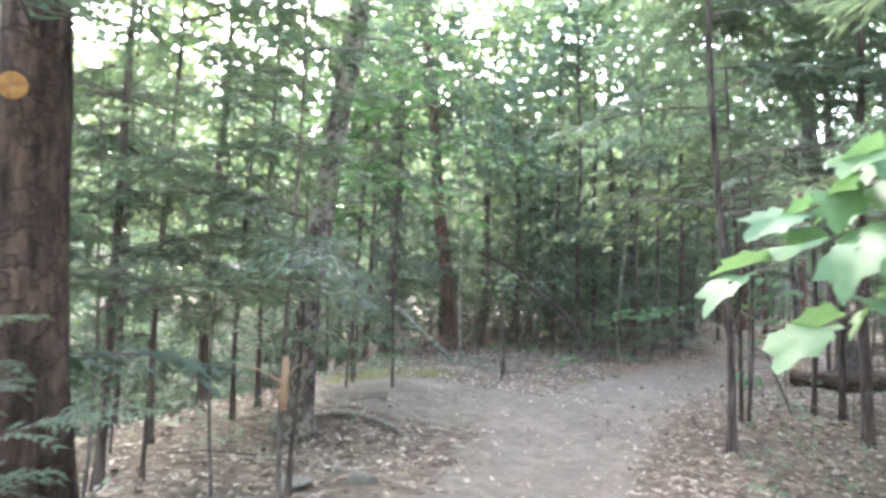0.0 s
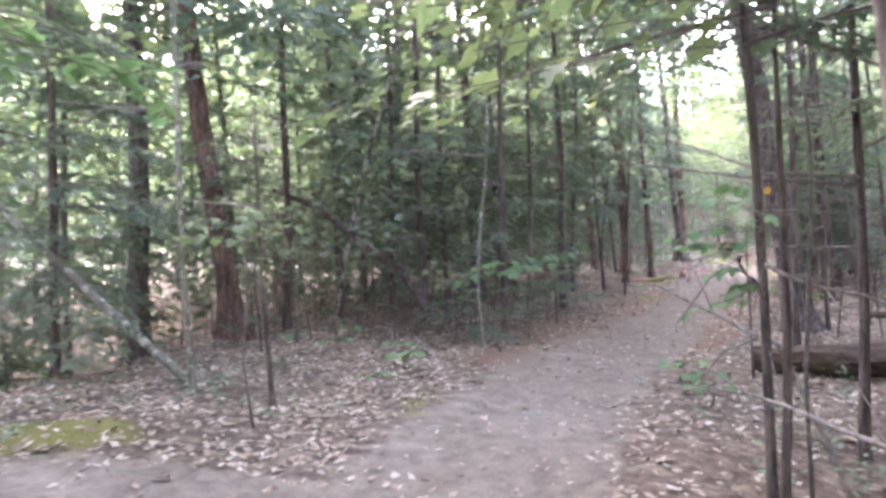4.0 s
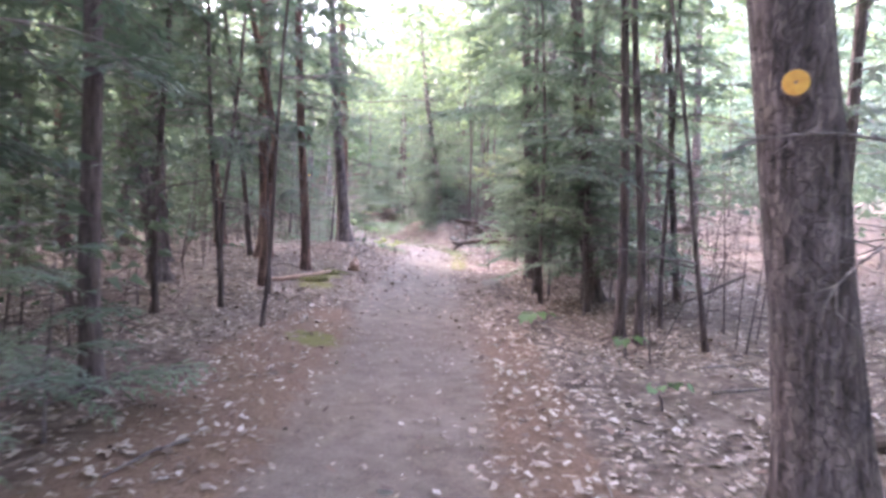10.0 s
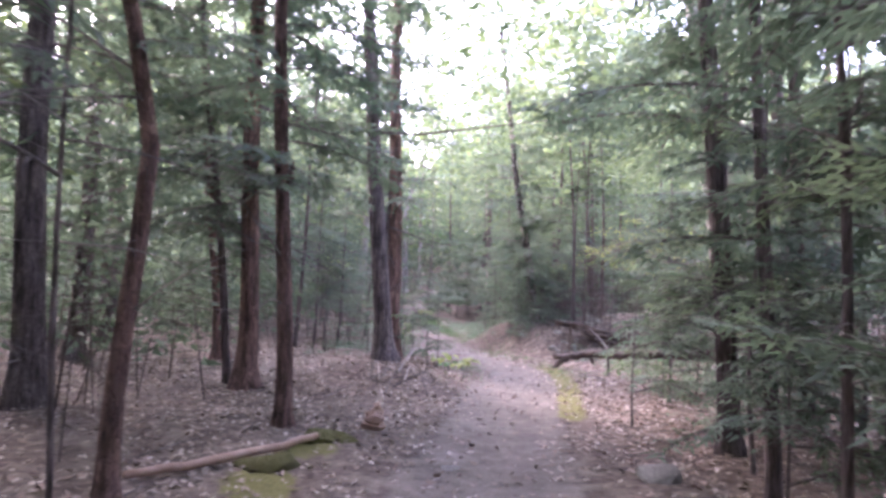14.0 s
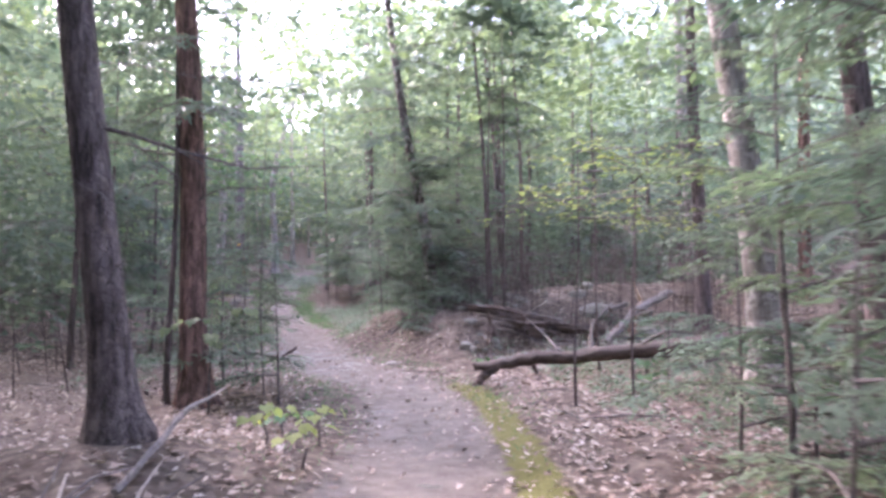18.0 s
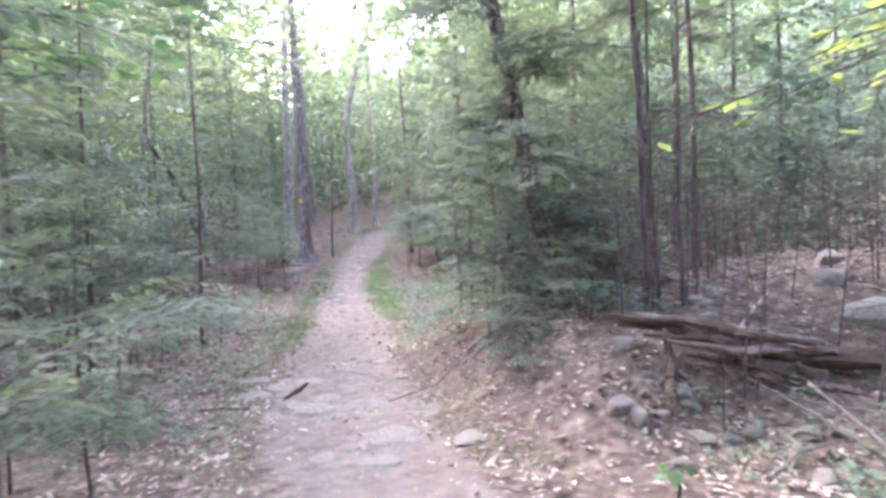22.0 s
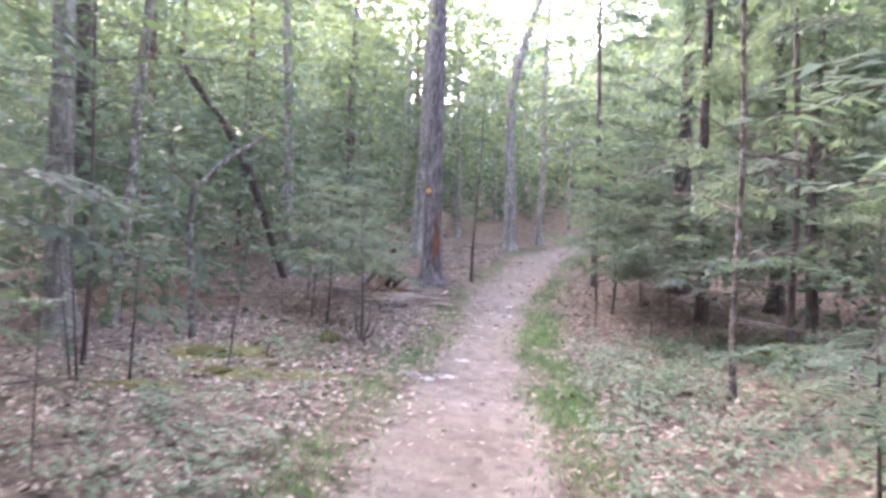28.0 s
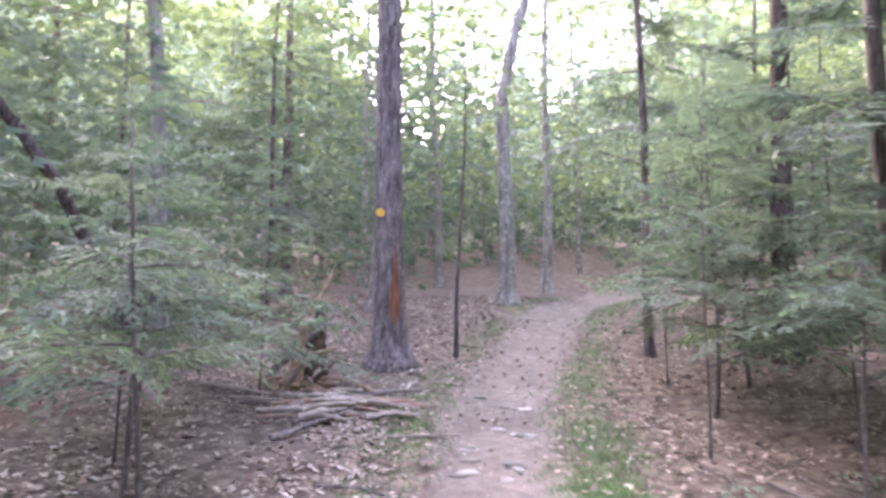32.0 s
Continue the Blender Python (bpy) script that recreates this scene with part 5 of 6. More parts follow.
tagged(new("backdrop", mesh_of("backdrop", verts, faces, DISTANCE)), "hazy green distance of the forest", "forest", kind="structure")
for ob in sum(PATTERNS.values(), []) + sum(NEAR_PATTERNS.values(), []):
    for o in (*ob.children_recursive, ob):
        bpy.data.objects.remove(o)


# ---- fallen leaves, grass and low plants: what nobody could count ----
lit = np.random.default_rng(11)


def scatter(n, half_width, keep_chance):
    """Places beside the trail, kept by a chance that depends on the place."""
    y = lit.uniform(-8, 53, n)
    s = lit.uniform(-1, 1, n) * half_width
    x = trail_x(y) + s * 1.08
    keep = lit.random(n) < keep_chance(x, y, off_trail(x, y))
    return x[keep], y[keep]


def leaf_chance(x, y, s):
    earth, moss, needles = cover(x, y)
    return (1 - 0.8 * earth) * (1 - 0.75 * moss) * (1 - 0.45 * needles) * (0.35 + 0.65 * (np.sin(1.9 * x + 0.7 * y) * np.sin(1.3 * y - x) > -0.5)) * np.clip(1.25 - np.abs(s) / 9, 0.25, 1) * (1 - 0.6 * smooth(29, 32, y) * np.exp(-(((np.abs(s) - trail_half(y) - 0.26) / 0.27) ** 2)))


x, y = scatter(170000, 8.0, leaf_chance)
n = len(x)
turn, size = lit.uniform(0, 2 * math.pi, n), lit.uniform(0.03, 0.085, n)
way = np.stack([np.cos(turn), np.sin(turn), lit.uniform(-0.25, 0.35, n)], 1)
up = np.stack([lit.uniform(-0.6, 0.6, n), lit.uniform(-0.6, 0.6, n), np.ones(n)], 1)
litter = blades(np.stack([x, y, height(x, y) + lit.uniform(0.004, 0.022, n)], 1), way, up, size, size * lit.uniform(0.5, 0.8, n))
litter[:, 2, 2] += lit.uniform(-0.005, 0.02, n)
tagged(new("leaf_litter", quad_mesh("leaf_litter", litter, DRY)), "dry tan and brown fallen leaves on the forest floor", "leaves", kind="stuff")


def oak_leaves(x, y, size):
    """Curled lobed leaves, eight corners each, lying as they fell."""
    n = len(x)
    outline = np.array([(0.0, 0.03), (0.22, 0.2), (0.4, 0.13), (0.62, 0.3), (1.0, 0.0), (0.66, -0.28), (0.42, -0.14), (0.2, -0.2)])
    u = outline[None, :, 0] * (1 + lit.normal(0, 0.08, (n, 8)))
    v = outline[None, :, 1] * lit.uniform(0.8, 1.4, n)[:, None] * (1 + lit.normal(0, 0.15, (n, 8)))
    a = lit.uniform(0, 2 * math.pi, n)[:, None]
    px, py = size[:, None] * (u * np.cos(a) - v * np.sin(a)), size[:, None] * (u * np.sin(a) + v * np.cos(a))
    curl = size[:, None] * (lit.uniform(-0.2, 1.1, n)[:, None] * v**2 * 2.0 + lit.uniform(-0.08, 0.2, n)[:, None] * u + lit.uniform(-0.12, 0.2, n)[:, None] * u**2)
    z = height(x, y)[:, None] + lit.uniform(0.006, 0.022, n)[:, None] + np.maximum(curl, -0.012)
    return np.stack([x[:, None] + px, y[:, None] + py, z], -1)


def oak_chance(x, y, s):
    bank = 1.0 * smooth(-0.5, 1.5, y) * (1 - smooth(7, 9, y)) * (s < 0) + 0.25 * smooth(6, 8, y) * (1 - smooth(15, 18, y)) + 0.6 * smooth(16, 19, y) * (1 - smooth(26, 29, y)) * (s > 0) + 0.6 * smooth(36, 39, y) * (s < 0)
    return leaf_chance(x, y, s) * (1 - 0.75 * cover(x, y)[0]) * np.clip(0.35 + bank, 0, 1) * (1 - 0.5 * smooth(24, 28, y) * (1 - smooth(35, 38, y) * (s < 0))) * np.clip(1.3 - np.abs(s) / 6, 0.1, 1)


x, y = scatter(150000, 6.5, oak_chance)
tagged(new("oak_leaves", quad_mesh("oak_leaves", oak_leaves(x, y, lit.uniform(0.04, 0.09, len(x))), OAK)), "curled pale-tan oak leaves lying on the litter", "leaves", kind="stuff")


def grass_chance(x, y, s):
    verge = np.exp(-(((np.abs(s) - trail_half(y) - 0.26) / 0.28) ** 2))
    return verge * (np.where(s > 0, 0.9 * smooth(33.0, 38, y), 0.35 * smooth(30.5, 34.5, y)) * (1 - 0.75 * smooth(43, 46, y)) + 0.12 * smooth(20, 26, y)) * np.clip(0.65 + 0.55 * np.sin(2.3 * y + s) * np.sin(0.9 * y + 3 * s), 0.25, 0.95)


x, y = scatter(1500000, 2.6, grass_chance)
n = len(x)
turn = lit.uniform(0, 2 * math.pi, n)
way = np.stack([0.6 * np.cos(turn), 0.6 * np.sin(turn), lit.uniform(0.5, 1.2, n)], 1)
grass = blades(np.stack([x, y, height(x, y) - 0.01], 1), way, np.stack([np.cos(turn + 1.5), np.sin(turn + 1.5), np.zeros(n)], 1), lit.uniform(0.03, 0.09, n), lit.uniform(0.005, 0.010, n), 0.3)
tagged(new("grass", quad_mesh("grass", grass, GRASS)), "short thin green grass along the trail's edge", "grass", kind="stuff")


def herb_chance(x, y, s):
    earth, moss, needles = cover(x, y)
    patch = np.sin(1.7 * x + 2.1) * np.sin(1.4 * y + 0.6 * x) > 0.25
    right = smooth(0.8, 1.3, s) * (1 - smooth(3.6, 5.4, s)) * smooth(29.5, 31.5, y) * (1 - smooth(39.5, 42, y))
    left = smooth(0.9, 1.4, -s) * (1 - smooth(2.6, 4.2, -s)) * smooth(26, 29, y) * (1 - smooth(38, 41, y)) * 0.6
    slope = smooth(1.6, 2.6, s) * (1 - smooth(5, 7, s)) * smooth(17, 19, y) * (1 - smooth(26, 28, y)) * 0.7
    start = (smooth(1.2, 1.6, s) * (1 - smooth(3, 4, s)) + smooth(1.5, 2.2, -s) * (1 - smooth(3.5, 5, -s))) * smooth(-6, -4, y) * (1 - smooth(5, 8, y)) * 0.1
    return (1 - earth) * np.where(patch, 0.85, np.where(s > 0, 0.4, 0.2)) * (right + left + slope + start)


x, y = scatter(100000, 7.0, herb_chance)
per = 9
tall = np.repeat(lit.uniform(0.05, 0.24, len(x)), per)
x, y = np.repeat(x, per), np.repeat(y, per)
n = len(x)
turn, up_stem = lit.uniform(0, 2 * math.pi, n), lit.uniform(0.25, 1.0, n)
reach = lit.uniform(0.0, 0.09, n)
at = np.stack([x + reach * np.cos(turn), y + reach * np.sin(turn), height(x, y) + tall * up_stem], 1)
herbs = blades(at, np.stack([np.cos(turn), np.sin(turn), lit.uniform(-0.5, 0.25, n)], 1), np.stack([lit.uniform(-0.5, 0.5, n), lit.uniform(-0.5, 0.5, n), np.ones(n)], 1), lit.uniform(0.035, 0.085, n), lit.uniform(0.022, 0.045, n))
stems = blades(np.stack([x, y, height(x, y) - 0.01], 1)[::per], np.stack([lit.normal(0, 0.15, n), lit.normal(0, 0.15, n), np.ones(n)], 1)[::per], np.tile((1.0, 0.3, 0.0), (n // per, 1)), tall[::per], np.full(n // per, 0.005), 0.1)
herbs = np.concatenate([herbs, stems])
tagged(new("ground_cover", quad_mesh("ground_cover", herbs, HERB)), "low pale-green blueberry-like plants covering the ground", "plants", kind="stuff")


# ---- single things on and beside the trail ----
def wood(name, points, radii, material, label, category, rough=0.12, sides=9, rest=None, group=""):
    """A fallen log, branch or stick through points; rest: the parts to add, each (name, points, radii, material)."""
    p0 = Vector(points[0])
    root = thing(name, Matrix.Translation(p0), label, category, group)
    for part_name, pts, rad, m in [("stem", points, radii, material)] + list(rest or []):
        line = np.array(pts, float) - np.array(p0)
        fine = np.linspace(0, len(line) - 1, max(2, (len(line) - 1) * 5 + 1))
        bent = np.stack([np.interp(fine, range(len(line)), line[:, k]) for k in range(3)], 1)
        thick = np.interp(fine, range(len(line)), rad)
        bent[1:-1] += rng.normal(0, 0.25, (len(bent) - 2, 3)) * np.minimum(thick[1:-1], 0.03)[:, None]
        v, f = tube(bent, thick, sides if max(rad) > 0.03 else 6, rough)
        link(part_name, mesh_of(part_name, v, f, m, soft=rough < 0.1), root)
    return root


def g(x, y, up=0.0):
    return (x, y, on_ground(x, y) + up)


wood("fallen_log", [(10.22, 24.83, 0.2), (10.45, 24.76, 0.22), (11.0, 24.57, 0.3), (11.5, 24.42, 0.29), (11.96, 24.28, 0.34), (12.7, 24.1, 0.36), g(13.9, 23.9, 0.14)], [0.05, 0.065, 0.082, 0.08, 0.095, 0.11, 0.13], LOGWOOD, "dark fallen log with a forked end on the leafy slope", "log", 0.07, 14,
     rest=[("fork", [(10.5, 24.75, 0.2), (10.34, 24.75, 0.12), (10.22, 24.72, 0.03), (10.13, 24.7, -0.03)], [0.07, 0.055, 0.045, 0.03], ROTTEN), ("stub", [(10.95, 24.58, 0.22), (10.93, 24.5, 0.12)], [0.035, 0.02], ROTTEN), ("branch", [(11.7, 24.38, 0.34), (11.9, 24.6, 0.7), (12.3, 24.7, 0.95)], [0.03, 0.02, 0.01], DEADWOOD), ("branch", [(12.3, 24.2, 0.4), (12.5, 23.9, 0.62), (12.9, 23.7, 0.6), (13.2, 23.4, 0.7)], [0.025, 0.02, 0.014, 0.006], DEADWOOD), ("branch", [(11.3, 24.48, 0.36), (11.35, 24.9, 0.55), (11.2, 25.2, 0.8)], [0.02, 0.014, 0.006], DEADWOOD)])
sheaf = np.random.default_rng(8)
slabs_of_log = []
for k in range(9):
    u = k / 8
    p = np.array((11.5, 27.6, 0.9)) * (1 - u) + np.array((12.5, 27.1, 0.2)) * u + sheaf.normal(0, 0.04, 3)
    q = np.array((13.0, 27.05, 0.56)) * (1 - u) + np.array((13.1, 26.6, 0.1)) * u + sheaf.normal(0, 0.06, 3)
    w = sheaf.uniform(0.028, 0.06)
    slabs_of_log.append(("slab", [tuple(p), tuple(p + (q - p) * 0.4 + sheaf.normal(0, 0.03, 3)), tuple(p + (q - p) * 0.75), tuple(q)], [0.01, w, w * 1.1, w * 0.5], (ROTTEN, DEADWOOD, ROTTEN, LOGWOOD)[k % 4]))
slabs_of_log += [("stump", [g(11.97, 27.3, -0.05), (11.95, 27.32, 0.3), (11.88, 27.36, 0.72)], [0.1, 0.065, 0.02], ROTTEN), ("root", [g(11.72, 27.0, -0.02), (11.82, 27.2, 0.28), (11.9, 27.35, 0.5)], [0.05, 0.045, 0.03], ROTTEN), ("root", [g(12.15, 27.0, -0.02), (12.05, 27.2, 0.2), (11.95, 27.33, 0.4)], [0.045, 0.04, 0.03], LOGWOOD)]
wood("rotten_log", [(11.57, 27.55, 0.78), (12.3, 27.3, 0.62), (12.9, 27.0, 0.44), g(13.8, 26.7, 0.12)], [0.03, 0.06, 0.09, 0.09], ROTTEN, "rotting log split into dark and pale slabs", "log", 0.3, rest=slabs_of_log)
wood("fallen_log", [g(2.55, 5.45, 0.14), g(3.3, 5.2, 0.17), g(4.3, 4.9, 0.17)], [0.13, 0.16, 0.17], ROTTEN, "short dark rotting log among dead branches", "log", 0.2)
wood("fallen_log", [g(5.35, 8.8, 0.05), g(6.1, 8.55, 0.06), g(7.2, 8.3, 0.07)], [0.05, 0.06, 0.065], ROTTEN, "thin mossy fallen log behind the marked pine", "log")
wood("fallen_log", [g(13.2, 25.9, 0.1), (13.9, 26.0, 0.75), (15.0, 26.4, 1.0)], [0.05, 0.06, 0.07], DEADWOOD, "grey fallen limb propped on the slope", "log")
wood("fallen_log", [g(8.3, 9.6, 0.08), g(9.6, 9.9, 0.1)], [0.06, 0.05], DEADWOOD, "grey fallen log on the hillside", "log")
wood("fallen_log", [g(14.7, 24.4, 0.15), (15.9, 23.5, 0.72), (17.2, 22.6, 0.95)], [0.08, 0.09, 0.09], ROTTEN, "dark fallen log lying across the hillside", "log", 0.15)
wood("broken_root", [g(13.9, 26.15, 0.0), (14.0, 26.2, 0.55), (14.25, 26.3, 0.9), (14.2, 26.4, 1.2)], [0.09, 0.06, 0.035, 0.015], BARE, "curved pale root of a torn stump on the slope", "stump", 0.2, rest=[("slab", [(13.6, 26.3, 0.75), (13.95, 26.3, 0.85)], [0.05, 0.03], DEADWOOD)])
wood("dead_limb", [(6.86, 11.09, 0.86), (6.56, 11.21, 0.69), (6.32, 11.3, 0.58), g(6.1, 11.4, 0.02)], [0.016, 0.014, 0.01, 0.005], TWIG, "crooked dead branch propped against the saplings", "branch", rest=[("twig", [(6.56, 11.21, 0.69), (6.5, 11.1, 0.95)], [0.007, 0.002], TWIG)])
wood("leaning_birch", [(-2.9, 4.41, 0.1), (-3.8, 4.7, 0.75), (-4.85, 5.05, 1.5), (-5.9, 5.4, 2.3)], [0.045, 0.042, 0.035, 0.02], BARK_BIRCH, "fallen pale birch stem leaning up over the slope", "log")
wood("dead_tree", [g(-1.0, 8.45, 0.25), (-1.45, 8.65, 0.85), (-2.15, 8.9, 1.35), (-2.85, 9.1, 1.9), (-3.6, 9.2, 2.2)], [0.07, 0.065, 0.055, 0.05, 0.03], BARK_HEMLOCK, "dark dead trunk leaning in the thicket", "log")
wood("bare_stick", [g(3.25, 16.85, 0.04), g(3.9, 17.3, 0.05), g(4.62, 17.85, 0.06)], [0.028, 0.035, 0.03], BARE, "barkless reddish stick lying beside the moss", "stick", 0.08)
wood("broken_stump", [g(5.2, 18.4, -0.04), (5.22, 18.4, 0.2), (5.28, 18.42, 0.3)], [0.13, 0.09, 0.03], BARE, "small broken stump with pale splintered wood", "stump", 0.35)
wood("splintered_stump", [g(10.2, 45.4, -0.05), (10.22, 45.4, 0.85), (10.3, 45.38, 1.35)], [0.17, 0.13, 0.04], ROTTEN, "shattered dark stump beside the big pine", "stump", 0.25,
     rest=[("splinter", [(10.0, 44.95, 0.6), (10.15, 45.05, 1.15), (10.45, 45.15, 1.8)], [0.05, 0.045, 0.01], BARE), ("splinter", [(9.7, 45.1, 0.5), (10.0, 45.2, 0.85), (10.35, 45.3, 1.1)], [0.05, 0.06, 0.02], DEADWOOD), ("splinter", [(9.9, 44.8, 0.45), (10.2, 44.95, 0.75), (10.5, 44.9, 0.85)], [0.04, 0.05, 0.015], BARE)])
shards = np.random.default_rng(61)
for k in range(9):
    x, y = 10.05 + shards.normal(0, 0.22), 44.85 + shards.normal(0, 0.22)
    d = np.array([shards.normal(0.2, 0.6), shards.normal(0, 0.4), shards.uniform(0.15, 0.9)])
    d *= shards.uniform(0.3, 0.75) / np.linalg.norm(d)
    p = np.array(g(x, y, 0.02))
    w = shards.uniform(0.03, 0.07)
    wood("wood_shard", [tuple(p), tuple(p + 0.5 * d + shards.normal(0, 0.02, 3)), tuple(p + d)], [w, w * 0.9, w * 0.15], (PALE_WOOD, BARE, ROTTEN)[k % 3], "torn shard of the shattered stump lying at its foot", "wood", 0.3, group="shards of the stump")
wood("dead_branch", [g(1.95, 2.3, 0.02), (1.68, 2.5, 0.72), (1.4, 2.85, 0.88), (1.1, 3.14, 1.05)], [0.02, 0.017, 0.012, 0.006], DEADWOOD, "grey dead branch sticking out towards the trail", "branch",
     rest=[("twig", [(1.6, 2.6, 0.76), (1.5, 3.0, 0.6), (1.45, 3.2, 0.42)], [0.009, 0.006, 0.003], DEADWOOD), ("twig", [(1.4, 2.85, 0.88), (1.3, 2.9, 1.15)], [0.006, 0.002], DEADWOOD)])
for k, (a, b, c, w) in enumerate((((2.27, 2.75, 1.70), (1.73, 2.74, 1.75), (0.85, 3.42, 1.95), 0.016), ((2.27, 2.75, 1.75), (1.67, 2.62, 1.78), (0.92, 3.45, 2.25), 0.014), ((2.26, 2.75, 1.3), (1.8, 2.9, 1.32), (1.3, 3.3, 1.2), 0.011))):
    wood("dead_limb", [a, b, c], [w, w * 0.7, w * 0.25], DEADWOOD if k else TWIG, "long bare limb reaching towards the trail", "branch")
wood("dead_limb", [(6.0, 21.98, 2.35), (6.4, 21.7, 2.2), (6.85, 21.68, 2.1), (7.3, 21.5, 2.12)], [0.016, 0.012, 0.008, 0.003], TWIG, "thin bare limb hanging from the dark pine", "branch", rest=[("twig", [(6.4, 21.7, 2.2), (6.7, 21.5, 2.0)], [0.006, 0.002], TWIG)])
wood("dead_limb", [(4.1, 21.3, 3.75), (5.1, 21.6, 3.62), (6.1, 20.6, 3.45), (7.4, 19.3, 3.5)], [0.03, 0.024, 0.016, 0.005], TWIG, "long dark limb reaching over the trail", "branch", rest=[("twig", [(5.1, 21.6, 3.62), (5.6, 21.0, 3.0)], [0.01, 0.003], TWIG), ("twig", [(6.1, 20.6, 3.45), (6.5, 20.6, 3.8)], [0.008, 0.002], TWIG)])
wood("bent_sapling", [g(7.75, 40.17, -0.02), (7.7, 40.2, 0.8), (7.62, 40.25, 1.5), (7.68, 40.25, 1.95), (8.1, 40.35, 2.4), (8.5, 40.45, 2.68), (9.0, 40.5, 2.66)], [0.05, 0.046, 0.042, 0.038, 0.03, 0.022, 0.01], BARK_BIRCH, "pale sapling bent over in an arch", "young tree", 0.06, rest=[("branch", [(7.62, 40.25, 1.5), (7.9, 40.0, 1.62), (8.25, 39.8, 1.6)], [0.012, 0.008, 0.003], TWIG), ("branch", [(7.68, 40.25, 1.95), (7.4, 40.0, 2.2), (7.2, 39.9, 2.5)], [0.012, 0.008, 0.003], TWIG), ("branch", [(8.1, 40.35, 2.4), (8.4, 40.1, 2.3), (8.7, 39.9, 2.25)], [0.01, 0.006, 0.003], TWIG)])
for k, (x, y, z) in enumerate(((8.15, 39.85, 1.6), (7.75, 40.1, 1.55), (8.6, 39.95, 2.26))):
    link("leafy_branch", LEAFY[k], bpy.data.objects["bent_sapling"], "", Matrix.Translation((x - 7.75, y - 40.17, z - on_ground(7.75, 40.17))) @ Matrix.Rotation(-0.8 + k, 4, "Z") @ Matrix.Scale(0.4, 4))
wood("dead_tree", [g(8.0, 46.2, 0.0), (7.45, 44.9, 2.6), (7.1, 44.1, 3.4), (6.6, 43.2, 4.2)], [0.08, 0.07, 0.06, 0.05], BARK_HEMLOCK, "dark dead trunk leaning among the hemlocks", "log")
wood("snag", [(4.28, 18.68, 2.28), (4.33, 18.5, 2.42), (4.34, 18.46, 2.56)], [0.02, 0.035, 0.015], ROTTEN, "dark stub of a broken limb on the trunk", "branch", 0.3)
wood("fallen_stick", [g(6.05, 21.0, 0.05), g(6.5, 21.9, 0.22), (6.95, 23.2, 0.45)], [0.022, 0.018, 0.008], DEADWOOD, "pale stick leaning on the mound by the pine", "stick")
wood("fallen_branch", [g(9.0, 30.0, 0.02), g(9.16, 29.95, 0.12), (9.26, 29.93, 0.02)], [0.012, 0.03, 0.012], ROTTEN, "small charred stub of wood on the trail", "stick")
wood("fallen_branch", [g(10.9, 29.35, 0.03), g(11.6, 29.3, 0.16), g(12.3, 29.6, 0.1)], [0.02, 0.016, 0.006], DEADWOOD, "dead branch lying beside the trail", "branch")
pile = np.random.default_rng(3)
for k in range(44):
    x, y, a, n = 10.55 + pile.normal(0, 0.36), 44.15 + pile.normal(0, 0.45), pile.normal(0.1, 0.5), pile.uniform(0.2, 0.6)
    r = pile.uniform(0.012, 0.032)
    lift = r + 0.01 + 0.09 * (k > 14) * pile.random()
    p, q = (x - n * math.cos(a), y - n * math.sin(a)), (x + n * math.cos(a), y + n * math.sin(a))
    wood("stick", [g(*p, lift), g(x, y, lift + 0.02), g(*q, lift)], [r, r * 0.9, r * 0.5], (PALE_WOOD, DEADWOOD, PALE_WOOD, BARE)[k % 4], "pale broken stick in the heap by the trail", "stick", group="sticks in the heap")
for k in range(10):
    x, y, a, n = 5.8 + pile.normal(0, 0.25), 20.7 + pile.normal(0, 0.4), pile.uniform(-0.4, 1.6), pile.uniform(0.15, 0.4)
    r = pile.uniform(0.006, 0.014)
    p, q = (x - n * math.cos(a), y - n * math.sin(a)), (x + n * math.cos(a), y + n * math.sin(a))
    wood("stick", [g(*p, r + 0.01), g(x, y, r + 0.08), g(*q, r + pile.uniform(0.02, 0.2))], [r, r * 0.8, r * 0.4], (DEADWOOD, PALE_WOOD, TWIG)[k % 3], "dead branch in the brush at the pine's foot", "stick", group="brush at the pine's foot")
for k in range(22):
    x, y, a, n = 13.0 + pile.normal(0, 0.8), 25.6 + pile.normal(0, 0.7), pile.uniform(0, 6.28), pile.uniform(0.25, 0.8)
    r = pile.uniform(0.007, 0.02)
    p, q = (x - n * math.cos(a), y - n * math.sin(a)), (x + n * math.cos(a), y + n * math.sin(a))
    wood("stick", [g(*p, r + 0.01), g(x, y, r + 0.1), g(*q, r + pile.uniform(0.02, 0.25))], [r, r * 0.8, r * 0.4], (DEADWOOD, PALE_WOOD, TWIG)[k % 3], "dead branch lying on the slope above the log", "stick", group="branches on the slope")
for k in range(70):
    y = pile.uniform(-4, 48)
    s = pile.choice((-1, 1)) * pile.uniform(0.75, 4.5)
    x, a, n, r = float(trail_x(y)) + s, pile.uniform(0, 6.28), pile.uniform(0.15, 0.6), pile.uniform(0.004, 0.014)
    p, q = (x - n * math.cos(a), y - n * math.sin(a)), (x + n * math.cos(a), y + n * math.sin(a))
    wood("stick", [g(*p, r + 0.006), g(x, y, r + 0.03), g(*q, r + 0.01)], [r, r * 0.8, r * 0.4], (DEADWOOD, TWIG)[k % 2], "thin dead stick lying on the leaf litter", "stick", group="sticks on the forest floor")


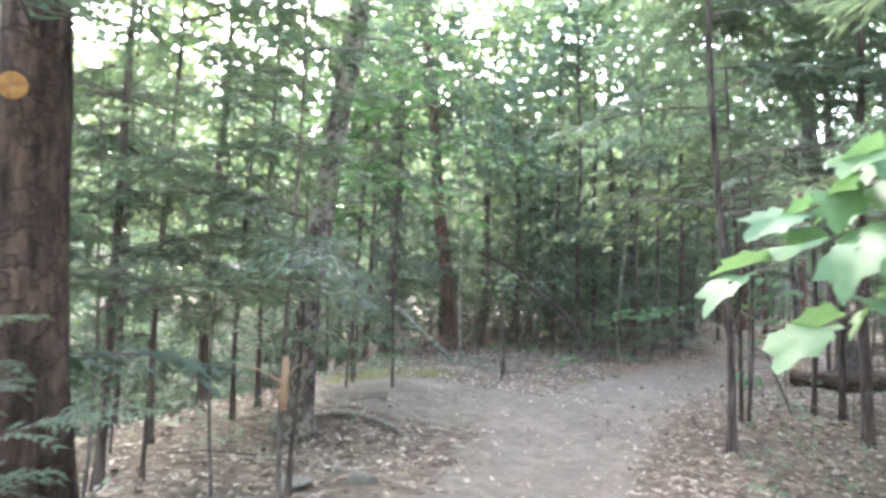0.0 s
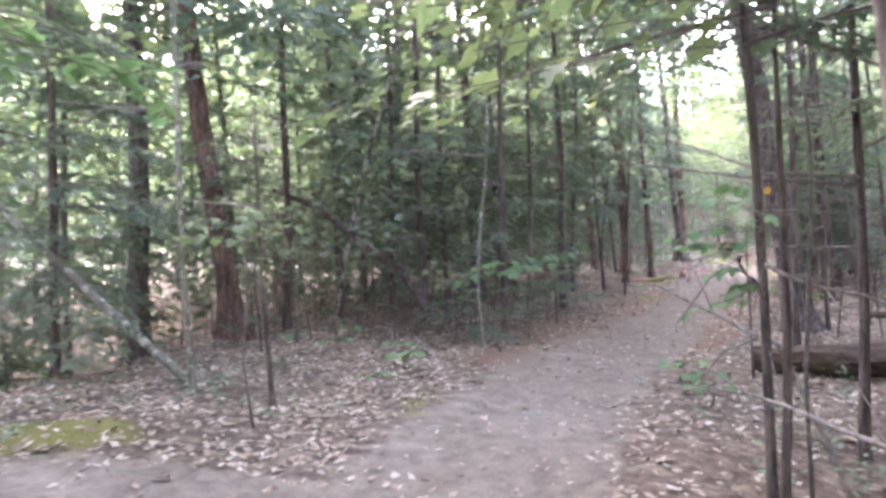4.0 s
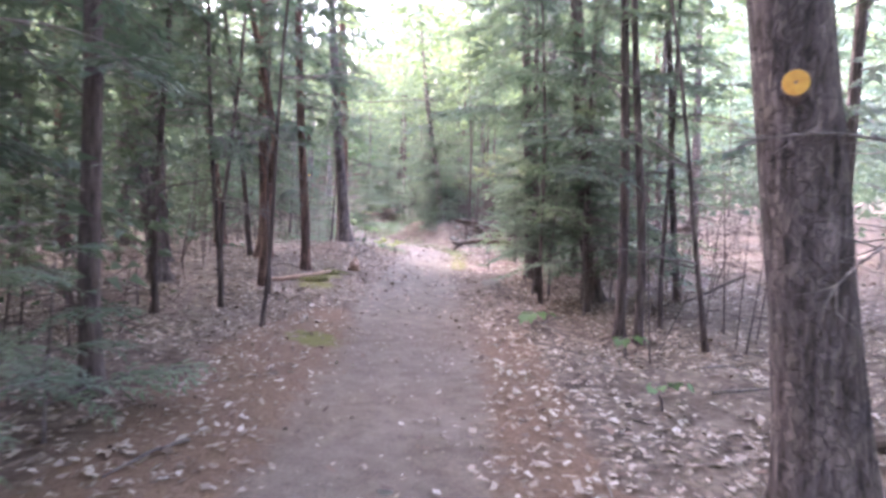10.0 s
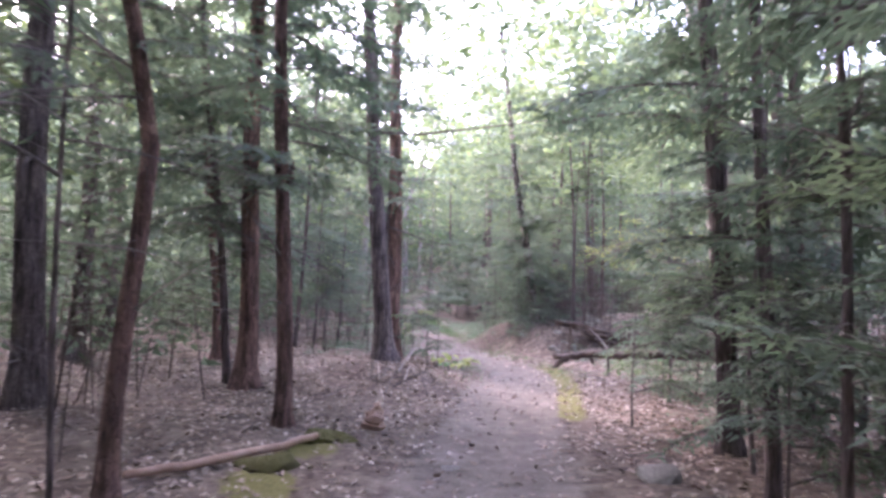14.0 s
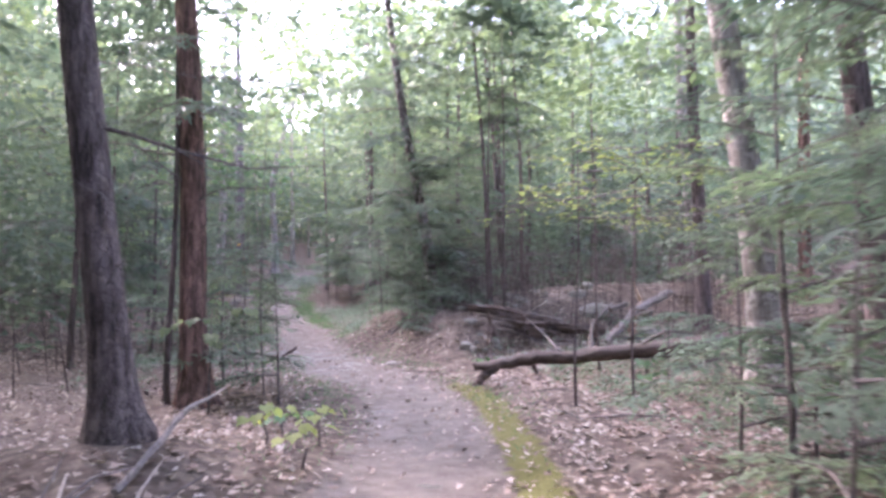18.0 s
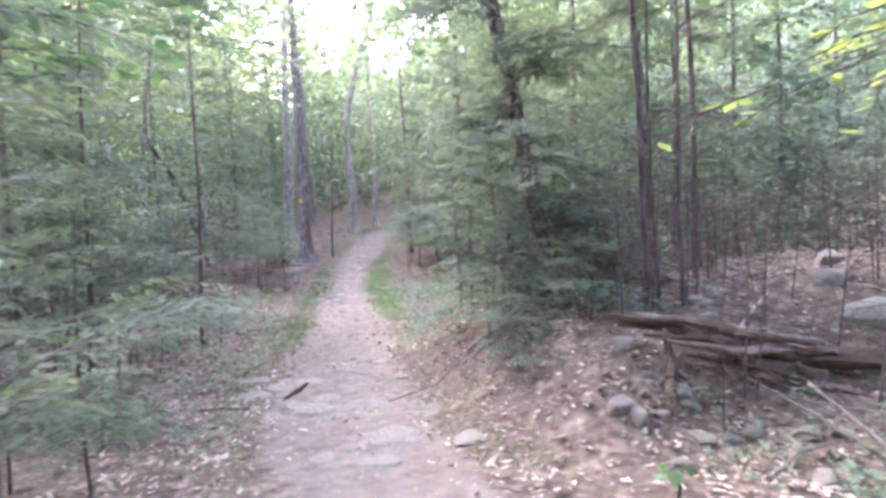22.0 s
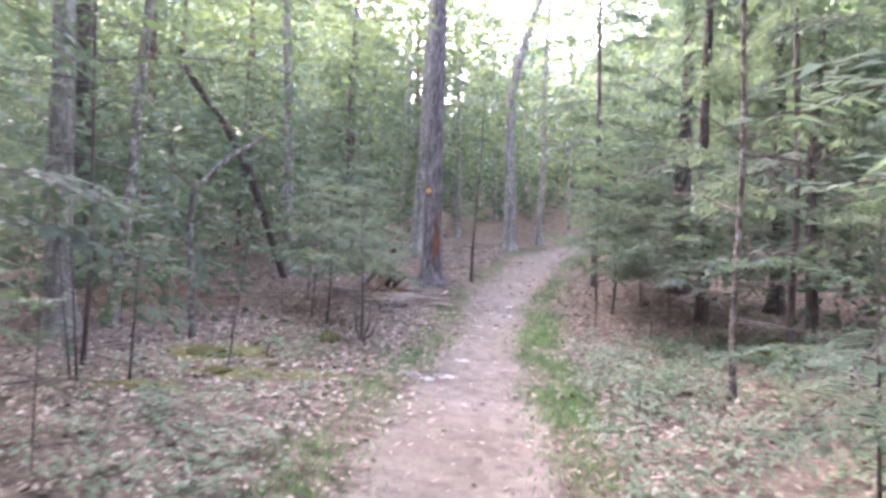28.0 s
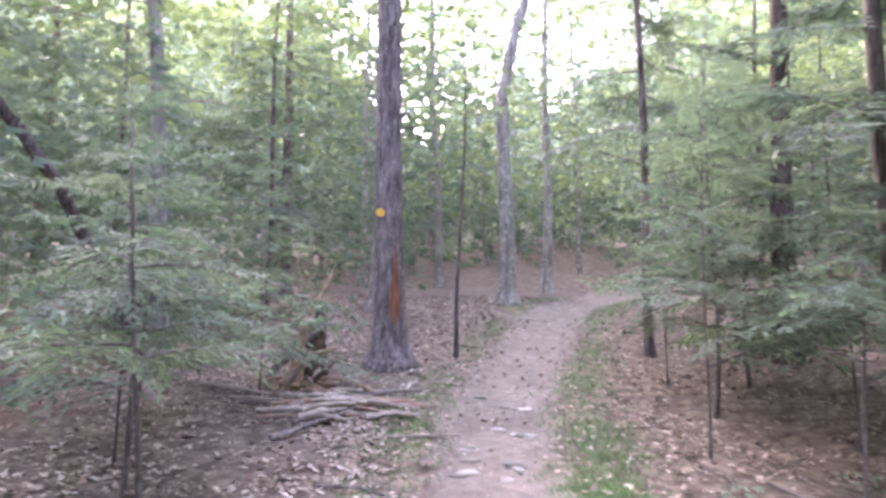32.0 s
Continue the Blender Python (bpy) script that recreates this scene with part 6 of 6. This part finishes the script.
def stone_mesh(seed):
    r = np.random.default_rng(seed)
    bm = bmesh.new()
    bmesh.ops.create_icosphere(bm, subdivisions=2, radius=1.0)
    cuts = [(Vector(r.normal(0, 1, 3)).normalized(), r.uniform(0.45, 0.78)) for k in range(10)]
    for v in bm.verts:
        for n, d in cuts:
            over = v.co.dot(n) - d
            if over > 0:
                v.co -= n * over * 0.92
        v.co *= 1 + r.uniform(-0.04, 0.04)
    me = bpy.data.meshes.new("stone")
    bm.to_mesh(me)
    bm.free()
    return me


STONES = [stone_mesh(500 + k) for k in range(7)]
MOSSY_STONES = [m.copy() for m in STONES[:3]]
PALE_STONES = [m.copy() for m in STONES[2:6]]
for m in STONES:
    m.materials.append(STONE)
for m in MOSSY_STONES:
    m.materials.append(MOSSY)
for m in PALE_STONES:
    m.materials.append(PALE_STONE)


def stone(x, y, size, flat=0.35, label="flat grey stone set in the trail", some=None, group="stones of the trail"):
    some = some or STONES
    k = int(abs(x * 37 + y * 91))
    ob = new("stone", some[k % len(some)])
    ob.matrix_basis = Matrix.Translation(g(x, y, size * flat * 0.05)) @ Matrix.Rotation(k * 1.7, 4, "Z") @ Matrix.Diagonal((size, size * (0.6 + 0.1 * (k % 4)), size * flat, 1))
    return tagged(ob, label, "stone", group)


for x, y, size in ((8.76, 31.03, 0.16), (9.42, 30.03, 0.2), (9.57, 29.5, 0.16), (10.45, 30.4, 0.13), (9.83, 28.32, 0.2), (10.28, 28.77, 0.14), (9.04, 29.91, 0.15), (10.06, 31.07, 0.12), (9.3, 29.2, 0.14), (8.95, 29.3, 0.12), (10.1, 29.7, 0.1)):
    stone(x, y, size * 1.3, 0.11)
for x, y, size in ((9.79, 28.3, 0.3), (8.66, 30.3, 0.3), (10.35, 27.76, 0.26), (9.35, 30.86, 0.24), (10.4, 31.6, 0.16), (9.2, 29.6, 0.34), (9.9, 29.4, 0.28), (9.0, 30.7, 0.22), (10.35, 28.9, 0.24), (9.5, 27.6, 0.22)):
    stone(x, y, size, 0.12)
for x, y, size in ((11.44, 41.23, 0.17), (12.04, 42.28, 0.15), (11.65, 42.2, 0.11), (12.45, 44.12, 0.15), (12.29, 43.2, 0.14), (12.08, 43.42, 0.09), (11.73, 42.8, 0.1), (11.11, 39.47, 0.12), (10.81, 38.53, 0.16), (10.62, 38.3, 0.12), (10.45, 38.48, 0.15), (13.13, 46.78, 0.12), (11.9, 42.0, 0.07), (12.5, 44.9, 0.08)):
    stone(x, y, size, 0.14, "pale flat stone trodden into the trail", PALE_STONES)
slabs = np.random.default_rng(31)
for k in range(34):
    y = slabs.uniform(27.9, 31.6)
    stone(float(trail_x(y)) + slabs.normal(0, 0.5), y, slabs.uniform(0.06, 0.17), 0.13)
for x, y, size in ((11.45, 41.25, 0.15), (12.05, 42.35, 0.14), (11.7, 42.52, 0.11), (10.79, 38.53, 0.12), (10.47, 38.44, 0.13), (12.4, 44.12, 0.1), (12.27, 43.18, 0.12), (12.3, 44.2, 0.1), (12.08, 44.6, 0.1), (11.73, 42.85, 0.1), (11.55, 42.1, 0.09)):
    stone(x, y, size, 0.25, "pale flat stone showing through the trail")
for x, y, size in ((8.6, 23.9, 0.2), (5.54, 17.07, 0.12), (1.34, 4.96, 0.16), (-0.53, 3.4, 0.1), (0.25, 3.87, 0.15), (1.08, 5.88, 0.12), (7.9, 21.2, 0.1), (6.6, 18.6, 0.09), (5.0, 14.4, 0.07), (-1.5, -1.0, 0.1), (2.6, 9.4, 0.05), (2.45, 9.2, 0.04), (9.1, 27.4, 0.12), (9.5, 26.8, 0.1), (9.0, 26.3, 0.09), (9.6, 25.4, 0.1)):
    stone(x, y, size, 0.1)
for x, y, size, flat in ((11.76, 27.81, 0.16, 0.5), (11.7, 29.06, 0.16, 0.6), (12.25, 29.09, 0.2, 0.6), (11.9, 27.2, 0.13, 0.8), (7.01, 16.43, 0.24, 0.55), (14.87, 38.45, 0.2, 0.5), (-2.3, -2.6, 0.22, 0.5), (12.9, 28.2, 0.18, 0.6), (13.0, 29.4, 0.18, 0.5), (13.4, 28.9, 0.2, 0.55), (14.1, 29.3, 0.2, 0.5), (12.7, 27.9, 0.13, 0.6), (13.9, 28.6, 0.15, 0.6), (12.2, 28.2, 0.12, 0.6), (11.75, 26.75, 0.15, 0.55), (12.6, 26.6, 0.11, 0.6), (11.4, 26.5, 0.12, 0.6), (13.6, 29.6, 0.22, 0.6), (14.2, 28.0, 0.25, 0.5), (3.3, 5.9, 0.13, 0.6), (15.2, 27.2, 0.2, 0.6), (12.4, 26.4, 0.14, 0.5)):
    stone(x, y, size, flat, "rough grey boulder among the leaves", group="boulders beside the trail")
heap = np.random.default_rng(52)
for k in range(26):
    stone(11.9 + heap.normal(0, 0.6), 26.9 + heap.normal(0, 0.5), heap.uniform(0.05, 0.11) * heap.choice((1.0, 1.0, 2.0)), heap.uniform(0.4, 0.85), "rough pale-grey boulder in the heap by the rotting log", group="boulders beside the trail")
for x, y, size in ((14.1, 27.4, 0.34), (13.5, 26.2, 0.2), (13.2, 28.4, 0.24), (14.4, 26.2, 0.26), (14.9, 28.6, 0.28), (-1.86, -2.43, 0.15), (-2.2, -2.1, 0.1), (-2.6, -3.4, 0.12), (12.6, 23.6, 0.16), (13.1, 24.6, 0.14)):
    stone(x, y, size, 0.65, "rough pale-grey boulder among the leaves", group="boulders beside the trail")
for x, y, size, flat in ((9.43, 40.23, 0.26, 0.5), (15.0, 39.6, 0.24, 0.6), (4.2, 17.2, 0.34, 0.35), (4.7, 17.95, 0.3, 0.4), (8.2, 39.2, 0.3, 0.25), (8.46, 39.1, 0.2, 0.3), (8.5, 38.2, 0.24, 0.25), (8.95, 38.66, 0.16, 0.2), (15.57, 40.43, 0.24, 0.5)):
    stone(x, y, size, flat, "low stone wrapped in bright green moss", MOSSY_STONES, "mossy stones")


# ---- broad-leaved saplings with leaves one by one ----
def maple_leaf(seed, material):
    """A five-lobed leaf a unit wide, stalk at the origin, drooping along +x."""
    r = np.random.default_rng(seed)
    lobes = [(0.0, 1.0), (0.75, 0.82), (-0.75, 0.82), (1.75, 0.55), (-1.75, 0.55)]
    lobes = sorted(lobes)
    ring = []
    for i, (a, n) in enumerate(lobes):
        for da, k in ((-0.22, 0.82), (0.0, 1.0), (0.22, 0.82)):
            ring.append((a + da, n * k * r.uniform(0.92, 1.08)))
        if i < len(lobes) - 1:
            ring.append(((a + lobes[i + 1][0]) / 2, 0.66))
    verts = [(0.12, 0, 0.03)]
    for a, n in ring:
        x, y = 0.12 + 0.72 * n * math.cos(a), 0.72 * n * math.sin(a)
        verts.append((x, y, 0.16 * abs(y) - 0.22 * x * x + r.uniform(-0.02, 0.02)))
    verts.append((0, 0, 0))
    faces = [(0, i, i + 1) for i in range(1, len(ring))]
    faces += [(0, len(ring), len(ring) + 1), (0, len(ring) + 1, 1)]
    return mesh_of("leaf", verts, faces, material)


MAPLES = [maple_leaf(600 + k, MAPLE) for k in range(5)]


def oval_leaf(seed, material):
    """A pointed oval leaf a unit long with a creased middle."""
    r = np.random.default_rng(seed)
    line = [(0.0, 0.0), (0.18, 0.2), (0.42, 0.29), (0.68, 0.22), (0.88, 0.09), (1.0, 0.0)]
    verts = [(u, 0, -0.16 * u * u) for u, w in line] + [(u, k * w, 0.05 - 0.16 * u * u + r.uniform(-0.02, 0.02)) for k in (1, -1) for u, w in line[1:-1]]
    faces = []
    for n in (6, 10):
        rim = [0, n, n + 1, n + 2, n + 3, 5]
        faces += [(i, rim[i], rim[i + 1], i + 1) if 0 < i < 4 else (0, rim[1], 1) if i == 0 else (4, rim[4], 5) for i in range(5)]
    return mesh_of("leaf", verts, faces, material)


OVALS = [oval_leaf(640 + k, BEECH) for k in range(4)]
GREENS = [maple_leaf(620 + k, LEAF) for k in range(3)]


def leaf_plant(name, base, twigs, size, label, kinds=None, per=4, category="sapling", seed=1):
    """A sapling: a stem from its base, twigs (start, end) and leaves along each, all parts of one thing."""
    kinds = kinds or MAPLES
    r = np.random.default_rng(seed)
    root = thing(name, Matrix.Translation(base), label, category)
    b = np.array(base)
    top = max((np.array(t[0]) for t in twigs), key=lambda p: p[2]) - b
    v, f = tube([(0, 0, -0.05), top * 0.35 + r.normal(0, 0.03, 3), top * 0.7 + r.normal(0, 0.03, 3), top], [0.011, 0.009, 0.007, 0.004], 6)
    link("stem", mesh_of("stem", v, f, TWIG), root)
    for start, end in twigs:
        p, q = np.array(start) - b, np.array(end) - b
        mid = (p + q) / 2 + np.array([0, 0, 0.05])
        v, f = tube([p, mid, q], [0.005, 0.004, 0.002], 5)
        twig = link("twig", mesh_of("twig", v, f, TWIG), root)
        for k in range(per):
            u = (k + 0.6) / per
            at = p + (q - p) * u + np.array([0, 0, 0.2 * u * (1 - u)])
            yaw = math.atan2(q[1] - p[1], q[0] - p[0]) + (-1) ** k * r.uniform(0.3, 1.2) * (k < per - 1)
            n = size * r.uniform(0.75, 1.2)
            m = Matrix.Translation(at) @ Matrix.Rotation(yaw, 4, "Z") @ Matrix.Rotation(radians(r.uniform(5, 50)), 4, "Y") @ Matrix.Rotation(radians(r.uniform(-25, 25)), 4, "X") @ Matrix.Scale(n, 4)
            link("leaf", kinds[r.integers(len(kinds))], twig, "", m)
    return root


leaf_plant("maple_sapling", g(0.66, -5.62), [((0.68, -5.66, 1.70), (0.28, -5.9, 1.62)), ((0.66, -5.7, 1.62), (0.18, -6.0, 1.5)), ((0.69, -5.72, 1.5), (0.3, -6.02, 1.42)), ((0.68, -5.64, 1.76), (0.4, -5.95, 1.72)), ((0.68, -5.7, 1.58), (0.36, -6.05, 1.56))], 0.135, "maple sapling with big bright green leaves over the trail", per=9, seed=4)
leaf_plant("maple_sapling", g(2.4, 5.0), [((2.35, 5.0, 1.65), (1.42, 4.9, 1.72)), ((2.36, 5.0, 1.45), (1.6, 4.95, 1.32)), ((2.36, 5.0, 1.2), (1.75, 5.1, 1.25)), ((2.37, 5.0, 0.75), (1.75, 4.9, 0.62)), ((2.36, 5.0, 1.5), (2.5, 4.6, 1.5)), ((2.38, 5.0, 0.9), (2.1, 4.7, 0.8)), ((2.36, 5.0, 1.75), (2.2, 5.3, 1.85)), ((2.36, 5.0, 1.3), (1.5, 5.0, 1.2)), ((2.36, 5.0, 1.05), (1.9, 4.7, 1.0))], 0.15, "maple sapling with pale green lobed leaves beside the trail", per=7, seed=7)
leaf_plant("maple_sapling", g(0.05, 7.95), [((0.1, 7.9, 1.0), (1.14, 7.42, 1.15)), ((0.1, 7.9, 0.95), (0.85, 7.3, 1.0)), ((0.08, 7.9, 0.9), (0.5, 7.4, 0.98)), ((0.08, 7.9, 1.02), (-0.3, 7.6, 0.95)), ((0.08, 7.92, 0.85), (0.2, 7.45, 0.9)), ((0.08, 7.92, 0.9), (-0.55, 7.3, 0.8)), ((0.08, 7.92, 0.98), (0.75, 7.5, 1.12))], 0.155, "maple sapling holding flat tiers of green leaves", per=7, seed=9)
leaf_plant("maple_sapling", g(1.3, 1.15), [((1.2, 1.1, 2.2), (-0.3, 0.42, 1.88)), ((1.2, 1.1, 2.3), (-0.15, 0.7, 2.1)), ((1.2, 1.1, 2.35), (-0.6, 0.8, 2.3)), ((1.2, 1.1, 2.4), (0.2, 0.5, 2.25)), ((1.2, 1.1, 2.45), (-0.4, 1.2, 2.5))], 0.14, "slender maple sapling leaning its leaves over the trail", GREENS, 7, seed=21)
leaf_plant("maple_sapling", g(-1.85, 3.2), [((-1.87, 3.15, 1.45), (-1.4, 3.0, 1.5)), ((-1.87, 3.15, 1.4), (-2.4, 3.0, 1.42)), ((-1.87, 3.15, 1.5), (-2.1, 2.7, 1.55)), ((-1.87, 3.15, 1.52), (-1.6, 2.7, 1.6))], 0.11, "thin maple sapling with a flat spray of leaves", GREENS, 5, seed=22)
wood("dead_limb", [(0.86, -0.31, 2.28), (0.3, -0.2, 2.36), (-0.3, -0.05, 2.34)], [0.02, 0.013, 0.004], TWIG, "bare limb reaching over the trail from the thin pole", "branch", rest=[("twig", [(0.3, -0.2, 2.36), (0.0, 0.2, 2.5)], [0.007, 0.002], TWIG)])
wood("dead_limb", [(0.86, -0.31, 2.2), (1.5, -0.1, 2.35), (2.2, 0.1, 2.55)], [0.018, 0.012, 0.004], TWIG, "bare limb spreading from the thin pole", "branch", rest=[("twig", [(1.5, -0.1, 2.35), (1.8, -0.4, 2.6)], [0.007, 0.002], TWIG)])
leaf_plant("beech_sapling", g(7.45, 28.75), [((7.5, 28.7, 1.12), (8.45, 28.5, 1.24)), ((7.5, 28.7, 1.0), (8.2, 28.35, 1.08)), ((7.5, 28.7, 1.15), (8.1, 28.7, 1.3)), ((7.5, 28.7, 0.95), (7.7, 28.2, 0.95))], 0.135, "beech sapling with flat sprays of light green leaves", OVALS, 9, seed=11)
leaf_plant("maple_sapling", g(6.95, 24.3), [((6.97, 24.3, 0.98), (7.3, 23.8, 1.05)), ((6.97, 24.3, 0.95), (6.5, 23.9, 0.9)), ((6.97, 24.3, 0.68), (7.2, 24.2, 0.7)), ((6.97, 24.3, 0.75), (6.9, 23.8, 0.8))], 0.11, "young maple with yellow-green leaves under the pine", GREENS, 6, seed=12)
leaf_plant("maple_sapling", g(-0.4, 8.5), [((-0.4, 8.5, 0.7), (-0.9, 8.0, 0.72)), ((-0.4, 8.5, 0.6), (-0.5, 7.9, 0.55)), ((-0.4, 8.5, 0.8), (-1.1, 8.2, 0.9))], 0.14, "bright young maple in the shade of the thicket", GREENS, 4, seed=13)
# yellow leaves: a sun patch on the seedlings, put into their colour
SUN_LEAVES = [maple_leaf(660 + k, YELLOW) for k in range(3)]
for k, (x, y, top) in enumerate(((7.15, 33.1, 2.9), (6.5, 31.7, 2.7), (5.6, 34.0, 3.3))):
    reach = np.random.default_rng(300 + k)
    twigs = []
    for j in range(13):
        up, turn, out = top * (0.62 + 0.38 * j / 12), j * 2.4, reach.uniform(0.35, 0.75)
        twigs.append(((x, y, up), (x + out * math.cos(turn), y + out * math.sin(turn), up + reach.uniform(0.0, 0.2))))
    leaf_plant("beech_sapling", g(x, y), twigs, 0.1, "tall thin beech sapling with tiers of light green leaves", OVALS, 8, seed=310 + k)
for k, (x, y) in enumerate(((7.05, 22.2), (7.5, 22.35), (7.15, 21.55))):
    z = on_ground(x, y)
    leaf_plant("seedling", (x, y, z), [((x, y, z + 0.22), (x + 0.18, y - 0.12, z + 0.26)), ((x, y, z + 0.2), (x - 0.17, y - 0.1, z + 0.2)), ((x, y, z + 0.16), (x + 0.04, y + 0.18, z + 0.18)), ((x, y, z + 0.25), (x - 0.02, y - 0.2, z + 0.3))], 0.12, "small seedling under the pine, sunlight painted into its yellow-green leaves", SUN_LEAVES, 2, "seedling", 80 + k)
for k, (x, y, n) in enumerate(((-1.14, 4.43, 0.13), (-0.99, 5.44, 0.15), (-2.08, 7.64, 0.14), (-1.9, 6.21, 0.14), (1.66, 3.88, 0.12), (1.72, 4.3, 0.11), (1.69, 4.8, 0.12), (5.89, 11.58, 0.13), (5.61, 12.85, 0.15), (4.85, 9.91, 0.1), (-2.6, 6.8, 0.13), (-1.2, 6.4, 0.12), (8.9, 39.0, 0.1), (11.0, 26.0, 0.12), (12.3, 24.0, 0.13), (11.6, 23.2, 0.12), (7.3, 22.6, 0.12))):
    z = on_ground(x, y)
    leaf_plant("seedling", (x, y, z), [((x, y, z + 0.16), (x + 0.16, y - 0.1, z + 0.17)), ((x, y, z + 0.14), (x - 0.16, y - 0.05, z + 0.15)), ((x, y, z + 0.12), (x + 0.02, y + 0.18, z + 0.14))], n, "small green maple seedling rooted in the leaf litter", MAPLES, 2, "seedling", 40 + k)


def branchy(x, y, d, tall, kinds, boughs, lo, hi, size, label, lean=(0.0, 0.0), face=None, flat=0.0):
    """A slim broad-leaved sapling with leafy branches."""
    seed = int(abs(x * 71 + y * 13))
    r = np.random.default_rng(seed)
    root = thing("beech_sapling", pose(x, y, on_ground(x, y)), label, "sapling")
    me, pts = trunk_mesh(d, tall, lean, seed, BARK_HEMLOCK, 0.04, 1.2)
    link("trunk", me, root)
    for k in range(boughs):
        z = lo + (hi - lo) * (k + 0.5) / boughs
        az = r.uniform(0, 6.28) if face is None else radians(face[0] + r.uniform(-face[1], face[1]))
        m = bough_pose(pts, z, az, size * r.uniform(0.8, 1.15), radians(r.uniform(-6, 6) + flat))
        which = kinds[r.integers(len(kinds))]
        if face is not None or not over_trail(root, m):
            link("branch", which, root, "", m)
    return root


BIG = [leafy_bough_mesh(260 + k, MAPLE, 62, 0.17, flat=0.2) for k in range(3)]
branchy(-2.9, 1.2, 0.04, 4.4, BIG, 13, 1.9, 4.2, 0.85, "young maple with broad bright leaves at the clearing's edge")
branchy(-3.7, 1.9, 0.04, 5.0, BIG, 13, 2.4, 4.8, 0.95, "young maple with broad bright leaves at the clearing's edge")
branchy(7.0, 26.7, 0.03, 3.8, BIG, 7, 2.5, 3.5, 0.75, "young maple with broad bright leaves among hemlocks")
branchy(10.35, 22.9, 0.03, 2.9, GOLD, 7, 1.85, 2.65, 0.95, "slim beech sapling with tiers of yellow-green leaves")
branchy(11.2, 23.0, 0.03, 3.0, GOLD, 8, 1.8, 2.7, 1.0, "slim beech sapling with tiers of yellow-green leaves")
branchy(12.0, 24.6, 0.035, 3.4, GOLD, 8, 2.0, 3.1, 1.0, "beech sapling with golden-green leaves above the log")
branchy(1.35, 1.6, 0.05, 3.6, LEAFY, 7, 2.45, 3.1, 1.25, "broadleaf sapling spreading bright leaves over the trail", face=(180, 28), flat=4)
branchy(-3.6, 1.6, 0.05, 6.0, LEAFY, 12, 2.0, 5.5, 1.3, "tall thin broadleaf sapling above the slope")
branchy(-5.2, -1.0, 0.06, 7.0, LEAFY, 14, 1.8, 6.5, 1.4, "broadleaf tree with bright leaves on the slope")
branchy(-4.9, 3.6, 0.05, 6.5, LEAFY, 14, 1.6, 6.0, 1.4, "broadleaf sapling catching light above the slope")
branchy(6.0, 35.0, 0.05, 6.0, LEAFY, 12, 1.8, 5.6, 1.3, "broadleaf sapling with sunny leaves among hemlocks")
branchy(7.2, 38.3, 0.05, 5.5, LEAFY, 12, 2.2, 5.2, 1.2, "broadleaf sapling with sunny leaves among hemlocks")
branchy(13.3, 33.6, 0.05, 6.0, LEAFY, 12, 2.4, 5.8, 1.2, "broadleaf sapling leaning over the trail's edge")


wood("exposed_root", [g(-3.05, -0.8, 0.03), g(-2.75, -0.66, 0.06), g(-2.4, -0.68, 0.05), g(-2.1, -0.82, 0.03), g(-1.9, -0.98, -0.01)], [0.03, 0.028, 0.024, 0.02, 0.01], DEADWOOD, "pale root running along the worn lip of the path", "root")


# ---- trail markers ----
def marker(x, y, z, facing, size, paint=DISC):
    """A round yellow disc nailed to a trunk, facing a compass way in degrees."""
    root = thing("trail_marker", pose(x, y, z, 90, 0, facing), "round yellow trail marker disc nailed to a pine", "trail marker", "trail markers")
    bm = bmesh.new()
    bmesh.ops.create_cone(bm, cap_ends=True, segments=28, radius1=size / 2, radius2=size / 2 * 0.97, depth=0.004)
    me = bpy.data.meshes.new("disc")
    bm.to_mesh(me)
    bm.free()
    me.materials.append(paint)
    disc = link("disc", me, root)
    bm = bmesh.new()
    bmesh.ops.create_uvsphere(bm, u_segments=10, v_segments=6, radius=0.006)
    me = bpy.data.meshes.new("nail")
    bm.to_mesh(me)
    bm.free()
    me.materials.append(DEADWOOD)
    link("nail", me, disc, "", Matrix.Translation((0, 0, 0.003)))
    return root


marker(-2.12, -5.33, 2.12, 38, 0.10, WORN_DIM_DISC)
marker(3.70, 8.09, 1.95, -55, 0.10)
marker(10.97, 45.90, 2.52, -2, 0.11)

# pebbles and crumbs of bark trodden into the trail
bits = np.random.default_rng(17)
n = 3800
y = bits.uniform(-7, 52, n)
x = trail_x(y) + bits.normal(0, 0.45, n)
a, s = bits.uniform(0, 6.28, n), bits.uniform(0.012, 0.045, n)
bit = blades(np.stack([x, y, height(x, y) + 0.006], 1), np.stack([np.cos(a), np.sin(a), bits.uniform(0.0, 0.5, n)], 1), np.stack([bits.normal(0, 0.3, n), bits.normal(0, 0.3, n), np.ones(n)], 1), s, s * 0.7)
tagged(new("trail_crumbs", quad_mesh("trail_crumbs", bit, DRY)), "crumbs of leaf and bark trodden into the trail", "debris", kind="stuff")
